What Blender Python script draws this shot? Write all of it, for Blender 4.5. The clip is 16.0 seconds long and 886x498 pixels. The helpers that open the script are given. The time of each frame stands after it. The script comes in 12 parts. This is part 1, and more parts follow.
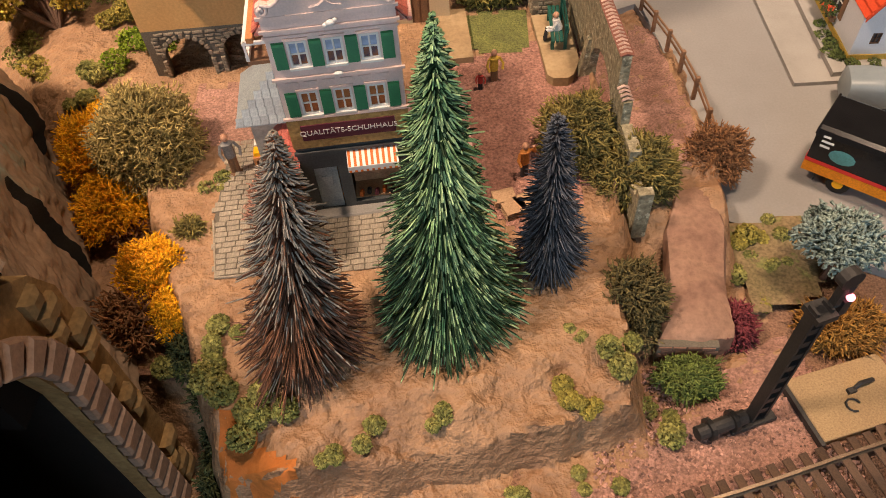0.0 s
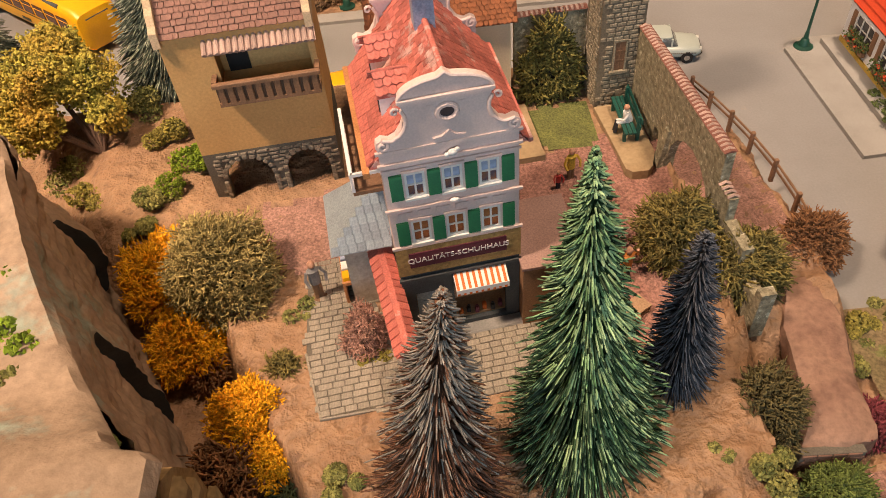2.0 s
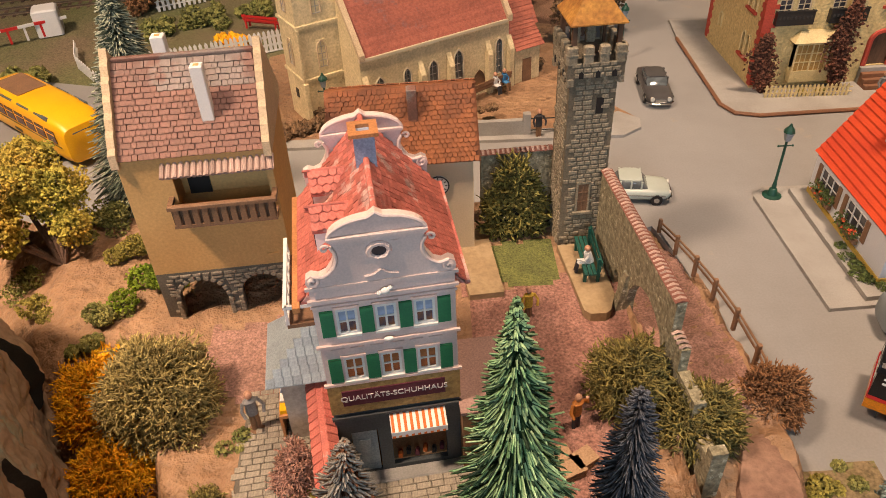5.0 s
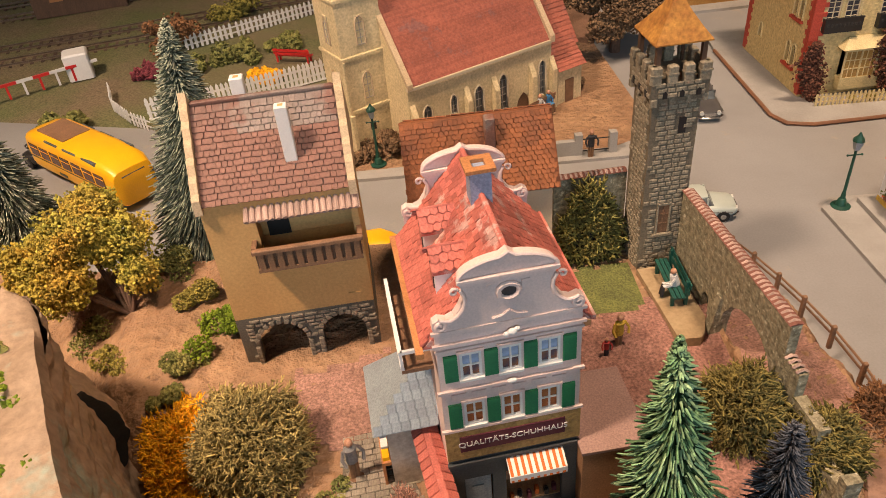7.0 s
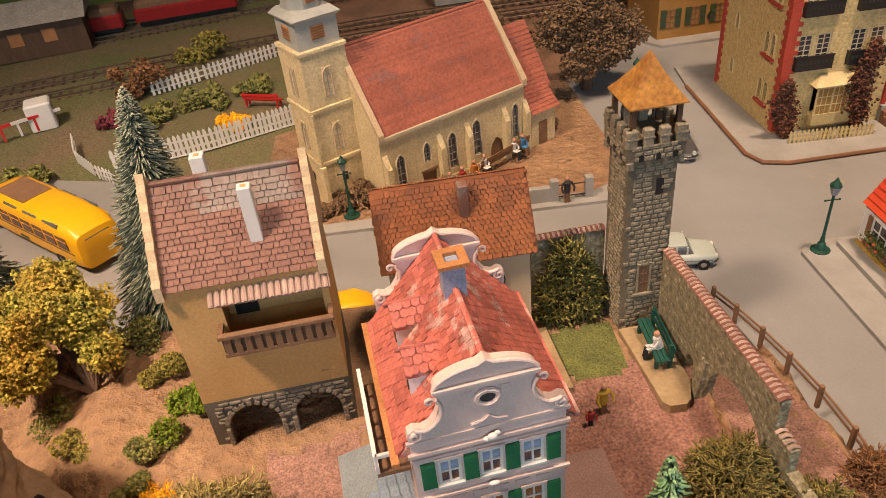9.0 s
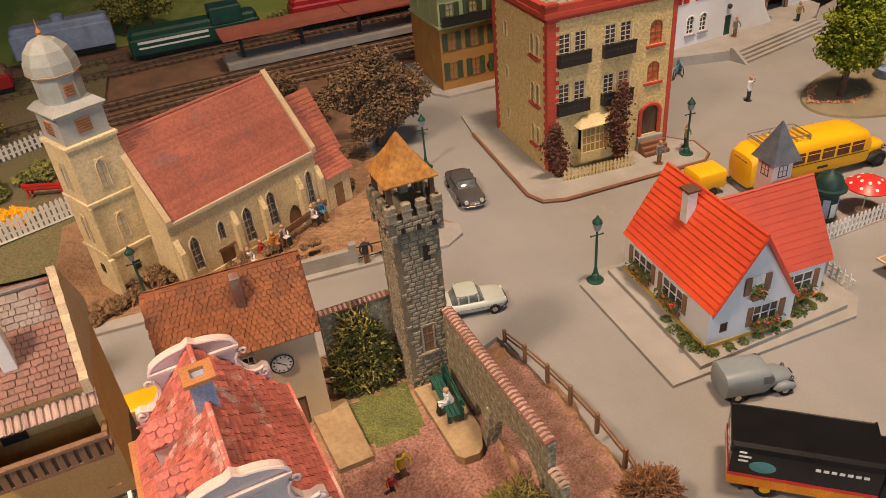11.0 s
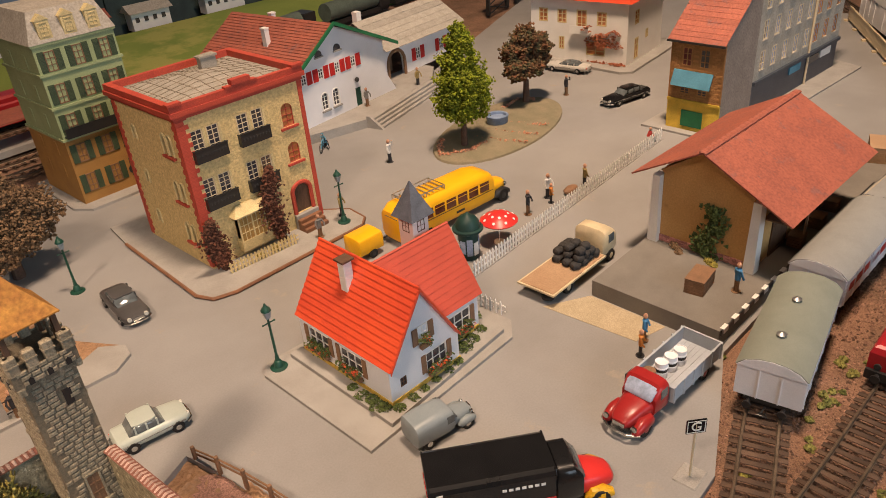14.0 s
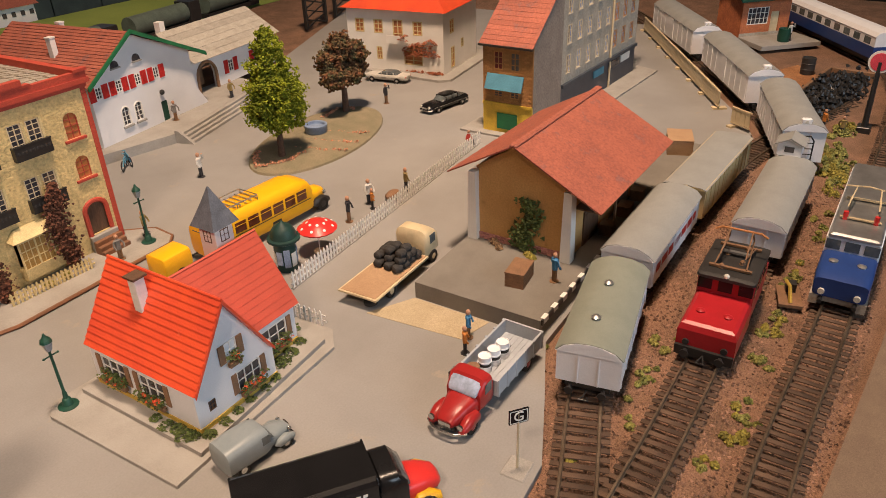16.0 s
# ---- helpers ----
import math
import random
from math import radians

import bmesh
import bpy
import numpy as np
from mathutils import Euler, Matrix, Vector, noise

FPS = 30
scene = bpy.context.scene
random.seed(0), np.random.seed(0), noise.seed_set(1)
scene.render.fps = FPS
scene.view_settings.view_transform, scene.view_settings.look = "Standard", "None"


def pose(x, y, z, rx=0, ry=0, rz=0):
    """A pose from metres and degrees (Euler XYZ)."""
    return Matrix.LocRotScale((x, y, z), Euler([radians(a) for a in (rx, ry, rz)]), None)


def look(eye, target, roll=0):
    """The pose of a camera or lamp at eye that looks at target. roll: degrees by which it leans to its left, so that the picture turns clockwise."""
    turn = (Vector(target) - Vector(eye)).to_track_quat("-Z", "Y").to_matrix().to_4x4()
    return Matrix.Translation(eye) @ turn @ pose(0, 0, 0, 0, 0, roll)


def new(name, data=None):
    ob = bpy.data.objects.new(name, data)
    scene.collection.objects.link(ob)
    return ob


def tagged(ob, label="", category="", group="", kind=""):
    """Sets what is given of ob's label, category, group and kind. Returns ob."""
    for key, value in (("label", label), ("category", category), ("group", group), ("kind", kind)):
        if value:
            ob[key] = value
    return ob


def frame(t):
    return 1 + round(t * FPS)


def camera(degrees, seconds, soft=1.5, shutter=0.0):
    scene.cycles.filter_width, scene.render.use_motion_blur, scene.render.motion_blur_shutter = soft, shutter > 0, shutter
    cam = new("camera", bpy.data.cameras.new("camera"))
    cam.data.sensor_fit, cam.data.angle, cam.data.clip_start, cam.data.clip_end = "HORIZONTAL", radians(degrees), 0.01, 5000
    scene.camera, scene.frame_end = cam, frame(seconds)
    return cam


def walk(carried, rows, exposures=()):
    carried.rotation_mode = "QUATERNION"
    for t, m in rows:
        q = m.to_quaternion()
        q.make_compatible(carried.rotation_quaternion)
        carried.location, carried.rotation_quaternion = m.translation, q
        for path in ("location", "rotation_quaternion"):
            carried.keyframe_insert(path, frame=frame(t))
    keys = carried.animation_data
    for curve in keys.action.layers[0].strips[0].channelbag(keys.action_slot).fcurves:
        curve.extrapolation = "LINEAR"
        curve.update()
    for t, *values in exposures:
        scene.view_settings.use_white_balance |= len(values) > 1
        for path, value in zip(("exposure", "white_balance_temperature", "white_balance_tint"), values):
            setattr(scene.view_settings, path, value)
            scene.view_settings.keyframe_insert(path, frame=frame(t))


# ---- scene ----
# All lengths below are centimetres of the model (scale 1:87); U turns them into metres.
U = 0.01
cam = camera(61.8, 16.0, soft=0.9)
PATH = [
    (0, (-0.247, 2.984, 24.604), (-1.792, 21.696, 1.206), -4.72),
    (0.5, (-0.837, 3.309, 25.078), (-2.155, 22.352, 1.934), -6.35),
    (1, (-2.830, 4.180, 24.896), (-3.322, 23.662, 2.088), -7.33),
    (1.5, (-5.268, 4.783, 25.263), (-5.913, 24.641, 2.785), -8.03),
    (2, (-5.192, 5.901, 25.323), (-5.541, 26.299, 3.327), -6.35),
    (2.5, (-3.740, 6.398, 25.479), (-3.683, 27.413, 4.069), -3.99),
    (3, (-2.277, 6.425, 25.439), (-1.780, 27.860, 4.456), -1.88),
    (3.2, (-2.131, 6.464, 25.462), (-1.515, 28.163, 4.755), -1.28),
    (5.3, (-3.648, 6.715, 25.250), (-3.763, 30.423, 6.868), -2.92),
    (5.5, (-4.129, 6.731, 25.229), (-4.212, 30.465, 6.880), -3.04),
    (6, (-5.186, 6.907, 25.345), (-5.384, 30.838, 7.254), -3.87),
    (6.5, (-6.042, 7.364, 25.287), (-6.347, 31.357, 7.281), -5.34),
    (7, (-6.475, 7.843, 25.380), (-6.657, 31.962, 7.541), -5.75),
    (7.5, (-6.514, 8.432, 25.522), (-6.339, 32.658, 7.828), -6.04),
    (8, (-6.721, 8.700, 25.733), (-6.286, 33.015, 8.166), -6.22),
    (8.2, (-6.816, 8.965, 25.969), (-6.343, 33.335, 8.479), -6.28),
    (10.3, (-3.748, 10.813, 27.581), (0.490, 35.144, 10.549), -5.08),
    (10.5, (-3.530, 10.712, 27.932), (1.924, 34.912, 11.062), -4.86),
    (11, (-2.810, 9.506, 28.251), (4.073, 33.488, 11.593), -5.71),
    (11.5, (-2.242, 8.772, 28.715), (5.407, 32.672, 12.273), -5.61),
    (12, (-3.008, 8.713, 29.187), (6.793, 32.212, 13.321), -5.64),
    (12.5, (-2.501, 8.314, 29.382), (9.611, 31.014, 13.955), -5.75),
    (13, (-1.537, 7.724, 29.261), (12.463, 29.424, 13.993), -6.46),
    (13.5, (-1.004, 8.263, 28.959), (14.760, 28.804, 13.808), -5.85),
    (14, (-0.484, 8.526, 28.658), (17.116, 27.557, 13.557), -4.97),
    (14.5, (0.476, 8.568, 28.069), (19.288, 26.554, 13.149), -4.23),
    (15, (0.804, 8.189, 27.534), (20.887, 24.875, 12.762), -2.80),
    (15.5, (1.099, 8.252, 26.785), (22.171, 23.783, 12.129), -2.06),
    (16, (1.569, 7.972, 26.494), (23.403, 22.425, 11.852), -2.12),
]
walk(cam, [(t, look([U * v for v in eye], [U * v for v in aim], roll)) for t, eye, aim, roll in PATH],
     ((0, -0.05), (2.5, -0.10), (5, -0.08), (8, -0.10), (11, -0.18), (13.5, -0.10), (16, -0.02)))
# ---- light ----
SC = 0.01


def lamp(name, at, aim, size, watts, colour, spread=180):
    data = bpy.data.lights.new(name, "AREA")
    data.shape, data.size, data.energy, data.color = "DISK", size, watts, colour
    data.spread = radians(spread)
    ob = new(name, data)
    ob.matrix_world = look(at, aim)
    return ob


world = bpy.data.worlds.new("room_air")
world.use_nodes = True
world.node_tree.nodes["Background"].inputs[0].default_value = (1.0, 0.86, 0.7, 1)
world.node_tree.nodes["Background"].inputs[1].default_value = 0.06
scene.world = world
lamp("ceiling_lamp_west", (-0.62, 0.04, 1.12), (-0.32, 0.34, 0), 0.16, 3.95, (1.0, 0.72, 0.52), 64)
lamp("ceiling_lamp_east", (0.32, 0.24, 1.5), (0.66, 0.50, 0), 0.2, 8.7, (1.0, 0.71, 0.50), 82)
day = bpy.data.lights.new("window_daylight", "AREA")
day.shape, day.size, day.size_y, day.energy, day.color = "RECTANGLE", 1.3, 0.9, 22.0, (0.70, 0.85, 1.0)
new("window_daylight", day).matrix_world = look((0.05, -1.77, 0.85), (0.15, 0.4, 0.05))


# ---- building kit ----
class Form:
    """Collects points and faces of one mesh, in centimetres."""

    def __init__(self):
        self.v, self.f = [], []

    def add(self, pts, faces, m=None):
        n = len(self.v)
        self.v += [tuple(m @ Vector(p)) for p in pts] if m else [tuple(p) for p in pts]
        self.f += [tuple(n + i for i in f) for f in faces]
        return self

    def box(self, x0, y0, z0, x1, y1, z1, m=None, c=0.0):
        if c <= 0:
            p = [(x, y, z) for z in (z0, z1) for y in (y0, y1) for x in (x0, x1)]
            return self.add(p, [(0, 2, 3, 1), (4, 5, 7, 6), (0, 1, 5, 4), (2, 6, 7, 3), (0, 4, 6, 2), (1, 3, 7, 5)], m)
        # chamfered on the upright and upper edges
        def ring(k, z):
            return [(x0 + k, y0, z), (x1 - k, y0, z), (x1, y0 + k, z), (x1, y1 - k, z), (x1 - k, y1, z), (x0 + k, y1, z), (x0, y1 - k, z), (x0, y0 + k, z)]
        top = [(x + (c if x < (x0 + x1) / 2 else -c), y + (c if y < (y0 + y1) / 2 else -c), z1) for x, y, _ in ring(c, z1)]
        return self.loft([ring(c, z0), ring(c, z1 - c), top], m)

    def loft(self, rings, m=None, caps=True, closed=True):
        k = len(rings[0])
        pts = [p for r in rings for p in r]
        faces = []
        for a in range(len(rings) - 1):
            for i in range(k if closed else k - 1):
                j = (i + 1) % k
                faces.append((a * k + i, a * k + j, (a + 1) * k + j, (a + 1) * k + i))
        if caps:
            faces += [tuple(range(k - 1, -1, -1)), tuple((len(rings) - 1) * k + i for i in range(k))]
        return self.add(pts, faces, m)

    def prism(self, poly, axis, a, b, m=None):
        put = {"x": lambda u, v, w: (w, u, v), "y": lambda u, v, w: (u, w, v), "z": lambda u, v, w: (u, v, w)}[axis]
        return self.loft([[put(u, v, a) for u, v in poly], [put(u, v, b) for u, v in poly]], m)

    def cyl(self, p, q, r0, r1=None, n=10, m=None):
        r1 = r0 if r1 is None else r1
        p, q = Vector(p), Vector(q)
        d = (q - p).normalized()
        s = d.orthogonal().normalized()
        t = d.cross(s)
        rings = [[tuple(c + (s * math.cos(6.28319 * i / n) + t * math.sin(6.28319 * i / n)) * r) for i in range(n)] for c, r in ((p, r0), (q, r1))]
        return self.loft(rings, m)

    def tube(self, pts, r, n=6, m=None, r1=None):
        pts = [Vector(p) for p in pts]
        rings = []
        s = None
        for i, p in enumerate(pts):
            d = (pts[min(i + 1, len(pts) - 1)] - pts[max(i - 1, 0)]).normalized()
            s = d.orthogonal().normalized() if s is None else (s - d * s.dot(d)).normalized()
            t = d.cross(s)
            rr = r if r1 is None else r + (r1 - r) * i / max(1, len(pts) - 1)
            rings.append([tuple(p + (s * math.cos(6.28319 * k / n) + t * math.sin(6.28319 * k / n)) * rr) for k in range(n)])
        return self.loft(rings, m)

    def spin(self, profile, n=12, m=None, squash=1.0):
        return self.loft([[(r * math.cos(6.28319 * i / n), r * math.sin(6.28319 * i / n) * squash, z) for i in range(n)] for r, z in profile], m)

    def ball(self, c, rx, ry=None, rz=None, n=8, k=5, m=None):
        ry, rz = ry or rx, rz or rx
        rings = [[(c[0] + rx * math.sin(a) * math.cos(6.28319 * i / n), c[1] + ry * math.sin(a) * math.sin(6.28319 * i / n), c[2] - rz * math.cos(a)) for i in range(n)]
                 for a in [math.pi * (j + 0.35) / (k + 0.7 - 1 + 1) for j in range(k + 1)]]
        return self.loft(rings, m)

    def mesh(self, name, mat, smooth=False):
        me = bpy.data.meshes.new(name)
        me.from_pydata([(x * SC, y * SC, z * SC) for x, y, z in self.v], [], self.f)
        if mat:
            me.materials.append(mat)
        if smooth:
            me.polygons.foreach_set("use_smooth", [True] * len(me.polygons))
            me.set_sharp_from_angle(angle=radians(42))
        me.update()
        return me


def place(x=0, y=0, z=0, rz=0, rx=0, ry=0):
    """A pose in centimetres and degrees, for points of a Form."""
    return pose(x, y, z, rx, ry, rz)


def metres(m):
    m = m.copy()
    m.translation *= SC
    return m


def link(name, me, parent=None, m=None):
    ob = new(name, me)
    if parent is not None:
        ob.parent = parent
    if m is not None:
        ob.matrix_basis = metres(m)
    return ob


def part(name, form, mat, parent, label="", m=None, smooth=False):
    me = form.mesh(name, mat, smooth) if isinstance(form, Form) else form
    ob = link(name, me, parent, m)
    return tagged(ob, label)


def thing(name, label, category, x=0, y=0, z=0, rz=0, group="", kind=""):
    ob = link(name, None, None, place(x, y, z, rz))
    ob.empty_display_size = 0.01
    return tagged(ob, label, category, group, kind)


def single(name, form, mat, label, category, m=None, group="", kind="", smooth=False):
    ob = link(name, form.mesh(name, mat, smooth) if isinstance(form, Form) else form, None, m)
    return tagged(ob, label, category, group, kind)


# ---- materials ----
def mat(name, c1, c2=None, scale=0.6, rough=0.7, bump=0.3, fine=14.0, metal=0.0, var=0.22, rnd=0.0, island=0.0, stretch=(1, 1, 1), spec=0.35, c3=None, s3=1.2, t3=0.6, depth=0.02, coat=0.0):
    """A worn, two-scale surface. scale and fine: features per centimetre."""
    c2 = c2 or tuple(v * 0.72 for v in c1)
    mt = bpy.data.materials.new(name)
    mt.use_nodes = True
    nt = mt.node_tree
    bs = nt.nodes["Principled BSDF"]
    add = nt.nodes.new

    def to(a, b):
        nt.links.new(a, b)
    tc = add("ShaderNodeTexCoord")
    mp = add("ShaderNodeMapping")
    mp.inputs["Scale"].default_value = stretch
    to(tc.outputs["Object"], mp.inputs["Vector"])

    def noise_at(s, detail=4.0, rg=0.6):
        n = add("ShaderNodeTexNoise")
        n.inputs["Scale"].default_value, n.inputs["Detail"].default_value, n.inputs["Roughness"].default_value = s * 100, detail, rg
        to(mp.outputs["Vector"], n.inputs["Vector"])
        return n.outputs["Fac"]

    def ramp(fac, a, b):
        r = add("ShaderNodeMapRange")
        r.inputs["From Min"].default_value, r.inputs["From Max"].default_value = a, b
        to(fac, r.inputs["Value"])
        return r.outputs["Result"]

    def mix(fac, a, b, mode="MIX"):
        x = add("ShaderNodeMix")
        x.data_type, x.blend_type = "RGBA", mode
        for sock, val in ((x.inputs[0], fac), (x.inputs[6], a), (x.inputs[7], b)):
            if hasattr(val, "is_output"):
                to(val, sock)
            else:
                sock.default_value = val if not isinstance(val, tuple) else (*val, 1)
        return x.outputs[2]
    col = mix(ramp(noise_at(scale), 0.35, 0.65), c1, c2)
    if c3:
        col = mix(ramp(noise_at(s3, 6.0, 0.7), t3, t3 + 0.06), col, c3)
    f = noise_at(fine, 3.0)
    v = add("ShaderNodeMapRange")
    v.inputs["From Min"].default_value, v.inputs["From Max"].default_value = 0.3, 0.7
    v.inputs["To Min"].default_value, v.inputs["To Max"].default_value = 1 - var, 1 + var
    to(f, v.inputs["Value"])
    val = v.outputs["Result"]
    for amount, node, sock in ((rnd, "ShaderNodeObjectInfo", "Random"), (island, "ShaderNodeNewGeometry", "Random Per Island")):
        if amount:
            o = add(node)
            r = add("ShaderNodeMapRange")
            r.inputs["To Min"].default_value, r.inputs["To Max"].default_value = 1 - amount, 1 + amount
            to(o.outputs[sock], r.inputs["Value"])
            k = add("ShaderNodeMath")
            k.operation = "MULTIPLY"
            to(val, k.inputs[0]), to(r.outputs["Result"], k.inputs[1])
            val = k.outputs[0]
    col = mix(1.0, col, val, "MULTIPLY")
    to(col, bs.inputs["Base Color"])
    bs.inputs["Roughness"].default_value, bs.inputs["Metallic"].default_value = rough, metal
    bs.inputs["Specular IOR Level"].default_value = spec
    bs.inputs["Coat Weight"].default_value = coat
    if bump:
        b = add("ShaderNodeBump")
        b.inputs["Strength"].default_value, b.inputs["Distance"].default_value = bump, depth * 0.01
        to(f, b.inputs["Height"])
        to(b.outputs["Normal"], bs.inputs["Normal"])
    return mt


def glass(name, colour, rough=0.08):
    mt = mat(name, colour, colour, rough=rough, bump=0, var=0.3, fine=2.0, spec=0.6)
    return mt


M_ROAD = mat("road_paint", (0.28, 0.272, 0.262), (0.238, 0.23, 0.22), scale=0.12, rough=0.75, bump=0.1, fine=9, var=0.06, c3=(0.30, 0.27, 0.235), s3=0.25, t3=0.62, depth=0.01)
M_PAVE = mat("pavement_paint", (0.335, 0.32, 0.295), (0.28, 0.265, 0.24), scale=0.5, rough=0.8, bump=0.2, var=0.12)
M_KERB = mat("kerb_brown", (0.22, 0.10, 0.05), (0.17, 0.085, 0.05), rough=0.7)
M_EARTH = mat("plaster_earth", (0.36, 0.215, 0.115), (0.25, 0.14, 0.075), scale=0.22, rough=0.62, bump=1.0, fine=1.8, var=0.2, c3=(0.19, 0.105, 0.055), s3=1.1, t3=0.59, depth=0.4, spec=0.5)
M_TANSLAB = mat("tan_slab", (0.38, 0.28, 0.16), (0.30, 0.21, 0.115), scale=0.6, rough=0.9, bump=0.5, fine=4, var=0.15)
M_GRAVEL = mat("pink_gravel", (0.37, 0.21, 0.165), (0.25, 0.14, 0.105), scale=1.5, rough=0.95, bump=0.9, fine=9, var=0.45, depth=0.09)
M_BALLAST = mat("brown_ballast", (0.25, 0.14, 0.09), (0.16, 0.095, 0.06), scale=0.35, rough=0.95, bump=0.9, fine=11, var=0.5, depth=0.08)
M_GRASS = mat("scatter_grass", (0.16, 0.17, 0.05), (0.11, 0.12, 0.04), scale=1.0, rough=1, bump=0.9, fine=12, var=0.5, depth=0.07)
M_STONE = mat("grey_stone", (0.25, 0.205, 0.145), (0.165, 0.135, 0.10), scale=1.0, rough=0.85, bump=0.6, fine=10, var=0.3, rnd=0.22, depth=0.04)
M_MORTAR = mat("mortar", (0.15, 0.13, 0.10), rough=0.95)
M_CREAM = mat("cream_stone", (0.70, 0.575, 0.34), (0.58, 0.47, 0.27), scale=0.7, rough=0.8, bump=0.7, fine=6, var=0.2, c3=(0.42, 0.32, 0.17), s3=1.6, t3=0.63, depth=0.06)
M_OCHRE = mat("ochre_plaster", (0.60, 0.36, 0.14), (0.51, 0.29, 0.105), scale=0.25, rough=0.8, bump=0.25, fine=8, var=0.12, c3=(0.40, 0.22, 0.08), s3=0.5, t3=0.64)
M_BEIGE = mat("beige_plaster", (0.62, 0.52, 0.36), (0.55, 0.45, 0.30), scale=0.3, rough=0.85, bump=0.15, var=0.08)
M_TILE = mat("brown_tile", (0.23, 0.105, 0.072), (0.15, 0.08, 0.062), scale=0.35, rough=0.6, bump=0.4, rnd=0.13, island=0.13, c3=(0.225, 0.175, 0.15), s3=0.25, t3=0.49)
M_TILE2 = mat("orange_tile", (0.27, 0.092, 0.032), (0.17, 0.060, 0.026), scale=1.2, rough=0.7, bump=0.3, rnd=0.22, island=0.2)
M_RED = mat("red_tile", (0.52, 0.15, 0.11), (0.36, 0.11, 0.09), scale=0.7, rough=0.5, bump=0.3, rnd=0.2, island=0.3, c3=(0.50, 0.30, 0.26), s3=1.0, t3=0.55)
M_BRIGHT = mat("bright_red_roof", (0.66, 0.085, 0.03), (0.55, 0.065, 0.03), scale=0.4, rough=0.36, bump=0.15, var=0.08, c3=(0.72, 0.16, 0.08), s3=0.8, t3=0.64)
M_DULLRED = mat("dull_red_roof", (0.36, 0.110, 0.070), (0.28, 0.088, 0.060), scale=0.4, rough=0.65, bump=0.6, fine=5, var=0.22, island=0.1, c3=(0.24, 0.10, 0.085), s3=0.8, t3=0.58, depth=0.05)
M_WHITE = mat("white_plastic", (0.78, 0.76, 0.72), (0.72, 0.70, 0.66), scale=0.4, rough=0.55, bump=0.1, var=0.05)
M_LILAC = mat("pale_facade", (0.76, 0.60, 0.545), (0.68, 0.53, 0.48), scale=0.5, rough=0.65, bump=0.15, var=0.08)
M_WOOD = mat("dark_wood", (0.13, 0.07, 0.04), (0.09, 0.05, 0.03), scale=1.5, rough=0.7, stretch=(1, 1, 0.2))
M_BROWN = mat("brown_wood", (0.24, 0.13, 0.07), (0.18, 0.10, 0.055), scale=1.5, rough=0.65)
M_BLACK = mat("black_plastic", (0.02, 0.02, 0.02), (0.028, 0.026, 0.025), rough=0.35, bump=0.05, var=0.1)
M_IRON = mat("dark_iron", (0.05, 0.047, 0.045), rough=0.5, metal=0.3)
M_GREEN = mat("green_paint", (0.02, 0.16, 0.06), (0.015, 0.12, 0.05), rough=0.5, bump=0.1, var=0.12)
M_DGREEN = mat("lamp_green", (0.013, 0.065, 0.043), rough=0.45)
M_ORANGE = mat("rust_orange_roof", (0.44, 0.215, 0.045), (0.31, 0.13, 0.03), scale=1.2, rough=0.75, bump=0.5, fine=5, var=0.3)
M_PANE = glass("dark_pane", (0.06, 0.055, 0.06))
M_PANE_BLUE = glass("curtain_pane", (0.38, 0.45, 0.60), 0.2)
M_PANE_WARM = glass("warm_pane", (0.42, 0.16, 0.06), 0.2)
M_YELLOW = mat("bus_yellow", (0.86, 0.44, 0.01), (0.80, 0.40, 0.01), rough=0.35, bump=0.05, var=0.05)
M_BLUE_SLATE = mat("blue_grey_slate", (0.31, 0.35, 0.36), (0.25, 0.28, 0.29), rough=0.6)
M_SILVER = mat("silver_metal", (0.55, 0.55, 0.54), rough=0.35, metal=0.8, bump=0.05, var=0.08)
M_RAIL = mat("rail_steel", (0.30, 0.23, 0.165), (0.20, 0.145, 0.10), rough=0.38, metal=0.8, bump=0.1)
M_TIE = mat("wooden_sleeper", (0.115, 0.07, 0.045), (0.065, 0.042, 0.03), rough=0.85, rnd=0.3)
# Unseen room surfaces, kept dark so they bounce back little fill light.
M_ROOM_DARK = mat("dark_room_shell", (0.075, 0.058, 0.042), (0.06, 0.046, 0.034), scale=0.02, rough=0.9, bump=0.0)
# ---- the setting ----
def smooth(a, b, x):
    t = min(1.0, max(0.0, (x - a) / (b - a)))
    return t * t * (3 - 2 * t)


def fbm(x, y, s, seed=0.0):
    return noise.fractal(Vector((x * s, y * s, seed)), 1.0, 2.0, 4)


def front_edge(x):
    return 13.3 + (0.25 if x > -2 else 0.1) * (x + 2) + 0.35 * noise.noise(Vector((x * 0.7, 3.1, 0)))


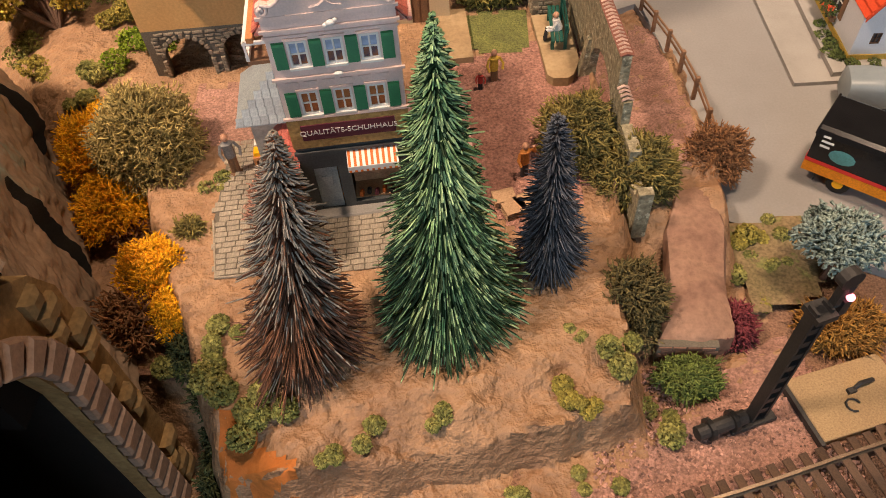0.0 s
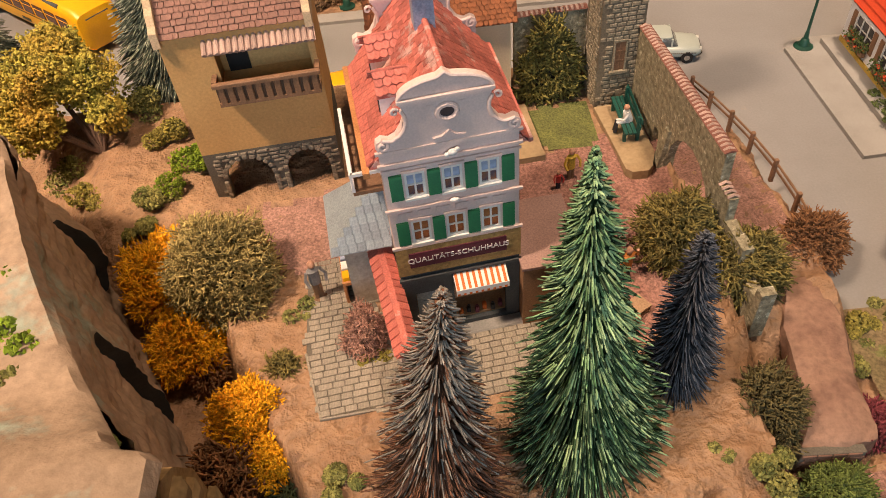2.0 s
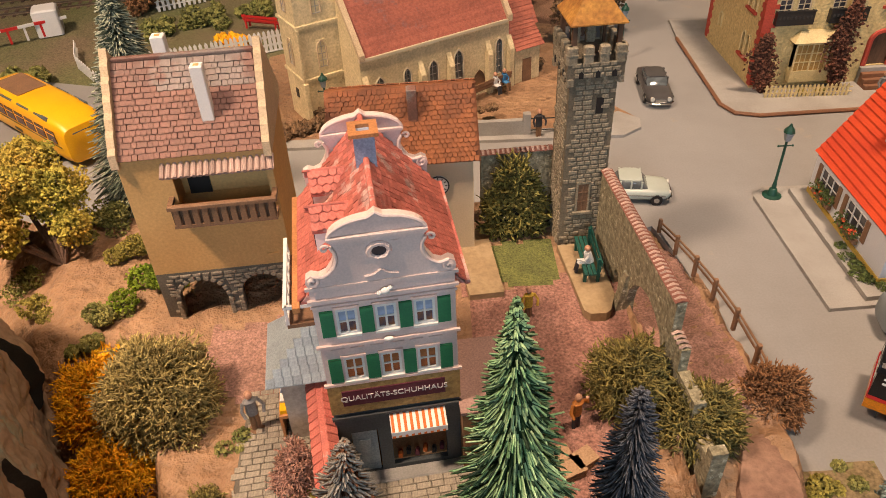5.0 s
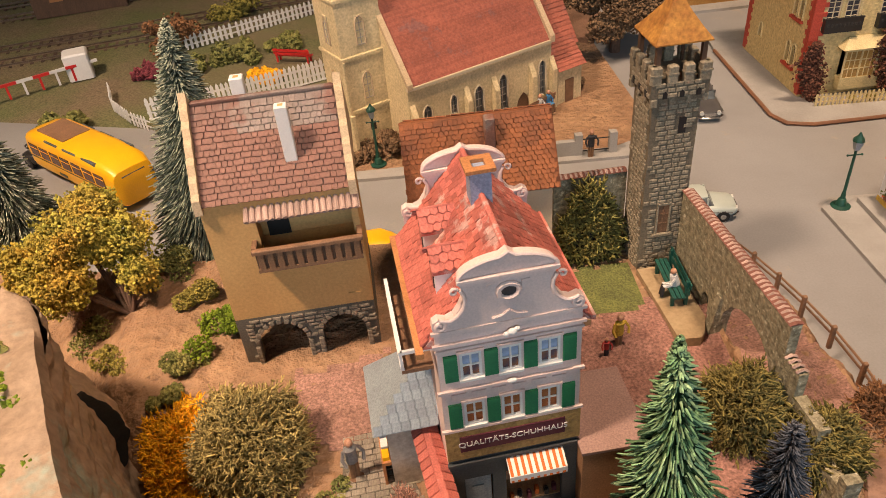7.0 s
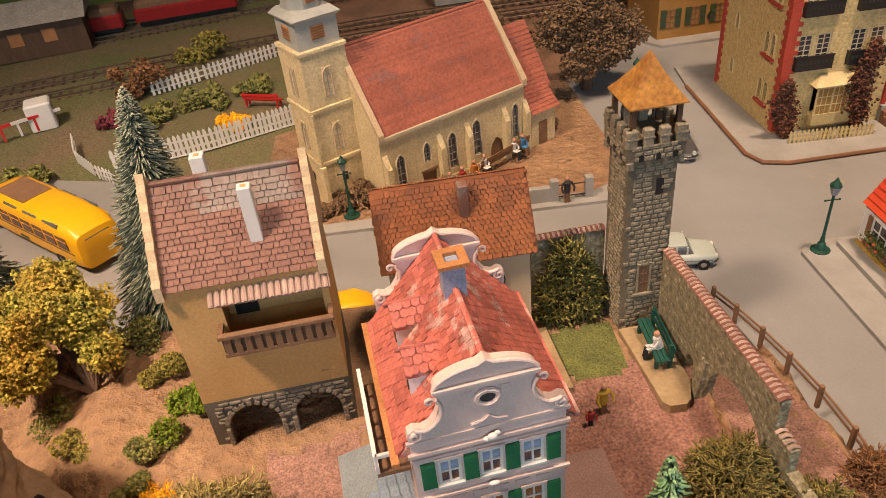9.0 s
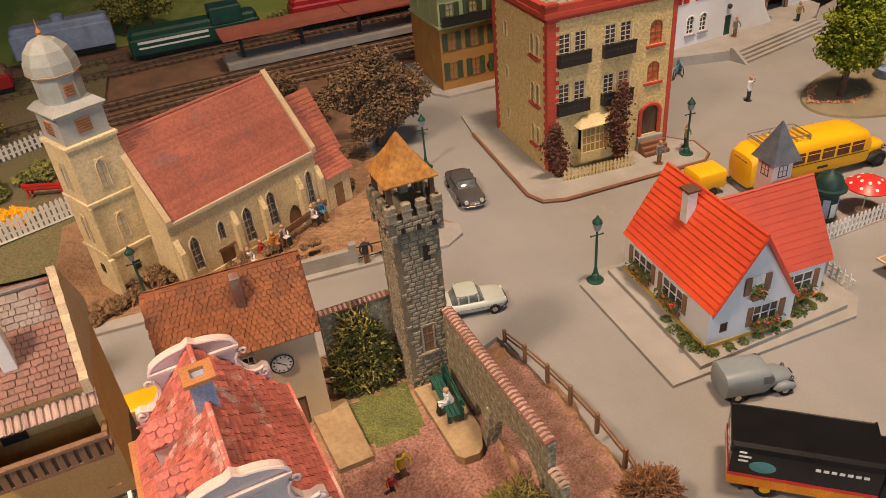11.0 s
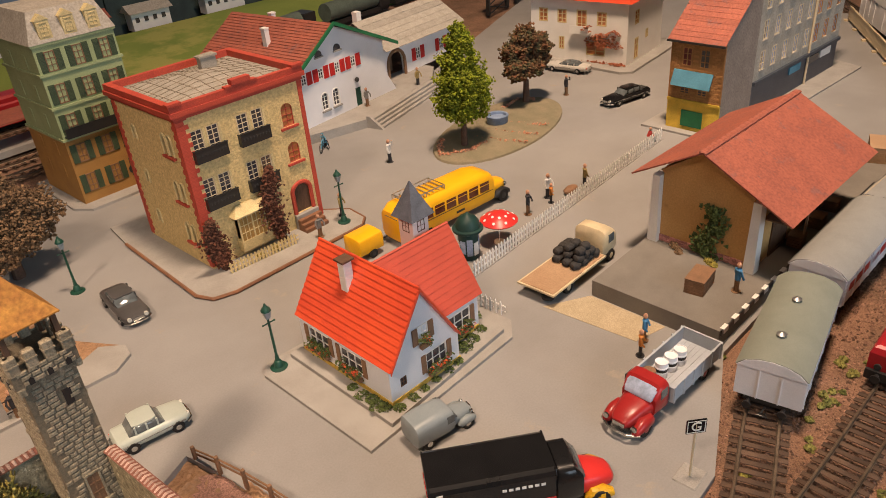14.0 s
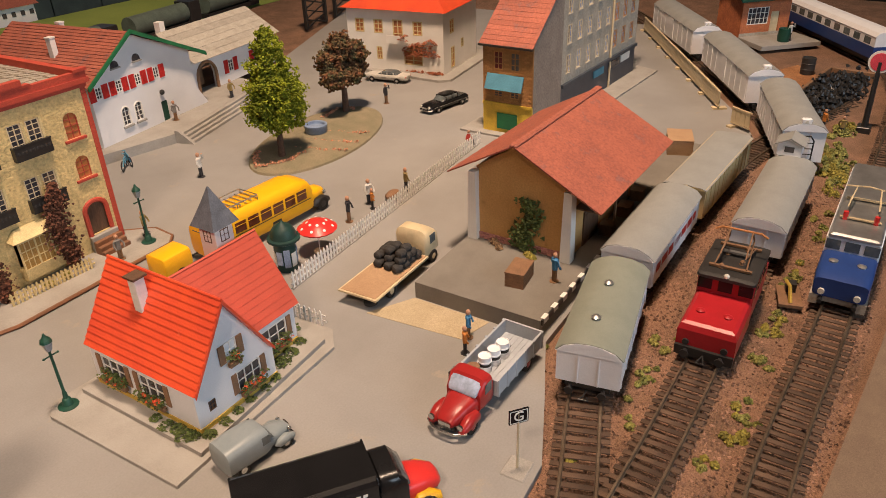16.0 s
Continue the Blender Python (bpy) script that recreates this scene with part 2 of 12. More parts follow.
def hill(x, y):
    """The height of the modelled hill that carries the old town."""
    wide = smooth(25.0, 30.0, y)
    rim = -9.5 - 0.45 * (y - 13.6) + 0.35 * noise.noise(Vector((1.3, y * 0.8, 5.0)))
    left = smooth(rim - 0.85 - 6.5 * wide, rim + 0.25 - 3.0 * wide, x)
    e = front_edge(x)
    front = 0.7 * smooth(e - 1.0, e - 0.55, y) + 0.3 * smooth(e - 0.8, e + 2.0, y)
    back = 1 - smooth(39.6, 41.0, y)
    right = 1 - smooth(5.0, 5.5, x) if y > 22 else 1 - smooth(4.4 + 0.06 * (y - 14), 5.6 + 0.06 * (y - 14), x)
    z = -0.4 + 2.65 * left * front * back * right
    z += 0.25 * smooth(30, 32, y) * left * back * right
    # the low bank outside the castle wall
    bank = smooth(4.9, 5.3, x) * (1 - smooth(9.6, 10.4, x)) * smooth(19.0, 24.0, y) * (1 - smooth(24.0, 39.5, y))
    z += 2.2 * bank
    z += smooth(28, 36, y) * (1 - left) * 0.8
    z += smooth(38.5, 42.5, y) * 0.4 * (1 - smooth(4.0, 4.8, x))
    z += smooth(9.0, 10.5, x) * smooth(20.5, 24, y) * 0.35 * (1 - smooth(9.8, 10.6, x))
    if 0.02 < front < 0.999 and y < 18:
        z += left * right * (0.32 * noise.noise(Vector((x * 0.3, z * 1.5 + x * 0.12, 7.0))) + 0.16 * noise.noise(Vector((x * 0.9, z * 3.6, 2.0))))
    rough = smooth(0.1, 0.8, left * front) * (1 - smooth(0.93, 1.0, left * front * right))
    if y < 18 and x < -7:
        z -= 3.8 * (1 - smooth(rim - 1.1, rim - 0.5, x)) * (1 - smooth(15.6, 17.4, y)) * smooth(-34.5, -34.0, x)
    bare = (1 - smooth(19.2, 20.2, y)) * (1 - smooth(4.5, 5.5, x)) + (1 - smooth(-12.6, -11.8, x))
    return z + 0.10 * bare * fbm(x, y, 1.9, 11.0) + 0.4 * rough * fbm(x, y, 0.55) + 0.12 * rough * fbm(x, y, 1.6, 3.0) + 0.05 * fbm(x, y, 0.9, 5.0)


def sheet(name, x0, x1, y0, y1, step, height, material, label, category):
    nx, ny = int((x1 - x0) / step) + 1, int((y1 - y0) / step) + 1
    f = Form()
    f.v = [(x0 + i * step, y0 + j * step, height(x0 + i * step, y0 + j * step)) for j in range(ny) for i in range(nx)]
    f.f = [(j * nx + i, j * nx + i + 1, (j + 1) * nx + i + 1, (j + 1) * nx + i) for j in range(ny - 1) for i in range(nx - 1)]
    return single(name, f, material, label, category, kind="structure", smooth=True)


base = Form().box(-75, 2.5, -6.0, 150, 3.0, -0.45).box(-75, 3.0, -6.0, -34, 17.0, -0.45).box(-8.8, 3.0, -6.0, 150, 17.0, -0.45).box(-75, 17.0, -6.0, 150, 150, -0.45).box(-34, 3.0, -6.0, -8.8, 17.0, -4.5)
single("layout_board", base, M_BALLAST, "brown scattered base board of the model layout", "ground", kind="structure")
sheet("ground", -36, 11.0, 8.0, 43.0, 0.19, hill, M_EARTH, "brown plaster hillside with a raised old-town terrace", "ground")
road = Form().prism([(-60, 43), (-10, 42.2), (-1.2, 41.2), (4.6, 40.6), (4.8, 37.6), (6.6, 39.2), (8.7, 40.2), (9.5, 36.5), (10.1, 30.0), (10.2, 24), (17, 20.6), (21.5, 18.3), (25.5, 18.6), (30, 20.6), (34.5, 22.7), (66, 23.2), (75, 20.0), (80, 22.4), (116, 44.6), (116, 100), (60, 76), (32, 72), (30, 84), (12, 84), (8, 70), (6, 51), (-60, 51)], "z", -0.44, 0.0)
single("road", road, M_ROAD, "smooth grey painted streets and square", "road", kind="structure")


single("side_road", Form().prism([(-60, 51), (-20.5, 51), (-23, 56), (-29, 61.8), (-60, 71)], "z", -0.44, 0.0), M_ROAD, "grey painted side road beside the gardens", "road", kind="structure")


def arc_path(pts, k=8):
    """A smooth line through points of the plan."""
    out = []
    for i in range(len(pts) - 1):
        p0, p1, p2, p3 = [Vector((*pts[min(max(j, 0), len(pts) - 1)], 0)) for j in (i - 1, i, i + 1, i + 2)]
        for s in range(k):
            t = s / k
            out.append(0.5 * ((2 * p1) + (p2 - p0) * t + (2 * p0 - 5 * p1 + 4 * p2 - p3) * t * t + (3 * p1 - p0 - 3 * p2 + p3) * t ** 3))
    return out + [Vector((*pts[-1], 0))]


def railway(name, pts, z, singles=True, gap=0.62):
    line = arc_path(pts, 14)
    tr = thing(name, "brown sleepered model railway track on ballast", "railway track")
    for side in (-0.86, 0.86):
        rail = Form()
        prof = [(-0.11, 0), (0.11, 0), (0.04, 0.05), (0.04, 0.15), (0.055, 0.16), (0.055, 0.21), (-0.055, 0.21), (-0.055, 0.16), (-0.04, 0.15), (-0.04, 0.05)]
        rings = []
        for i, p in enumerate(line):
            d = (line[min(i + 1, len(line) - 1)] - line[max(i - 1, 0)]).normalized()
            n = Vector((-d.y, d.x, 0))
            rings.append([tuple(p + n * (side + u) + Vector((0, 0, z + v))) for u, v in prof])
        rail.loft(rings)
        part("rail", rail, M_RAIL, tr)
    me = Form().box(-0.16, -1.42, -0.06, 0.16, 1.42, 0.0, c=0.02).mesh("sleeper", M_TIE)
    left, count = 0.0, 0
    for a, b in zip(line, line[1:]):
        d = b - a
        while left < d.length:
            p = a + d.normalized() * left
            part("sleeper", me, None, tr, m=place(p.x, p.y, z + 0.005 + random.uniform(-0.01, 0.01), math.degrees(math.atan2(d.y, d.x)) + random.uniform(-1.5, 1.5)))
            left += gap
        left -= d.length
    return tr


TRACK_1 = [(-8.4, 8.4), (-4, 8.6), (2, 9.6), (8, 11.2), (13.6, 13.0), (24.5, 16.4), (31.3, 18.8), (36, 19.75), (41, 20.4), (47.5, 20.65), (59, 20.3), (71, 18.8), (90, 14)]
TRACK_2 = [(13.6, 13.3), (22, 14.2), (32, 14.2), (52, 14.35), (59, 14.4), (67, 14.9), (74, 16.9), (81.4, 20.2), (89.5, 25.0), (98, 30.6), (107, 36.8), (120, 46.4), (134, 58)]
TRACK_3 = [(16, 8.2), (30, 9.1), (46, 8.6), (64, 8.4), (84, 8.3), (96, 8.9), (107, 12.2), (128, 27.2), (146, 40)]

TRACKS = [railway("railway_track", p, -0.02) for p in (TRACK_1, TRACK_2, TRACK_3)]
room = thing("room", "unseen dark room round the layout", "room", kind="structure")
f = Form().box(-200, -185, -90, 320, -179, 35).box(-200, -185, 135, 320, -179, 175).box(-200, -185, 35, -65, -179, 135).box(75, -185, 35, 320, -179, 135)
part("wall", f, M_ROOM_DARK, room)
part("window_frame", Form().box(-65, -183, 35, -61, -180, 135).box(71, -183, 35, 75, -180, 135).box(-61, -183, 35, 71, -180, 38).box(-61, -183, 132, 71, -180, 135), M_WHITE, room)
# Added wall, out of view beyond the window, blocks outside light.
part("wall", Form().box(-200, -230, -90, 320, -228, 175), M_ROOM_DARK, room)
part("wall", Form().box(-200, 255, -90, 320, 260, 175), M_ROOM_DARK, room)
part("wall", Form().box(-205, -180, -90, -200, 260, 175), M_ROOM_DARK, room)
part("wall", Form().box(320, -180, -90, 325, 260, 175), M_ROOM_DARK, room)
part("ceiling", Form().box(-205, -180, 175, 325, 260, 180), M_ROOM_DARK, room)
part("floor", Form().box(-205, -180, -95, 325, 260, -90), M_BROWN, room)
# ---- parts of houses ----
CACHE = {}


def wall(form, length, height, holes=(), t=0.16, m=None, poly=None):
    """A wall of boxes round its openings: u along x, v up, its outer face at y = 0 towards -y."""
    us = sorted({0, length, *[h[0] for h in holes], *[h[0] + h[2] for h in holes]})
    vs = sorted({0, height, *[h[1] for h in holes], *[h[1] + h[3] for h in holes]})
    for v0, v1 in zip(vs, vs[1:]):
        run = None
        for u0, u1 in zip(us, us[1:]):
            cu, cv = (u0 + u1) / 2, (v0 + v1) / 2
            solid = not any(h[0] < cu < h[0] + h[2] and h[1] < cv < h[1] + h[3] for h in holes)
            if solid:
                run = [run[0], u1] if run else [u0, u1]
            if run and (not solid or u1 == us[-1]):
                form.box(run[0], 0, v0, run[1], t, v1, m)
                run = None


def arch_pts(w, h, k=8, pointed=False):
    """The outline of an arched opening, from its lower left corner round to its lower right."""
    r = w / 2
    if pointed:
        pts = [(0, 0)] + [(w - w * math.cos(a), h - w * 0.87 + w * math.sin(a)) for a in [radians(60) * i / 4 for i in range(5)]]
        return pts + [(w - x, y) for x, y in reversed(pts)]
    return [(0, 0)] + [(r - r * math.cos(math.pi * i / k), h - r + r * math.sin(math.pi * i / k)) for i in range(k + 1)] + [(w, 0)]


def spandrel(form, w, h, t=0.16, m=None, pointed=False, y0=0.0):
    """Fills the corners of a w x h opening above its arch."""
    pts = arch_pts(w, h, 8, pointed)[1:-1]
    mid = len(pts) // 2
    form.prism([(0, h)] + pts[:mid + 1] + ([] if abs(pts[mid][1] - h) < 1e-4 else [(w / 2, h)]), "y", y0, y0 + t, m)
    form.prism([(w, h)] + list(reversed(pts[mid:])) + ([] if abs(pts[mid][1] - h) < 1e-4 else [(w / 2, h)]), "y", y0, y0 + t, m)


def window(parent, m, w, h, frame, pane, nx=2, ny=3, bar=0.06, sill=None, proud=0.02, name="window"):
    """A framed window in its opening: bars, a pane behind, a sill below."""
    key = ("win", w, h, frame.name, nx, ny, bar, proud)
    if key not in CACHE:
        f = Form()
        f.box(0, -proud, 0, w, 0.06, bar), f.box(0, -proud, h - bar, w, 0.06, h)
        f.box(0, -proud, bar, bar, 0.06, h - bar), f.box(w - bar, -proud, bar, w, 0.06, h - bar)
        for i in range(1, nx):
            f.box(w * i / nx - bar * 0.4, -proud + 0.01, bar, w * i / nx + bar * 0.4, 0.05, h - bar)
        for j in range(1, ny):
            f.box(bar, -proud + 0.014, h * j / ny - bar * 0.3, w - bar, 0.045, h * j / ny + bar * 0.3)
        CACHE[key] = f.mesh(name, frame)
    ob = part(name, CACHE[key], None, parent, m=m)
    key = ("pane", w, h, pane.name)
    if key not in CACHE:
        CACHE[key] = Form().box(bar * 0.5, 0.055, bar * 0.5, w - bar * 0.5, 0.085, h - bar * 0.5).mesh("pane", pane)
    part("pane", CACHE[key], None, ob)
    if sill:
        key = ("sill", w, sill.name)
        if key not in CACHE:
            CACHE[key] = Form().box(-0.06, -0.1, -0.09, w + 0.06, 0.02, -0.004).mesh("sill", sill)
        part("sill", CACHE[key], None, ob)
    return ob


def shutter(parent, m, w, h, material):
    key = ("shutter", w, h, material.name)
    if key not in CACHE:
        n = max(3, int(h / 0.11))
        prof = [(-0.01, 0), (-0.07, 0)]
        for k in range(n):
            z = 0.04 + (h - 0.08) * k / n
            prof += [(-0.062, z), (-0.092, z + 0.012), (-0.062, z + (h - 0.08) / n - 0.004)]
        f = Form().prism(prof + [(-0.07, h), (-0.01, h)], "x", 0, w)
        CACHE[key] = f.mesh("shutter", material)
    return part("shutter", CACHE[key], None, parent, m=m)


def letters(text, size, material, parent, m, label="", name="lettering", depth=0.012, align="CENTER"):
    cu = bpy.data.curves.new(name, "FONT")
    cu.body, cu.size, cu.extrude, cu.align_x, cu.align_y = text, size * SC, depth * SC, align, "CENTER"
    tmp = bpy.data.objects.new(name, cu)
    me = bpy.data.meshes.new_from_object(tmp)
    bpy.data.objects.remove(tmp)
    me.materials.clear()
    me.materials.append(material)
    return part(name, me, None, parent, label, m @ place(rx=90))


def slope(x, y, z, rz, pitch):
    """The pose of a roof plane: u along the eave, v up the slope."""
    return place(x, y, z, rz) @ place(rx=pitch)


def roof_tiles(parent, m, length, rise, w, h, material, shape="round", most=400, keep=None):
    """Overlapping tiles in courses on the plane m: separate pieces, all on one mesh."""
    key = ("tile", w, h, material.name, shape)
    if key not in CACHE:
        if shape == "round":
            poly = [(-w / 2, h * 1.25), (-w / 2, h * 0.28), (-w * 0.3, 0.04), (0, 0), (w * 0.3, 0.04), (w / 2, h * 0.28), (w / 2, h * 1.25)]
        else:
            poly = [(-w / 2, h * 1.25), (-w / 2, 0), (w / 2, 0), (w / 2, h * 1.25)]
        f = Form()
        lift = 0.045
        low = [(u, v, lift * (1 - v / (h * 1.25)) - 0.03) for u, v in poly]
        top = [(u * 0.94, v + 0.006, lift * (1 - v / (h * 1.25)) + 0.02) for u, v in poly]
        f.loft([low, top])
        CACHE[key] = f.mesh("roof_tile", material)
    rows, cols = int(rise / h), int(length / w)
    spare = Form()
    src = CACHE[key]
    count = 0
    for j in range(rows):
        off = 0.5 * (j % 2)
        for i in range(cols + 1 - (j % 2)):
            u = min(max((i + off) * w, w * 0.4), length - w * 0.4)
            if keep and not keep(u, j * h):
                continue
            mm = m @ place(u + random.uniform(-0.02, 0.02), j * h + random.uniform(-0.015, 0.015), random.uniform(0, 0.012), random.uniform(-1.5, 1.5))
            count += 1
            if count <= most:
                part("roof_tile", src, None, parent, m=mm)
            else:
                spare.add([tuple(Vector(v.co) / SC) for v in src.vertices], [tuple(p.vertices) for p in src.polygons], mm)
    if spare.v:
        tagged(part("roof_tiles", spare, material, parent), kind="stuff")


def courses(m, length, rise, n, t=0.06, form=None):
    """Lapped strips on a roof plane, as one form."""
    f = form or Form()
    h = rise / n
    for j in range(n):
        f.add([(0, j * h, 0.0), (length, j * h, 0.0), (length, (j + 1) * h, -0.01), (0, (j + 1) * h, -0.01), (0, j * h, t), (length, j * h, t), (length, (j + 1) * h, 0.015), (0, (j + 1) * h, 0.015)],
              [(0, 3, 2, 1), (4, 5, 6, 7), (0, 1, 5, 4), (2, 3, 7, 6), (1, 2, 6, 5), (3, 0, 4, 7)], m)
    return f


def stone_wall(parent, m, length, height, w, h, material, t=0.07, keep=None, most=300, name="stone"):
    """Rough stones standing proud on the face m (u along x, v along z, outwards -y)."""
    n, rest = 0, Form()
    kinds = []
    for k in range(5):
        key = ("stone", w, h, material.name, k)
        if key not in CACHE:
            a = w * (0.75 + 0.1 * k)
            r = random.Random(k)
            back = [(0.03, 0, 0.03), (a - 0.03, 0, 0.03), (a - 0.03, 0, h - 0.03), (0.03, 0, h - 0.03)]
            mid = [(x + r.uniform(-0.015, 0.015), -t * 0.6, z + r.uniform(-0.015, 0.015)) for x, _, z in back]
            out = [(x + (0.05 if x < a / 2 else -0.05), -t, z + (0.04 if z < h / 2 else -0.04)) for x, _, z in back]
            CACHE[key] = Form().loft([back, mid, out]).mesh(name, material)
        kinds.append((w * (0.75 + 0.1 * k), CACHE[key]))
    v = 0.0
    while v + h <= height + 0.01:
        u = -random.uniform(0, 0.5) * w
        while u < length - 0.05:
            a, me = random.choice(kinds)
            if u >= -0.02 and u + a <= length + 0.04 and (keep is None or keep(u + a / 2, v + h / 2)):
                mm = m @ place(u, 0, v)
                n += 1
                if n <= most:
                    part(name, me, None, parent, m=mm)
                else:
                    rest.add([tuple(Vector(q.co) / SC) for q in me.vertices], [tuple(p.vertices) for p in me.polygons], mm)
            u += a
        v += h
    if rest.v:
        tagged(part("stones", rest, material, parent), kind="stuff")


# ---- the shoe shop ----
M_SHOP = mat("shop_front", (0.075, 0.085, 0.085), (0.06, 0.065, 0.07), rough=0.6)
M_SIGN = mat("sign_maroon", (0.13, 0.028, 0.045), rough=0.5, var=0.1)
M_GOLD = mat("gold_stone", (0.42, 0.28, 0.10), (0.30, 0.19, 0.07), scale=3, rough=0.7, bump=0.8, fine=7, depth=0.06)
M_SIGNTEXT = mat("sign_letters", (0.75, 0.68, 0.66), rough=0.5)
M_GUTTER = mat("copper_gutter", (0.52, 0.23, 0.09), rough=0.4)
M_AWN_R = mat("awning_orange", (0.72, 0.17, 0.03), rough=0.7)
M_BLUESHADE = mat("blue_grey_paint_and_daylight", (0.33, 0.38, 0.50), rough=0.6)


M_CURTAIN = mat("dark_curtain", (0.10, 0.075, 0.10), (0.30, 0.12, 0.05), scale=3.0, rough=0.8)
M_CURTAIN_2 = mat("orange_curtain", (0.50, 0.15, 0.04), (0.28, 0.08, 0.03), scale=3.0, rough=0.8)


M_PLANKS = mat("display_wood", (0.42, 0.26, 0.14), (0.35, 0.20, 0.10), rough=0.6)


def hull_shoe(material):
    """A tiny shoe: sole, toe cap and raised heel."""
    rings = [[(x, w * c, z0 + (z1 - z0) * q) for c, q in ((-1, 0), (1, 0), (1, 0.6), (0.5, 1), (-0.5, 1), (-1, 0.6))] for x, w, z0, z1 in ((-0.16, 0.07, 0, 0.26), (-0.05, 0.09, 0, 0.28), (0.06, 0.09, 0, 0.16), (0.17, 0.06, 0, 0.1))]
    return Form().loft(rings).mesh("shoe", material)


def shoe_shop():
    h = thing("shoe_shop_house", "tall pale gabled shoe shop with red tiled roof and green shutters", "house", -4.95, 23.2, 2.2, 7.6)
    W, D, E, R = 4.3, 6.0, 9.25, 11.5
    cols = [-1.5, -0.32, 0.86]
    holes = [(u + 2.15, v, 0.64, 1.0) for u in cols for v in (7.2, 5.15)]
    f = Form()
    wall(f, W, E - 4.1, [(a, b - 4.1, c, d) for a, b, c, d in holes], 0.2, place(-2.15, 0, 4.1))
    f.box(-2.15, D - 0.2, 0, 2.15, D, E), f.box(-2.15, 0.2, 0, -1.95, D - 0.2, 8.7), f.box(1.95, 0.2, 0, 2.15, D - 0.2, 8.7)
    f.box(-1.95, 0.2, 4.0, 1.95, D - 0.2, 4.15)
    part("wall", f, M_LILAC, h)
    f = Form()
    for v in (4.98, 6.72, 8.62, 9.12):
        f.box(-2.25, -0.1, v, 2.25, -0.002, v + 0.1)
    f.box(-2.2, -0.07, 8.4, 2.2, -0.002, 8.48)
    for u in cols:
        for v in (5.15, 7.2):
            f.box(u - 0.08, -0.08, v + 1.06, u + 0.72, -0.002, v + 1.14)
    for i in range(6):
        f.box(-1.85 + i * 0.62, -0.05, 6.36, -1.85 + i * 0.62 + 0.44, -0.002, 6.6, place(0, 0, 0, 0))
    part("cornice", f, M_LILAC, h)
    for u in cols:
        for v, pane in ((7.2, M_PANE_BLUE), (5.15, M_PANE_WARM)):
            w = window(h, place(u, 0, v), 0.64, 1.0, M_WHITE, pane, 2, 2, 0.075, M_WHITE)
            for k in (0.09, 0.36):
                part("curtain", Form().box(k, 0.04, 0.08, k + 0.19, 0.053, 0.44), M_CURTAIN if v > 7 else M_CURTAIN_2, w)
    for u in (-2.0, -0.80, 0.38, 1.56):
        for v in (7.2, 5.15):
            shutter(h, place(u + 0.02, 0, v - 0.02), 0.4, 1.04, M_GREEN)
    # curved gables, front and back
    def gable(y, name):
        arch = [(1.36 * math.cos(k * 0.1571), 10.92 + 0.56 * math.sin(k * 0.1571) ** 1.1) for k in range(1, 10)]
        right = [(2.14, 9.2), (2.2, 9.38), (2.16, 9.56), (2.0, 9.66), (1.78, 9.58), (1.56, 9.68), (1.38, 9.94), (1.22, 10.34), (1.3, 10.62), (1.36, 10.78), (1.36, 10.92)] + arch + [(0.16, 11.5), (0, 11.62)]
        poly = right + [(-u, v) for u, v in reversed(right[:-1])]
        g = part(name, Form().prism(poly, "y", y, y + 0.28), M_LILAC, h)
        rim = [(u, y - 0.03, v) for u, v in right[10:]]
        rim = rim + [(-u, a, v) for u, a, v in reversed(rim[:-1])]
        part("arch_moulding", Form().tube(rim, 0.07, 8), M_LILAC, g, smooth=True)
        part("cornice", Form().box(-1.42, y - 0.12, 10.84, 1.42, y - 0.002, 10.95, c=0.02).box(-1.37, y - 0.07, 10.76, 1.37, y - 0.002, 10.836), M_LILAC, g)
        for s in (-1, 1):
            low = [(s * (1.98 + 0.19 * (1 - k / 16) * math.cos(1.57 + k * 0.6)), y - 0.04, 9.47 + 0.2 * (1 - k / 16) * math.sin(1.57 + k * 0.6)) for k in range(14)]
            body = [(s * u, y - 0.04, v) for u, v in ((1.34, 10.62), (1.24, 10.42), (1.22, 10.18), (1.29, 9.93), (1.46, 9.72), (1.66, 9.6), (1.84, 9.62))]
            part("scroll_moulding", Form().tube(body + low, 0.062, 8), M_LILAC, g, smooth=True)
            part("scroll_moulding", Form().tube([(s * (1.5 + 0.13 * (1 - k / 14) * math.cos(2.6 - k * 0.6)), y - 0.04, 10.58 + 0.13 * (1 - k / 14) * math.sin(2.6 - k * 0.6)) for k in range(11)], 0.045, 7), M_LILAC, g, smooth=True)
        part("keystone_moulding", Form().tube([(-0.5, y - 0.03, 9.4), (-0.2, y - 0.03, 9.46), (0, y - 0.03, 9.62), (0.2, y - 0.03, 9.46), (0.5, y - 0.03, 9.4)], 0.045, 6), M_LILAC, g)
        return g
    g = gable(-0.06, "gable")
    gable(D - 0.2, "rear_gable")
    ring = Form().tube([(0.3 * math.cos(a * 0.5236), -0.09, 10.3 + 0.26 * math.sin(a * 0.5236)) for a in range(13)], 0.09, 6)
    ring.box(-0.6, -0.085, 10.0, -0.36, -0.062, 10.6), ring.box(0.36, -0.085, 10.0, 0.6, -0.062, 10.6)
    part("oculus_frame", ring, M_LILAC, g)
    part("oculus", Form().cyl((0, -0.075, 10.3), (0, -0.062, 10.3), 0.25, n=14), M_PANE, g)
    f = Form().ball((0.05, -0.14, 8.82), 0.16, 0.1, 0.12).ball((-0.12, -0.12, 8.75), 0.1, 0.08, 0.08).ball((0.2, -0.12, 8.9), 0.09, 0.07, 0.07)
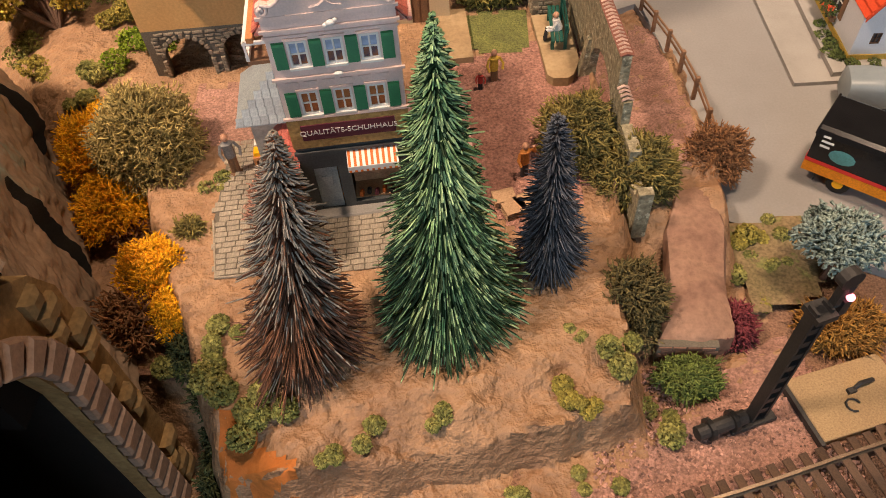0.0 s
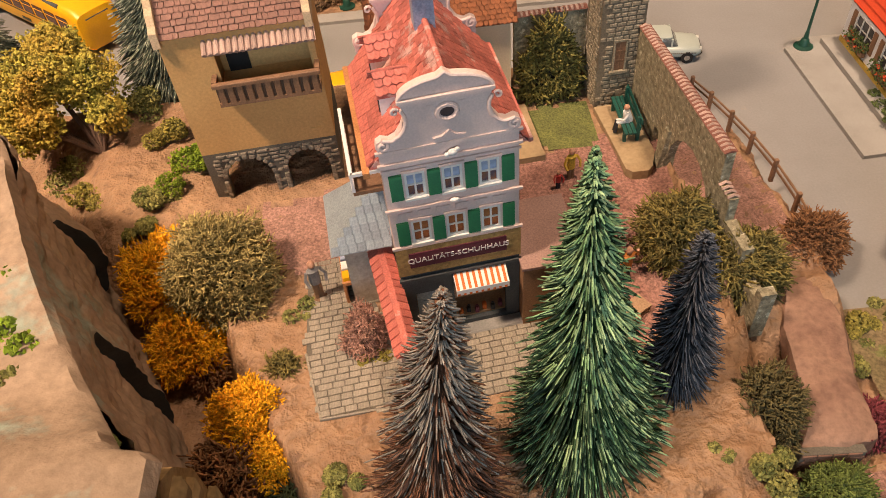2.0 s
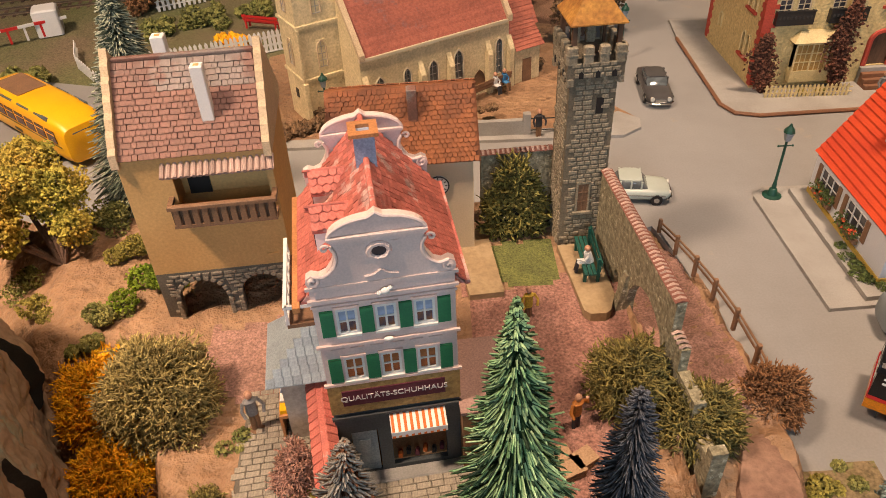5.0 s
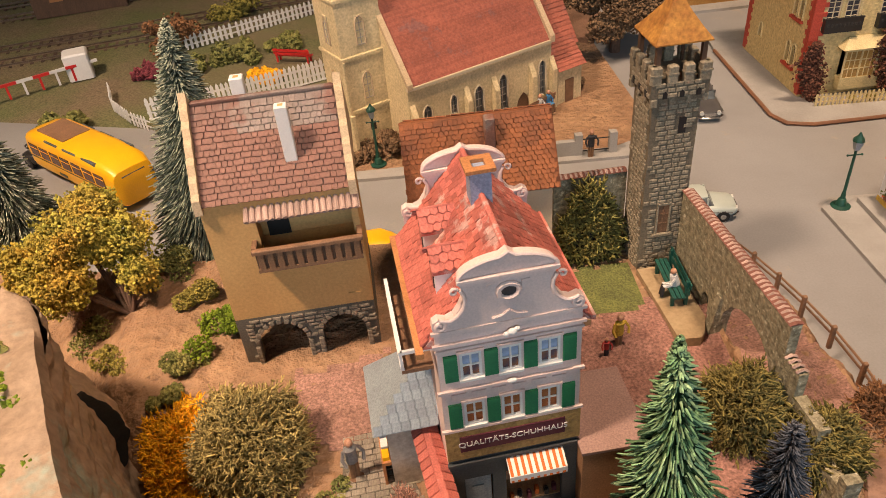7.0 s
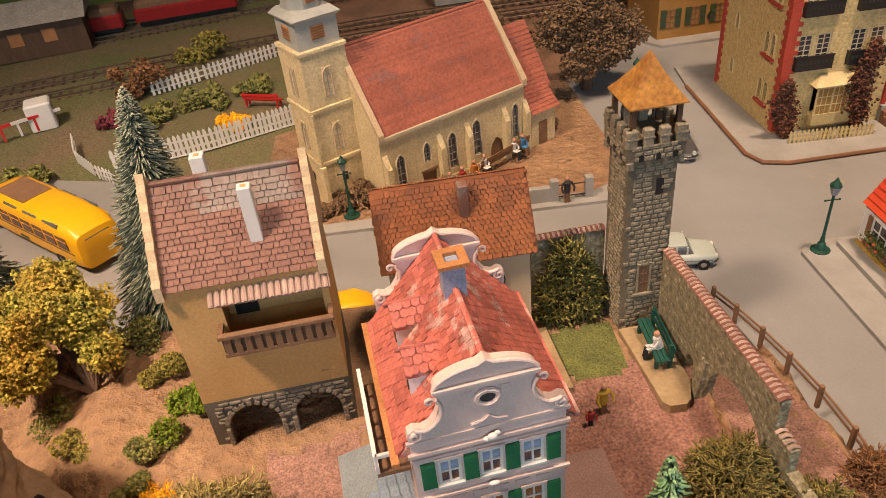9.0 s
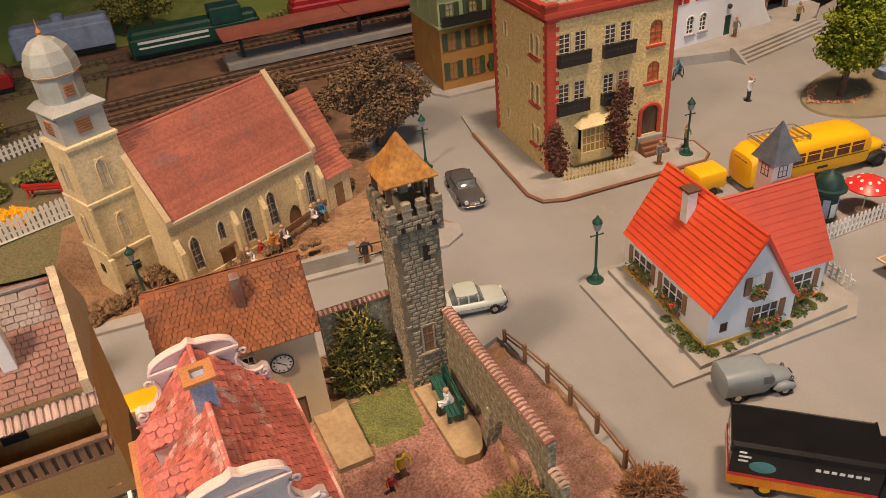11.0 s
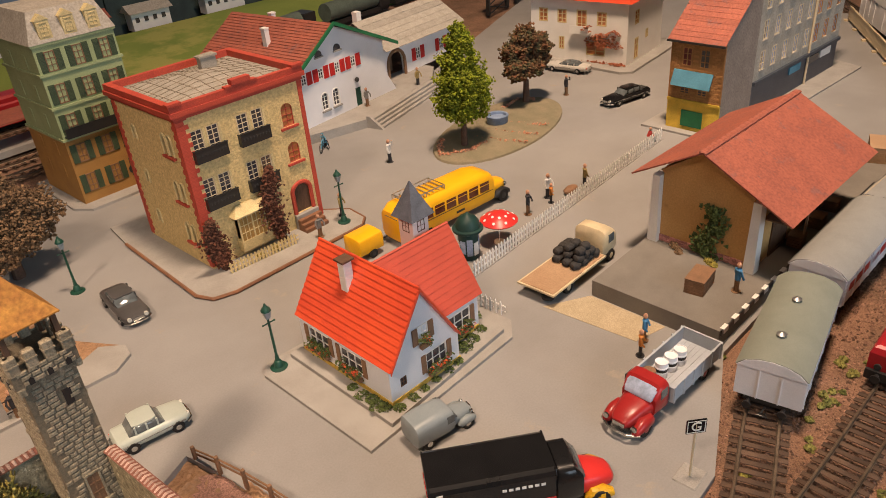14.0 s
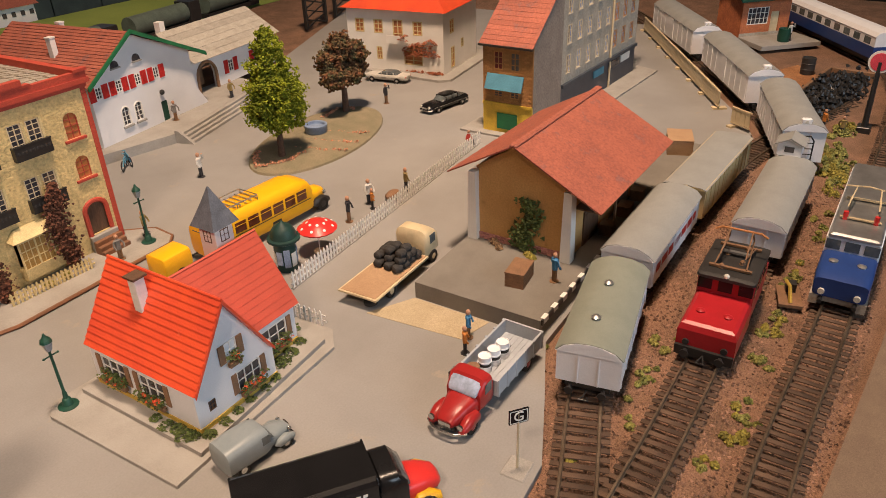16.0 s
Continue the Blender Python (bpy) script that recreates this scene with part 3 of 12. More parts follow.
    part("relief_ornament", f, M_WHITE, h, smooth=True)
    f = Form().ball((0.0, -0.12, 6.85), 0.17, 0.08, 0.08)
    part("relief_ornament", f, M_WHITE, h, smooth=True)
    # shop floor
    f = Form()
    wall(f, W, 4.1, [(0.45, 0.15, 0.95, 2.3), (1.85, 0.35, 1.95, 2.1)], 0.2, place(-2.15, 0, 0))
    f.box(-2.2, -0.12, 3.3, 2.2, -0.002, 3.42)
    part("shop_front", f, M_SHOP, h)
    part("shop_door", Form().box(-1.68, 0.1, 0.15, -0.8, 0.16, 2.4).box(-1.45, 0.06, 1.4, -1.05, 0.1, 1.9), M_BLUE_SLATE, h)
    sw = part("shop_window", Form().box(-0.3, 1.1, 0.35, 1.8, 1.2, 2.6), mat("shop_interior", (0.62, 0.36, 0.20), (0.45, 0.22, 0.12), scale=2), h)
    shelf = part("display_shelf", Form().box(-0.3, 0.2, 0.30, 1.8, 1.1, 0.42), M_PLANKS, sw)
    me = [hull_shoe(c) for c in (M_AWN_R, M_SIGN, M_BLACK)]
    for i in range(6):
        part("shoe", me[(i * 2) % 3], None, shelf, m=place(-0.05 + i * 0.31, 0.34 + 0.1 * (i % 2), 0.42, 80))
    part("window_emblem", Form().spin([(0.02, 0), (0.42, 0), (0.42, 0.02), (0.02, 0.02)], 16, place(0.7, 0.2, 2.05, 0, 90), squash=0.55), M_BLUESHADE, sw)
    part("door_step", Form().box(-2.2, -0.55, -0.1, 2.3, -0.005, 0.2, c=0.05), M_PAVE, h)
    f = Form().box(-2.18, -0.09, 3.62, 2.18, -0.004, 4.0)
    f.box(-2.18, -0.09, 4.72, 2.18, -0.004, 4.96), f.box(-2.18, -0.09, 4.0, -1.75, -0.004, 4.72), f.box(1.68, -0.09, 4.0, 2.18, -0.004, 4.72)
    part("stone_band", f, M_GOLD, h)
    s = part("shop_sign", Form().box(-1.74, -0.12, 4.01, 1.67, -0.004, 4.71), M_SIGN, h, "maroon sign with pale letters")
    letters("QUALITÄTS-SCHUHHAUS", 0.31, M_SIGNTEXT, s, place(-0.03, -0.135, 4.36), "pale sign lettering")
    a = part("awning", Form().add([(-0.3, -0.05, 3.25), (1.62, -0.05, 3.25), (1.62, -0.62, 2.95), (-0.3, -0.62, 2.95), (-0.3, -0.05, 3.2), (1.62, -0.05, 3.2), (1.62, -0.62, 2.90), (-0.3, -0.62, 2.90)],
             [(0, 3, 2, 1), (4, 5, 6, 7), (0, 1, 5, 4), (2, 3, 7, 6), (1, 2, 6, 5), (3, 0, 4, 7)]), M_WHITE, h, "orange and white striped awning")
    for i in range(9):
        u = -0.27 + i * 0.215
        f = Form().add([(u, -0.05, 3.262), (u + 0.1, -0.05, 3.262), (u + 0.1, -0.63, 2.958), (u, -0.63, 2.958), (u, -0.66, 2.66), (u + 0.1, -0.66, 2.66)], [(0, 3, 2, 1), (3, 4, 5, 2)])
        part("stripe", f, M_AWN_R, a)
    part("valance", Form().box(-0.3, -0.65, 2.66, 1.62, -0.61, 2.94), M_WHITE, a)
    # roof
    pitch = math.degrees(math.atan2(R - 8.5, 2.5))
    run = math.hypot(R - 8.5, 2.5)
    under = Form().prism([(-2.5, 8.4), (0, 11.4), (2.5, 8.4)], "y", 0.22, D - 0.2)
    rf = part("roof", under, M_RED, h)
    roof_tiles(rf, slope(2.5, 0.22, 8.48, 90, pitch), D - 0.45, run + 0.05, 0.27, 0.24, M_RED, "flat", most=150)
    roof_tiles(rf, slope(-2.5, D - 0.22, 8.48, -90, pitch), D - 0.45, run + 0.05, 0.27, 0.24, M_RED, "flat", most=150)
    part("ridge", Form().cyl((0, 0.2, 11.5), (0, D - 0.2, 11.5), 0.1, n=8), M_RED, rf)
    part("gutter", Form().box(-2.72, -0.05, 8.32, -2.5, D - 0.1, 8.52), M_GUTTER, h)
    part("gutter", Form().box(2.5, 0.25, 8.32, 2.66, D - 0.1, 8.48), M_RED, h)
    for yy in (1.85, 3.85):
        # gabled dormers, their ridges running back into the slope
        d = part("dormer", Form().prism([(yy - 0.46, 8.9), (yy + 0.46, 8.9), (yy + 0.46, 10.2), (yy, 10.66), (yy - 0.46, 10.2)], "x", -1.8, -0.7), M_WHITE, rf, "white dormer with a small red tiled gable roof")
        for s in (-1, 1):
            lo, hi = (yy + s * 0.5, 10.16), (yy, 10.74)
            f = Form().add([(-1.86, *lo), (-0.8, *lo), (-0.4, *hi), (-1.86, *hi), (-1.86, lo[0], lo[1] - 0.08), (-0.8, lo[0], lo[1] - 0.08), (-0.4, hi[0], hi[1] - 0.08), (-1.86, hi[0], hi[1] - 0.08)],
                           [(0, 1, 2, 3), (4, 7, 6, 5), (0, 4, 5, 1), (1, 5, 6, 2), (2, 6, 7, 3), (3, 7, 4, 0)])
            part("dormer_roof", f, M_RED, d)
            m = slope(-1.86, lo[0], lo[1] + 0.01, 0, 49) if s < 0 else slope(-0.7, lo[0], lo[1] + 0.01, 180, 49)
            roof_tiles(d, m, 1.3, 0.76, 0.26, 0.25, M_RED, "round", most=30)
        part("dormer_window", Form().box(-1.84, yy - 0.26, 9.45, -1.79, yy + 0.26, 10.1), M_PANE, d)
    # The blue of the cool front daylight is put into the chimney's colour.
    c = part("chimney", Form().box(-0.32, 2.9, 11.0, 0.32, 3.55, 12.3), M_BLUESHADE, h)
    f = Form()
    wall(f, 0.9, 0.9, [(0.25, 0.25, 0.4, 0.4)], 0.12, place(-0.45, 2.78, 12.42) @ place(rx=-90))
    part("chimney_cap", f, M_GUTTER, c)
    # side balcony
    b = part("balcony", Form().box(-3.15, 1.2, 6.6, -2.15, 4.9, 6.75), M_BROWN, h, "white railed side balcony")
    f = Form().box(-3.18, 1.2, 7.4, -3.06, 4.9, 7.52).box(-3.12, 1.2, 7.4, -2.15, 1.3, 7.52).box(-3.18, 1.2, 6.75, -3.06, 4.9, 6.95)
    for k in range(7):
        f.box(-3.16, 1.2 + k * 0.6, 6.75, -3.08, 1.3 + k * 0.6, 7.4)
    part("railing", f, M_WHITE, b)


shoe_shop()
# ---- old town ----
M_SILL = mat("cream_trim", (0.55, 0.42, 0.27), (0.48, 0.36, 0.22), rough=0.7)
M_FIELD = mat("field_stone", (0.33, 0.29, 0.19), (0.20, 0.175, 0.11), scale=2.6, rough=0.9, bump=1.0, fine=4.5, var=0.4, c3=(0.50, 0.46, 0.33), s3=3.4, t3=0.57, depth=0.12)
M_COPING = mat("pale_coping_tile", (0.44, 0.31, 0.255), (0.35, 0.23, 0.185), scale=1.0, rough=0.75, rnd=0.25)
M_COPEBED = mat("coping_bed", (0.22, 0.09, 0.065), (0.16, 0.07, 0.05), scale=1.0, rough=0.85)


def arcade_house():
    h = thing("arcade_house", "ochre plaster house on a stone arcade with brown tiled roof", "house", -15.72, 31.71, 2.3, 5.3)
    W, D, B, E, R = 5.92, 5.1, 2.7, 8.57, 11.5
    arches = [(0.75, 2.05, 2.25), (3.5, 1.9, 2.25)]
    f = Form()
    wall(f, W, B, [(u, 0, w, hh) for u, w, hh in arches], 0.35)
    for u, w, hh in arches:
        spandrel(f, w, hh, 0.35, place(u, 0, 0))
    side = place(0, D, 0, -90)
    wall(f, D - 0.35, B, [(0.7, 0, 3.2, 2.3)], 0.35, side)
    spandrel(f, 3.2, 2.3, 0.35, side @ place(0.7, 0, 0))
    f.box(W - 0.35, 0.35, 0, W, D, B), f.box(0.35, D - 0.3, 0, W - 0.35, D, B)
    base = part("arcade_wall", f, M_MORTAR, h)

    def clear(u, v):
        for a, w, hh in arches:
            r = w / 2
            if a - 0.2 < u < a + w + 0.2 and (v < hh - r or (u - a - r) ** 2 + (v - hh + r) ** 2 < (r + 0.2) ** 2):
                return False
        return True
    stone_wall(base, place(0, -0.01, 0), W, B, 0.5, 0.2, M_STONE, 0.08, clear, 220)
    # ring stones of the arches
    me = Form().box(-0.11, -0.12, 0.0, 0.11, 0.3, 0.2, c=0.03).mesh("arch_stone", M_STONE)
    for u, w, hh in arches:
        r = w / 2
        for k in range(11):
            a = math.pi * (k + 0.5) / 11
            part("arch_stone", me, None, base, m=place(u + r - (r + 0.0) * math.cos(a), 0, hh - r + r * math.sin(a)) @ place(ry=-90 + math.degrees(a)))
        for s in (u - 0.12, u + w + 0.12):
            for k in range(5):
                part("arch_stone", me, None, base, m=place(s, 0, 0.02 + 0.215 * k))
    f = Form()
    wall(f, W, E - B, [(1.95, 3.15, 3.7, 1.6)], 0.25, place(0, 0, B))
    f.box(0, 0.25, B, 0.25, D, E), f.box(W - 0.25, 0.25, B, W, D, E), f.box(0.25, D - 0.25, B, W - 0.25, D, E), f.box(0.25, 0.25, B, W - 0.25, D - 0.25, B + 0.15)
    f.box(1.7, 1.5, B + 3.0, W - 0.25, 1.65, E - 0.6), f.box(1.7, 0.25, B + 3.0, 1.82, 1.5, E - 0.6), f.box(1.82, 0.25, B + 2.95, W - 0.25, 1.5, B + 3.1)
    part("wall", f, M_OCHRE, h)
    part("loggia_door", Form().box(2.1, 1.4, B + 3.1, 3.0, 1.5, B + 4.6), M_BLACK, h, "dark doorway")
    part("plaque", Form().box(4.95, -0.06, 3.15, 5.45, -0.003, 3.3), M_OCHRE, h)
    b = part("balcony", Form().box(1.72, -0.8, B + 2.85, 5.85, -0.003, B + 3.0), M_BROWN, h, "brown balcony with wide balusters")
    part("handrail", Form().box(1.62, -0.85, B + 3.75, 5.95, -0.6, B + 3.92, c=0.03).box(1.62, -0.6, B + 3.75, 1.82, 0, B + 3.92).box(5.75, -0.6, B + 3.75, 5.95, 0, B + 3.92), M_BROWN, b)
    part("balcony_back", Form().box(1.72, -0.68, B + 3.0, 5.85, -0.64, B + 3.75), M_WOOD, b)
    me = Form().box(-0.13, -0.8, B + 3.0, 0.13, -0.69, B + 3.75, c=0.03).mesh("baluster", M_BROWN)
    for k in range(11):
        part("baluster", me, None, b, m=place(1.92 + k * 0.376, 0, 0))
    # tiled lean-to over the loggia
    lm = slope(1.6, -0.5, B + 5.08, 0, 30)
    c = part("canopy", Form().box(0, 0, -0.06, 4.45, 0.72, 0, lm), M_COPING, h, "pink ribbed tile canopy")
    me = Form().cyl((0, -0.02, 0.02), (0, 0.72, 0.02), 0.1, 0.1, 8).mesh("pantile", M_COPING)
    for k in range(18):
        part("pantile", me, None, c, m=lm @ place(0.12 + k * 0.246, 0, 0))
    # roof between parapets
    run, rise = D / 2, R - E
    pitch = math.degrees(math.atan2(rise, run))
    rf = part("roof", Form().prism([(0.0, E - 0.1), (run, R - 0.1), (D, E - 0.1)], "x", 0.2, W - 0.2), M_TILE, h, "weathered brown and red roof tiles")
    roof_tiles(rf, slope(0.2, -0.1, E - 0.12, 0, pitch), W - 0.4, math.hypot(run, rise) + 0.1, 0.21, 0.24, M_TILE, "flat", most=300)
    part("ridge", Form().box(0.2, run - 0.12, R - 0.05, W - 0.2, run + 0.12, R + 0.1, c=0.05), M_TILE, rf)
    for x0 in (-0.12, W - 0.18):
        pts = [(-0.25, E - 0.35)]
        n = 6
        for k in range(n + 1):
            t = k / n
            pts.append((-0.2 + (run + 0.2) * t, E + 0.25 + (rise + 0.25) * t))
            if k < n:
                pts.append((-0.2 + (run + 0.2) * (t + 0.55 / n), E + 0.1 + (rise + 0.25) * (t + 0.62 / n)))
        pts += [(D - y, z) for y, z in reversed(pts[:-1])]
        part("parapet", Form().prism(pts, "x", x0, x0 + 0.3), M_SILL, h)
    for u, y, z0, z1, s in ((3.75, 0.95, E + 0.7, R + 0.2, 0.24), (2.1, run + 0.4, R - 0.4, R + 0.7, 0.26)):
        ch = part("chimney", Form().box(u - s, y - s, z0, u + s, y + s, z1, c=0.03), M_WHITE, h, "white square chimney")
        part("flue", Form().box(u - 0.1, y - 0.1, z1 - 0.02, u + 0.1, y + 0.1, z1 + 0.012), M_OCHRE, ch)


def clock_house():
    h = thing("clock_house", "beige plaster cottage with brown beaver-tail tiled roof and clock", "house", -7.7, 35.15, 2.3, 2.6)
    W, D, E, R = 6.1, 3.2, 5.9, 8.5
    f = Form()
    wall(f, W, E, [(4.2, 0.0, 0.9, 2.0), (1.2, 1.6, 0.9, 1.2), (2.6, 4.4, 0.8, 0.8)], 0.2)
    f.box(0, D - 0.2, 0, W, D, E), f.box(0, 0.2, 0, 0.2, D - 0.2, E), f.box(W - 0.2, 0.2, 0, W, D - 0.2, E)
    for x0 in (0, W - 0.2):
        f.prism([(0, E), (D / 2, R - 0.1), (D, E)], "x", x0, x0 + 0.2)
    part("wall", f, M_BEIGE, h)
    part("door", Form().box(4.2, 0.1, 0, 5.1, 0.16, 2.0).box(4.3, 0.06, 0.2, 4.6, 0.1, 1.8).box(4.7, 0.06, 0.2, 5.0, 0.1, 1.8), M_BROWN, h, "brown panelled wooden door")
    window(h, place(1.2, 0, 1.6), 0.9, 1.2, M_WHITE, M_PANE, 2, 2)
    window(h, place(2.6, 0, 4.4), 0.8, 0.8, M_WHITE, M_PANE, 3, 2)
    ck = part("clock", Form().cyl((4.45, -0.08, 4.3), (4.45, -0.003, 4.3), 0.52, n=20), M_WHITE, h, "round white clock face")
    part("clock_rim", Form().tube([(4.45 + 0.5 * math.cos(a * 0.3307), -0.09, 4.3 + 0.5 * math.sin(a * 0.3307)) for a in range(20)], 0.035, 5), M_BLACK, ck)
    for k in range(12):
        a = k * 0.5236
        part("hour_mark", Form().box(-0.02, -0.1, 0.33, 0.02, -0.081, 0.43), M_BLACK, ck, m=place(4.45, 0, 4.3) @ place(ry=math.degrees(a)))
    for a, l in ((-52, 0.3), (128, 0.24)):
        part("clock_hand", Form().box(-0.018, -0.105, 0, 0.018, -0.086, l), M_BLACK, ck, m=place(4.45, 0, 4.3) @ place(ry=a))
    pitch = math.degrees(math.atan2(R - E, D / 2))
    run = math.hypot(R - E, D / 2) + 0.45
    rf = part("roof", Form().prism([(-0.35, E - 0.25), (D / 2, R - 0.1), (D + 0.35, E - 0.25)], "x", -0.3, W + 0.3), M_TILE2, h, "dark reddish-brown beaver-tail tiles")
    roof_tiles(rf, slope(-0.3, -0.42, E - 0.2, 0, pitch), W + 0.6, run, 0.21, 0.21, M_TILE2, "round", most=300)
    roof_tiles(rf, slope(W + 0.3, D + 0.42, E - 0.2, 180, pitch), W + 0.6, run, 0.21, 0.21, M_TILE2, "round", most=0)
    part("ridge", Form().box(-0.3, D / 2 - 0.14, R - 0.05, W + 0.3, D / 2 + 0.14, R + 0.13, c=0.06), M_TILE2, rf)
    part("chimney", Form().box(3.3, 0.55, E + 0.5, 3.75, 1.1, R + 0.35, c=0.04), M_TILE, h, "brown brick chimney")
    single("stone_terrace", Form().prism([(-2.6, 35.9), (-2.05, 31.85), (-0.45, 32.0), (-0.85, 36.0)], "z", 2.0, 2.85), M_TANSLAB, "tan plaster slab terrace before the clock house", "terrace", place(0, 0, 0, 0))


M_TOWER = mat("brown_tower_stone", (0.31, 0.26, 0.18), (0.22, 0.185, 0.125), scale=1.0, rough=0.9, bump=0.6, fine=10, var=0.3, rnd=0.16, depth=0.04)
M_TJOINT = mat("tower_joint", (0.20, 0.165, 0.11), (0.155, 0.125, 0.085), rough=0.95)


def castle_tower():
    h = thing("castle_tower", "square brown stone castle tower with battlements and rusty orange roof", "tower", 3.48, 36.69, 2.2, 5.0)
    s, H = 1.04, 9.2
    body = Form().box(-s, -s, 0, s, s, H)
    part("shaft", body, M_TJOINT, h)
    faces = [place(-s, -s, 0, 0), place(-s, s, 0, -90), place(s, -s, 0, 90), place(s, s, 0, 180)]
    for k, m in enumerate(faces):
        keep = (lambda u, v: not (0.55 < u < 1.35 and 2.3 < v < 4.1) and not (1.15 < u < 1.55 and 7.5 < v < 8.4) and not (0.9 < u < 1.3 and v < 1.3)) if k == 0 else None
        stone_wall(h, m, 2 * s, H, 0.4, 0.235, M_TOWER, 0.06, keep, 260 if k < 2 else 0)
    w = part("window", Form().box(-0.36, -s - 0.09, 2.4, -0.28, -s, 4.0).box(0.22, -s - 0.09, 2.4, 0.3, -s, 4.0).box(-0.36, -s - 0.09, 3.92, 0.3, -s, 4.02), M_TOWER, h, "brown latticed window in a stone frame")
    part("lattice", Form().box(-0.28, -s - 0.03, 2.4, 0.22, -s - 0.002, 3.92).box(-0.05, -s - 0.06, 2.4, -0.01, -s - 0.03, 3.92).box(-0.28, -s - 0.055, 2.9, 0.22, -s - 0.03, 2.95).box(-0.28, -s - 0.055, 3.4, 0.22, -s - 0.03, 3.45), M_BROWN, w)
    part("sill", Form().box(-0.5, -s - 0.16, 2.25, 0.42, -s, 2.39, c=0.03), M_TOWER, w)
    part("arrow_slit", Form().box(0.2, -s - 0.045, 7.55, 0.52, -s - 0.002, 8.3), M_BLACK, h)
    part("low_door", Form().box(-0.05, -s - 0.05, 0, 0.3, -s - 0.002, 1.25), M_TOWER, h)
    # battlements
    c = 1.24
    top = part("battlement", Form().box(-c, -c, H + 0.15, c, c, H + 0.75).box(-s - 0.1, -s - 0.1, H - 0.1, s + 0.1, s + 0.1, H + 0.15), M_TJOINT, h)
    for k in range(4):
        m = place(0, 0, 0, 90 * k) @ place(-c, -c, H + 0.15)
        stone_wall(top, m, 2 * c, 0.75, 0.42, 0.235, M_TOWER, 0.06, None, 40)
        f = Form()
        for i in range(4):
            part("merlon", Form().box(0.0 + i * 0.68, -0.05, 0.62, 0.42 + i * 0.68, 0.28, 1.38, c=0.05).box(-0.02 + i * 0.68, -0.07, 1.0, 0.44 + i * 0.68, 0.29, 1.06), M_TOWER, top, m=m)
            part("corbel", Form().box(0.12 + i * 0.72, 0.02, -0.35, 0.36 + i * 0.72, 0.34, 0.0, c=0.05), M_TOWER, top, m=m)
        for i in range(3):
            part("loop_hole", Form().prism([(0, 0), (0.2, 0), (0.2, 0.22), (0.1, 0.34), (0, 0.22)], "y", -0.075, -0.02, place(0.5 + i * 0.72, 0, 0.0)), M_BLACK, top, m=m)
    for x in (-0.95, 0.95):
        for y in (-0.95, 0.95):
            part("roof_post", Form().box(x - 0.1, y - 0.1, H + 0.7, x + 0.1, y + 0.1, H + 2.5), M_WOOD, h)
    r = 1.2
    f = Form().loft([[(a * q, b * q, z) for a, b in ((-1, -1), (1, -1), (1, 1), (-1, 1))] for q, z in ((r, H + 2.36), (r, H + 2.42), (0.86, H + 2.85), (0.42, H + 3.5), (0.04, H + 4.2))])
    part("roof", f, M_ORANGE, h, "rusty orange tent roof")


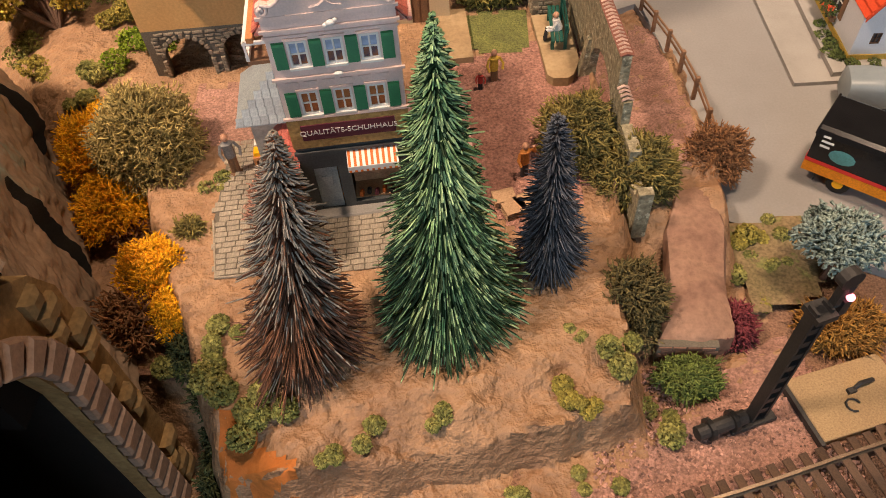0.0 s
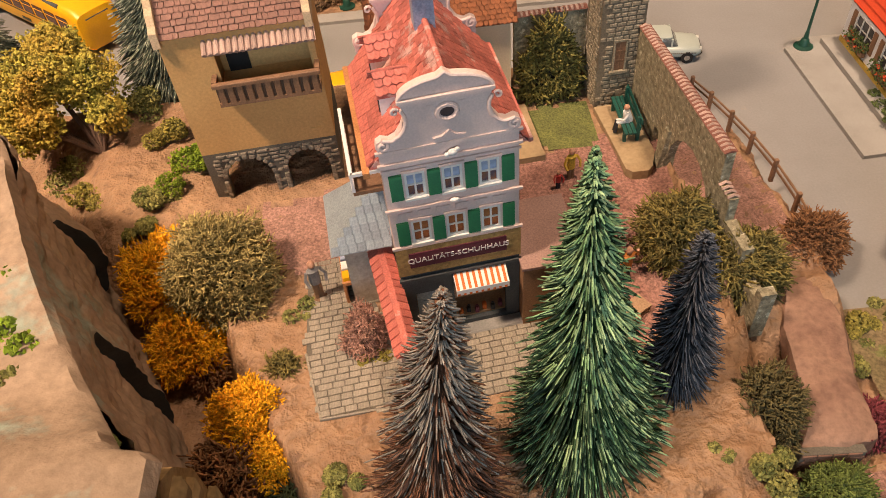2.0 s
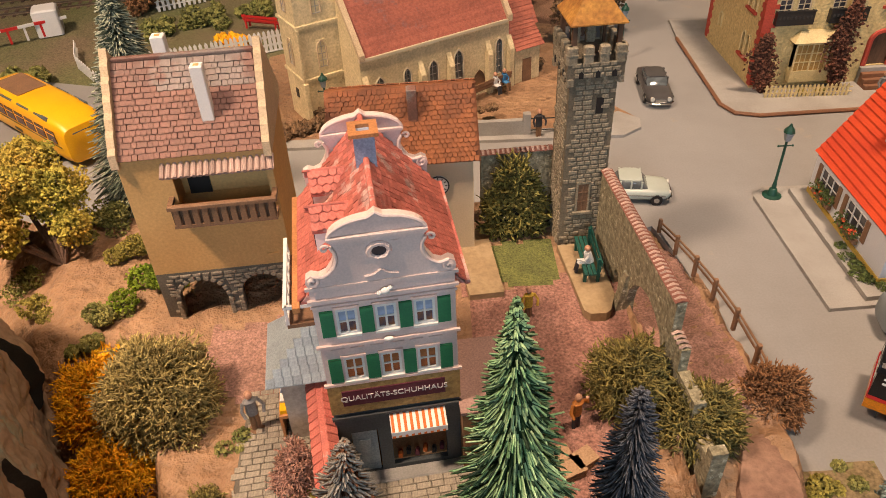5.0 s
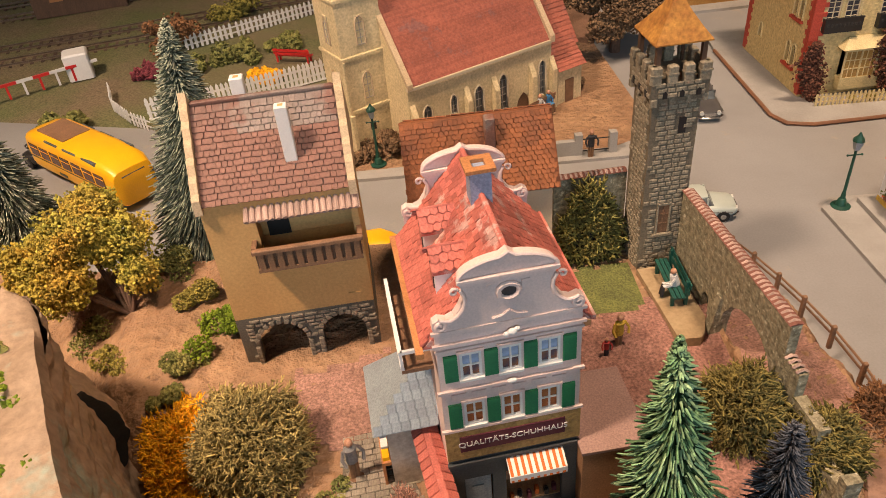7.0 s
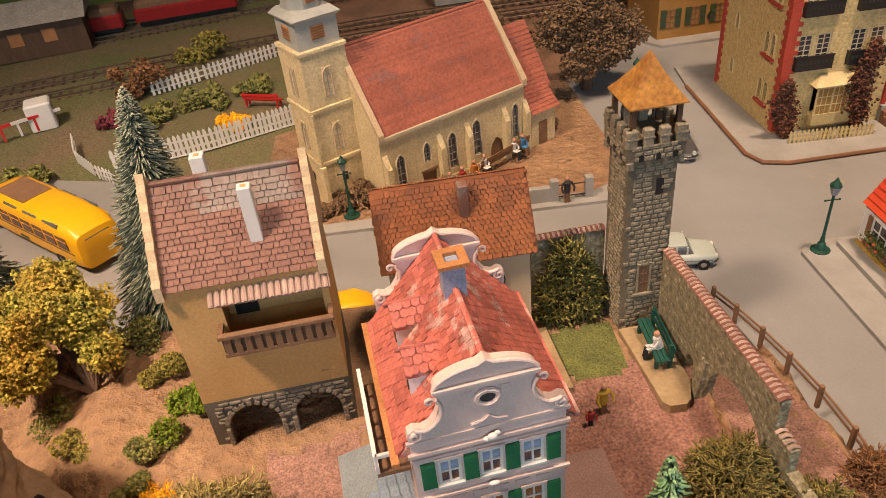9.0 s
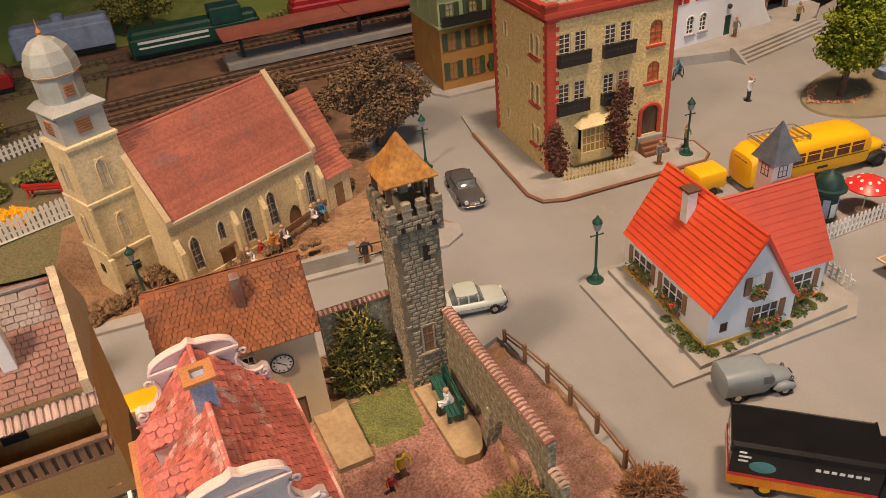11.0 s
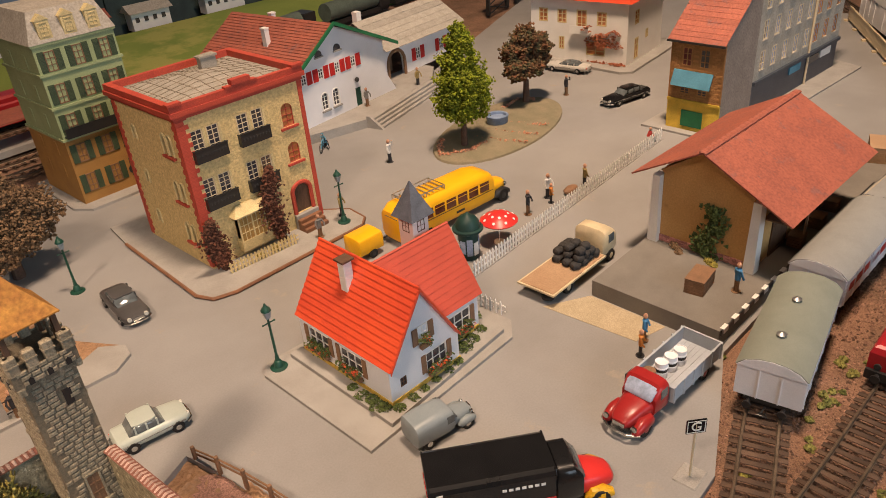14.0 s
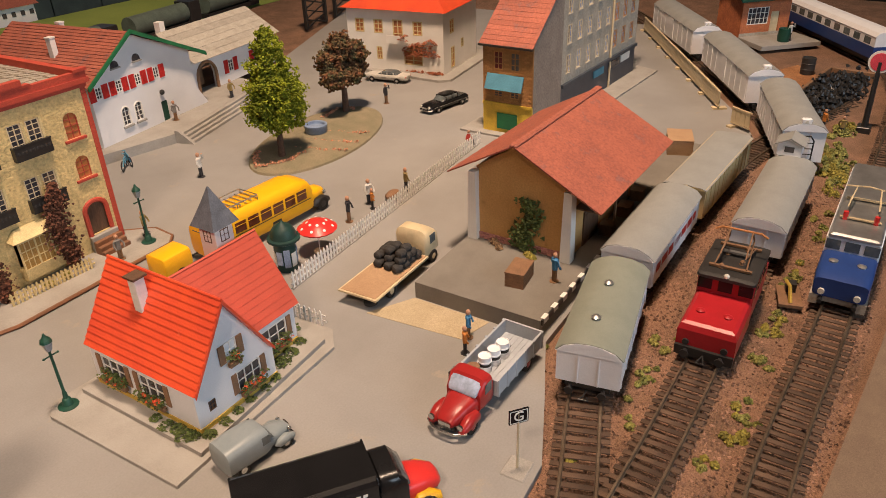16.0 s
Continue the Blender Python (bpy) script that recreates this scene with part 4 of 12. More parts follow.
def castle_wall():
    h = thing("castle_wall", "fieldstone castle wall with pink tiled coping and an arched gate", "wall", 4.35, 35.6, 2.0, -84.3, kind="structure")
    L, H = 9.25, 4.85
    f = Form()
    wall(f, L, H, [(3.0, 0, 0.6, 1.5), (4.75, 0, 4.2, 3.05)], 0.38)
    spandrel(f, 4.2, 3.05, 0.38, place(4.75, 0, 0))
    spandrel(f, 0.6, 1.5, 0.38, place(3.0, 0, 0))
    part("rubble", f, M_FIELD, h)
    part("gate_leaf", Form().box(3.0, 0.3, 0, 3.6, 0.36, 1.5), M_BLACK, h, "dark small doorway")
    part("buttress", Form().loft([[(4.15, -0.5, -0.2), (4.74, -0.5, -0.2), (4.74, -0.003, -0.2), (4.15, -0.003, -0.2)], [(4.35, -0.12, 2.4), (4.74, -0.12, 2.4), (4.74, -0.003, 2.4), (4.35, -0.003, 2.4)]]), M_FIELD, h)
    f = Form()
    wall(f, 1.0, 3.4, [], 0.36, place(L, 0.01, 0))
    f.box(L + 1.0, 0.04, -0.6, L + 2.6, 0.5, 2.3), f.box(L + 2.6, 0.04, -0.6, L + 4.3, 0.5, 1.3), f.box(L + 4.1, -0.02, -0.6, L + 4.5, 0.56, 1.9)
    part("stepped_wall", f, M_FIELD, h)
    me = Form().loft([[(0, -0.05, 0), (0.15, -0.05, 0), (0.15, 0.19, 0.12), (0, 0.19, 0.12)], [(0.03, -0.04, 0.05), (0.12, -0.04, 0.05), (0.12, 0.19, 0.16), (0.03, 0.19, 0.16)]]).mesh("coping_tile", M_COPING)
    me2 = Form().loft([[(0, 0.19, 0.12), (0.15, 0.19, 0.12), (0.15, 0.43, 0), (0, 0.43, 0)], [(0.03, 0.19, 0.16), (0.12, 0.19, 0.16), (0.12, 0.42, 0.05), (0.03, 0.42, 0.05)]]).mesh("coping_tile", M_COPING)
    for k in range(37):
        for q in (me, me2):
            part("coping_tile", q, None, h, m=place(0.03 + k * 0.248, 0, H - 0.025))
    for k in range(4):
        for q in (me, me2):
            part("coping_tile", q, None, h, m=place(L + 0.03 + k * 0.248, 0, 3.4))
    part("coping_bed", Form().prism([(-0.09, H), (0.19, H + 0.1), (0.47, H)], "x", 0, L), M_COPEBED, h)
    # short wall towards the clock house
    n = thing("north_wall", "dark fieldstone wall with tiled coping beside the tower", "wall", -1.1, 38.0, 2.0, 4.0, kind="structure")
    part("rubble", Form().box(0, 0, -0.3, 3.6, 0.4, 4.5), M_FIELD, n)
    part("coping_bed", Form().prism([(-0.09, 4.5), (0.19, 4.6), (0.47, 4.5)], "x", 0, 3.6), M_COPEBED, n)
    for k in range(14):
        for q in (me, me2):
            part("coping_tile", q, None, n, m=place(0.05 + k * 0.248, 0, 4.48))


def wooden_fence():
    h = thing("wooden_fence", "low brown wooden post and rail fence beside the lane", "fence")
    pts = [(8.95, 39.6, 0.0), (9.3, 37.6, 0.35), (9.6, 35.4, 0.7), (9.8, 33.2, 1.05), (9.95, 30.8, 1.35), (9.95, 28.3, 1.6), (9.8, 25.8, 1.75)]
    for a in pts:
        part("post", Form().box(a[0] - 0.1, a[1] - 0.1, a[2] - 0.4, a[0] + 0.1, a[1] + 0.1, a[2] + 0.9, c=0.03), M_BROWN, h)
    for a, b in zip(pts, pts[1:]):
        for z in (0.3, 0.62):
            part("rail", Form().cyl((a[0] + 0.08, a[1], a[2] + z), (b[0] + 0.08, b[1], b[2] + z), 0.055, n=6), M_BROWN, h)


M_CHURCHPANE = glass("leaded_pane", (0.12, 0.11, 0.09), 0.3)
M_GREY = mat("grey_render", (0.43, 0.39, 0.33), (0.35, 0.315, 0.26), scale=0.8, rough=0.8, bump=0.6, fine=5)
M_ZINC = mat("weathered_zinc", (0.40, 0.40, 0.36), (0.33, 0.34, 0.31), scale=1.2, rough=0.6, bump=0.3, var=0.12)


def church():
    h = thing("church", "cream stone church with red tiled roof and domed tower", "church", -8.1, 52.6, 0.2, 30.5)
    L, W, E, R = 12.1, 7.6, 5.2, 10.2
    wins = [(1.0, 1.0, 0.75, 2.6), (3.2, 2.2, 0.6, 1.5), (5.2, 0.9, 0.8, 2.8), (7.3, 1.1, 0.8, 2.8), (10.9, 1.1, 0.65, 2.8)]
    doors = [(3.0, 0, 1.1, 1.5), (8.9, 0, 1.2, 1.9)]
    f = Form()
    wall(f, L, E, [*wins, *doors], 0.3)
    for u, v, w, hh in wins + doors[1:]:
        spandrel(f, w, hh, 0.3, place(u, 0, v), True)
    f.box(0, W - 0.3, 0, L, W, E), f.box(0, 0.3, 0, 0.3, W - 0.3, E), f.box(L - 0.3, 0.3, 0, L, W - 0.3, E)
    for x0 in (0, L - 0.3):
        f.prism([(0, E), (W / 2, R - 0.1), (W, E)], "x", x0, x0 + 0.3)
    part("wall", f, M_CREAM, h)
    for u, v, w, hh in wins:
        g = window(h, place(u, 0.1, v), w, hh, M_GREY, M_CHURCHPANE, 2, 5, 0.06)
        part("window_arch", Form().tube([(a, -0.14, b) for a, b in arch_pts(w, hh, 8, True)], 0.07, 5), M_BEIGE, g)
    part("side_door", Form().box(3.0, 0.15, 0, 4.1, 0.2, 1.5).box(2.9, -0.1, 1.5, 4.2, 0.1, 1.7), M_BROWN, h)
    part("side_door", Form().box(8.9, 0.15, 0, 10.1, 0.2, 1.9), M_BROWN, h)
    for u in (0.05, 4.35, 6.7, 10.0, 11.9):
        part("buttress", Form().prism([(0, 0), (-0.5, 0), (-0.5, 3.0), (0, 3.9)], "x", u, u + 0.4), M_CREAM, h)
    part("eave_moulding", Form().box(-0.1, -0.28, E - 0.18, L + 0.1, 0, E + 0.02), M_BEIGE, h)
    part("plinth", Form().box(-0.12, -0.12, 0, L + 0.1, -0.002, 0.45), M_CREAM, h)
    pitch = math.degrees(math.atan2(R - E, W / 2))
    run = math.hypot(R - E, W / 2)
    rf = part("roof", Form().prism([(-0.15, E - 0.15), (W / 2, R - 0.12), (W + 0.15, E - 0.15)], "x", 0.25, L - 0.25), M_RED, h, "faded red church roof")
    f = courses(slope(0.3, -0.2, E - 0.1, 0, pitch), L - 0.6, run + 0.1, 34, 0.045)
    courses(slope(L - 0.3, W + 0.2, E - 0.1, 180, pitch), L - 0.6, run + 0.1, 34, 0.045, f)
    tagged(part("roof_cladding", f, M_DULLRED, rf), kind="stuff")
    me = Form().cyl((0, W / 2, R + 0.02), (0.38, W / 2, R + 0.05), 0.12, 0.14, 8).mesh("ridge_tile", M_DULLRED)
    for k in range(31):
        part("ridge_tile", me, None, rf, m=place(0.3 + k * 0.38, 0, 0))
    for x0 in (-0.1, L - 0.3):
        part("gable_coping", Form().prism([(-0.3, E - 0.1), (-0.3, E + 0.3), (W / 2, R + 0.35), (W + 0.3, E + 0.3), (W + 0.3, E - 0.1), (W / 2, R - 0.1)], "x", x0, x0 + 0.4), M_SILL, h)
    # choir
    f = Form().box(L, 1.2, 0, L + 3.2, 6.4, 4.0).prism([(1.2, 4.0), (3.8, 7.9), (6.4, 4.0)], "x", L, L + 3.2)
    ch = part("choir", f, M_CREAM, h)
    tagged(part("choir_roof", courses(slope(L, 0.95, 3.75, 0, 56), 3.4, 5.1, 14, 0.06), M_DULLRED, ch), kind="stuff")
    tagged(part("choir_roof", courses(slope(L + 3.4, 6.65, 3.75, 180, 56), 3.4, 5.1, 14, 0.06), M_DULLRED, ch), kind="stuff")
    f = Form().box(L + 0.4, -0.3, 0, L + 2.7, 1.2, 2.9)
    sc = part("sacristy", f, M_CREAM, h)
    tagged(part("sacristy_roof", courses(slope(L + 0.3, -0.6, 2.7, 0, 42), 2.6, 2.5, 8, 0.06), M_DULLRED, sc), kind="stuff")
    part("sacristy_door", Form().box(L + 1.1, -0.36, 0, L + 1.9, -0.3, 1.8), M_BROWN, sc)
    # tower
    cx, cy, s, T = -1.4, 4.35, 1.56, 10.9
    t = part("bell_tower", Form().box(cx - s, cy - s, 0, cx + s, cy + s, T), M_CREAM, h)
    for z in (3.3, 7.0, T - 0.15):
        part("string_course", Form().box(cx - s - 0.12, cy - s - 0.12, z, cx + s + 0.12, cy + s + 0.12, z + 0.22, c=0.04), M_CREAM, t)
    for z0, z1, q in ((0, 3.3, 0.34), (3.3, 7.0, 0.2)):
        for a in (-1, 1):
            part("corner_buttress", Form().box(cx + a * s - q / 2, cy - s - q, z0, cx + a * s + q / 2, cy - s + 0.02, z1, c=0.04), M_CREAM, t)
    faces = (place(cx - 0.32, cy - s - 0.03, 0), place(cx - s - 0.03, cy + 0.32, 0, -90))
    for m in faces:
        for z in (4.1, 7.8):
            g = window(t, m @ place(0, 0, z), 0.64, 1.9, M_GREY, M_CHURCHPANE, 2, 4, 0.05)
            part("window_arch", Form().tube([(a, -0.02, b) for a, b in arch_pts(0.64, 1.9, 8, True)], 0.06, 5), M_SILL, g)
            for q in (0, 1):
                part("spandrel", Form().prism([(0.64 * q, 1.92), (0.32, 1.92), (0.64 * q + (0.17 if q == 0 else -0.17), 1.6), (0.64 * q, 1.3)], "y", -0.03, 0.05), M_CREAM, g)
        part("small_opening", Form().box(0.1, -0.03, 1.7, 0.5, 0.04, 2.3), M_BLACK, t, m=m)
    b = part("belfry", Form().box(cx - 1.4, cy - 1.4, T, cx + 1.4, cy + 1.4, T + 1.9), M_ZINC, t, "grey shingled belfry with brown louvres")
    part("belfry_skirt", Form().loft([[(cx + a * q, cy + c * q, z) for a, c in ((-1, -1), (1, -1), (1, 1), (-1, 1))] for q, z in ((1.62, T + 1.85), (1.64, T + 1.95), (1.2, T + 2.35))]), M_ZINC, b)
    part("belfry_cornice", Form().box(cx - 1.5, cy - 1.5, T + 1.75, cx + 1.5, cy + 1.5, T + 1.87), M_SILL, b)
    mid = place(cx, cy, 0, 22.5)
    part("lantern", Form().spin([(1.28, T + 2.3), (1.28, T + 3.9)], 8, mid), M_ZINC, b)
    part("lantern_cornice", Form().spin([(1.4, T + 3.85), (1.52, T + 4.0), (1.4, T + 4.06)], 8, mid), M_SILL, b)
    part("dome", Form().spin([(1.5, T + 4.05), (1.45, T + 4.6), (1.2, T + 5.25), (0.75, T + 5.75), (0.22, T + 5.95), (0.1, T + 6.05)], 8, mid), M_ZINC, b, "pale grey ribbed dome")
    part("finial", Form().spin([(0.08, T + 6.0), (0.18, T + 6.2), (0.05, T + 6.45), (0.02, T + 6.9)], 8, place(cx, cy, 0)), M_GUTTER, b)
    for m in (place(cx - 0.45, cy - 1.4, 0), place(cx - 1.4, cy + 0.45, 0, -90)):
        lv = part("louvre_frame", Form().box(0, -0.05, T + 0.55, 0.9, 0, T + 1.4), M_GUTTER, b, m=m)
        for k in range(5):
            part("slat", Form().box(0.05, -0.1, T + 0.6 + k * 0.16, 0.85, -0.045, T + 0.66 + k * 0.16), M_BROWN, lv)
    lv = part("louvre_frame", Form().box(-0.32, -1.24, T + 2.7, 0.32, -1.17, T + 3.4), M_GUTTER, b, m=place(cx, cy, 0))
    for k in range(4):
        part("slat", Form().box(-0.28, -1.28, T + 2.75 + k * 0.16, 0.28, -1.23, T + 2.81 + k * 0.16), M_BROWN, lv)


arcade_house(), clock_house(), castle_tower(), castle_wall(), wooden_fence(), church()
# ---- new town ----
M_REDTRIM = mat("red_trim", (0.46, 0.07, 0.04), (0.38, 0.055, 0.035), rough=0.6, bump=0.3)
M_YSTONE = mat("yellow_stone", (0.66, 0.51, 0.24), (0.56, 0.42, 0.19), scale=1.6, rough=0.8, bump=1.0, fine=4.5, var=0.25, depth=0.1, c3=(0.36, 0.26, 0.11), s3=2.6, t3=0.62)
M_YTRIM = mat("cream_yellow_trim", (0.68, 0.55, 0.28), rough=0.65)
M_GREYROOF = mat("grey_slab_roof", (0.36, 0.33, 0.28), (0.29, 0.265, 0.22), scale=1.2, rough=0.8, rnd=0.15, island=0.12)
M_FLOWER = mat("red_flowers", (0.62, 0.06, 0.03), (0.5, 0.12, 0.03), scale=6, island=0.4, rough=0.8)
M_LEAF = mat("leaf_scatter", (0.10, 0.13, 0.035), (0.065, 0.085, 0.025), scale=3, island=0.5, rough=0.9)
M_TINT = mat("blue_white_wall", (0.70, 0.71, 0.74), (0.64, 0.65, 0.68), scale=0.3, rough=0.7, bump=0.3, var=0.06)
M_PLINTH = mat("yellow_plinth", (0.62, 0.42, 0.08), rough=0.7)
M_BRICK = mat("orange_brick", (0.43, 0.215, 0.075), (0.35, 0.17, 0.06), scale=1.0, rough=0.8, rnd=0.2)
M_BRICK2 = mat("grey_brown_brick", (0.30, 0.245, 0.205), (0.24, 0.195, 0.165), rough=0.85, bump=0.6, fine=5)
M_LIME = mat("pale_green_wall", (0.34, 0.40, 0.21), (0.29, 0.345, 0.175), scale=0.5, rough=0.7)
M_DARKGREEN = mat("dark_green_shutter", (0.05, 0.075, 0.035), rough=0.6)
M_ORANGEWALL = mat("orange_brown_wall", (0.36, 0.19, 0.05), (0.3, 0.155, 0.045), rough=0.75)
M_CLOTH = mat("blue_awning", (0.10, 0.29, 0.40), rough=0.7)
M_SHUTRED = mat("red_shutter", (0.55, 0.03, 0.025), rough=0.5)
M_DOCK = mat("dark_concrete", (0.20, 0.185, 0.16), (0.165, 0.15, 0.13), scale=0.4, rough=0.85, var=0.1)
M_SAND = mat("sandy_ground", (0.44, 0.36, 0.24), (0.38, 0.31, 0.2), scale=0.5, rough=0.95, bump=0.5)


def tuft(form, x, y, z, r, n, size=0.09, rr=None):
    """Crumbs of scatter foliage in a low mound."""
    g = rr or random
    for _ in range(n):
        a, q = g.uniform(0, 6.283), r * math.sqrt(g.random())
        h = g.uniform(0, 1) * r * 0.7 * (1 - (q / r) ** 2) + 0.02
        s = size * g.uniform(0.6, 1.4)
        cx, cy, cz = x + q * math.cos(a), y + q * math.sin(a), z + h
        t = g.uniform(0, 3)
        form.add([(cx + s * math.cos(t), cy + s * math.sin(t), cz), (cx + s * math.cos(t + 2.1), cy + s * math.sin(t + 2.1), cz + s * 0.4), (cx + s * math.cos(t + 4.2), cy + s * math.sin(t + 4.2), cz - s * 0.2), (cx, cy, cz + s)],
                 [(0, 1, 2), (0, 1, 3), (1, 2, 3), (2, 0, 3)])


def flower_box(parent, m, w):
    f = Form().box(0, -0.32, -0.3, w, -0.09, -0.05)
    b = part("flower_box", f, M_BROWN, parent, m=m)
    g, fl = Form(), Form()
    for k in range(int(w * 15)):
        tuft(g, random.uniform(0.05, w - 0.05), random.uniform(-0.36, -0.1), random.uniform(-0.3, 0.4), 0.27, 9, 0.075)
        if k % 2:
            tuft(fl, random.uniform(0.05, w - 0.05), random.uniform(-0.4, -0.15), random.uniform(-0.2, 0.3), 0.12, 5, 0.07)
    part("greenery", g, M_LEAF, b)
    part("blossom", fl, M_FLOWER, b)


def red_roof_house():
    slab = thing("house_plot", "raised grey concrete plot with kerb round the red-roofed house", "pavement", kind="structure")
    part("slab", Form().prism([(15.4, 32.6), (27.6, 33.2), (28.9, 34.4), (29.0, 42.9), (16.0, 43.3), (15.2, 42.4)], "z", 0.0, 0.22), M_PAVE, slab)
    part("upper_slab", Form().prism([(17.3, 33.0), (27.6, 33.9), (28.2, 42.4), (17.3, 42.6)], "z", 0.22, 0.5), M_PAVE, slab)
    h = thing("red_roof_house", "small white cottage with bright red roof and flower boxes", "house", 18.25, 34.0, 0.5)
    f = Form()
    wall(f, 8.148, 2.4, [(0.9, 0.9, 2.0, 1.3), (4.0, 0.9, 2.0, 1.3)], 0.15, place(0, 8.3, 0, -90))
    wall(f, 5.4, 2.4, [(2.75, 0.75, 1.65, 1.25), (0.75, 0.9, 0.45, 0.6)], 0.15)
    f.prism([(0, 2.4), (5.4, 2.4), (5.25, 2.45), (2.54, 6.55), (0.1, 2.75)], "y", 0, 0.15)
    f.box(5.25, 0.15, 0, 5.4, 1.1, 2.4), f.box(0.15, 8.15, 0, 5.4, 8.3, 2.4)
    part("wall", f, M_TINT, h)
    f = Form()
    wall(f, 3.3, 2.5, [(0.55, 0.75, 2.0, 1.3)], 0.15, place(5.25, 1.3, 0, 0))
    f.box(8.35, 1.45, 0, 8.5, 8.2, 2.5), f.prism([(1.45, 2.5), (3.9, 6.5), (6.4, 2.5)], "x", 8.35, 8.5), f.box(5.4, 8.05, 0, 8.35, 8.2, 2.5)
    part("wing_wall", f, M_TINT, h)
    part("plinth", Form().box(-0.06, -0.06, 0, 5.46, -0.002, 0.28).box(-0.06, -0.002, 0, -0.002, 8.3, 0.28).box(5.46, 1.2, 0, 8.5, 1.29, 0.28), M_PLINTH, h)
    L = place(0, 8.3, 0, -90)
    for m, w, hh in ((L @ place(0.9, 0, 0.9), 2.0, 1.3), (L @ place(4.0, 0, 0.9), 2.0, 1.3), (place(2.75, 0, 0.75), 1.65, 1.25), (place(5.25, 1.3, 0, 0) @ place(0.55, 0, 0.75), 2.0, 1.3)):
        window(h, m, w, hh, M_WHITE, M_PANE, 3, 2, 0.07)
        for s in (-0.36, w + 0.02):
            shutter(h, m @ place(s, 0, 0), 0.34, hh, M_BROWN)
        flower_box(h, m, w)
    window(h, place(0.75, 0, 0.9), 0.45, 0.6, M_WOOD, M_PANE, 2, 2, 0.05)
    window(h, place(2.3, -0.03, 3.0), 0.8, 1.1, M_WHITE, M_PANE, 2, 2, 0.06)
    for s in (-0.4, 0.82):
        shutter(h, place(2.3 + s, -0.03, 3.0), 0.38, 1.1, M_BROWN)
    flower_box(h, place(2.3, -0.03, 3.0), 0.8)
    # main roof, ridge along y
    r, e, x0, x1, xr = 6.74, 2.58, -0.13, 5.3, 2.54
    p1 = math.degrees(math.atan2(r - e, xr - x0))
    l1 = math.hypot(r - e, xr - x0)
    rf = part("roof", Form().box(0, 0, -0.12, 8.78, l1, 0, slope(x0, 8.42, e, -90, p1)), M_BRIGHT, h, "glossy bright red roof with shallow courses")
    f = courses(slope(x0, 8.42, e + 0.005, -90, p1), 8.78, l1 + 0.02, 13, 0.075)
    tagged(part("roof_cladding", f, M_BRIGHT, rf), kind="stuff")
    p2 = math.degrees(math.atan2(r - 2.2, x1 - xr))
    l2 = math.hypot(r - 2.2, x1 - xr)
    part("roof_slope", Form().box(0, 0, -0.12, 1.45, l2, 0, slope(x1, -0.35, 2.2, 90, p2)), M_BRIGHT, rf)
    part("roof_slope", Form().box(1.45, l2 * 0.12, -0.12, 8.78, l2, 0, slope(x1, -0.35, 2.2, 90, p2)), M_BRIGHT, rf)
    part("ridge", Form().cyl((xr, -0.36, r), (xr, 8.43, r), 0.09, n=8), M_BRIGHT, rf)
    part("bargeboard", Form().prism([(-0.11, 2.4), (xr, r - 0.24), (5.28, 2.02), (5.28, 2.24), (xr, r + 0.02), (-0.11, 2.62)], "y", -0.4, -0.34), M_BRIGHT, h)
    # wing roof, ridge along x
    wy, wz, wr, ry = 1.2, 2.4, 6.62, 3.9
    pw = math.degrees(math.atan2(wr - wz, ry - wy))
    lw = math.hypot(wr - wz, ry - wy)
    M_WING = mat("matt_red_roof", (0.50, 0.085, 0.05), (0.44, 0.075, 0.045), scale=0.4, rough=0.6, bump=0.2, var=0.1)
    cut = lambda v, t: (5.3 - (5.3 - xr) * v / lw, v, t)
    f = Form().add([cut(0, 0), (8.95, 0, 0), (8.95, lw, 0), cut(lw, 0), cut(0, -0.12), (8.95, 0, -0.12), (8.95, lw, -0.12), cut(lw, -0.12)], [(0, 1, 2, 3), (4, 7, 6, 5), (0, 4, 5, 1), (1, 5, 6, 2), (2, 6, 7, 3), (3, 7, 4, 0)], slope(0, wy, wz, 0, pw))
    wr_ = part("wing_roof", f, M_WING, h, "matt red wing roof")
    f = Form()
    for k in range(1, 12):
        v = lw * k / 12
        f.box(cut(v, 0)[0], v - 0.02, 0.0, 8.95, v + 0.02, 0.022, slope(0, wy, wz, 0, pw))
    tagged(part("roof_cladding", f, M_WING, wr_), kind="stuff")
    part("roof_slope", Form().box(0, 0, -0.12, 6.4, lw, 0, slope(8.95, 2 * ry - wy, wz, 180, pw)), M_WING, wr_)
    c = part("chimney", Form().box(1.35, 4.6, 3.6, 1.95, 5.2, 6.95, c=0.03), M_WHITE, h, "white chimney with dark cap")
    part("chimney_cap", Form().box(1.23, 4.48, 6.95, 2.07, 5.32, 7.07), M_WOOD, c)
    t = part("turret", Form().box(6.5, 4.3, 4.6, 7.8, 5.6, 7.6, c=0.03), M_WHITE, h, "white bell turret with grey pointed cap")
    part("turret_roof", Form().loft([[(7.15 + a * q, 4.95 + b * q, z) for a, b in ((-1, -1), (1, -1), (1, 1), (-1, 1))] for q, z in ((0.95, 7.55), (0.7, 8.1), (0.32, 9.0), (0.03, 9.75))]), mat("dark_slate", (0.13, 0.14, 0.17), (0.09, 0.10, 0.12), scale=2.0, rough=0.6, bump=0.4), t, "dark blue-grey slate turret cap")
    for m in (place(6.85, 4.3, 6.6), place(6.5, 5.25, 6.6, -90)):
        window(t, m, 0.6, 0.75, M_WOOD, M_PANE, 2, 2, 0.05)
    g = Form()
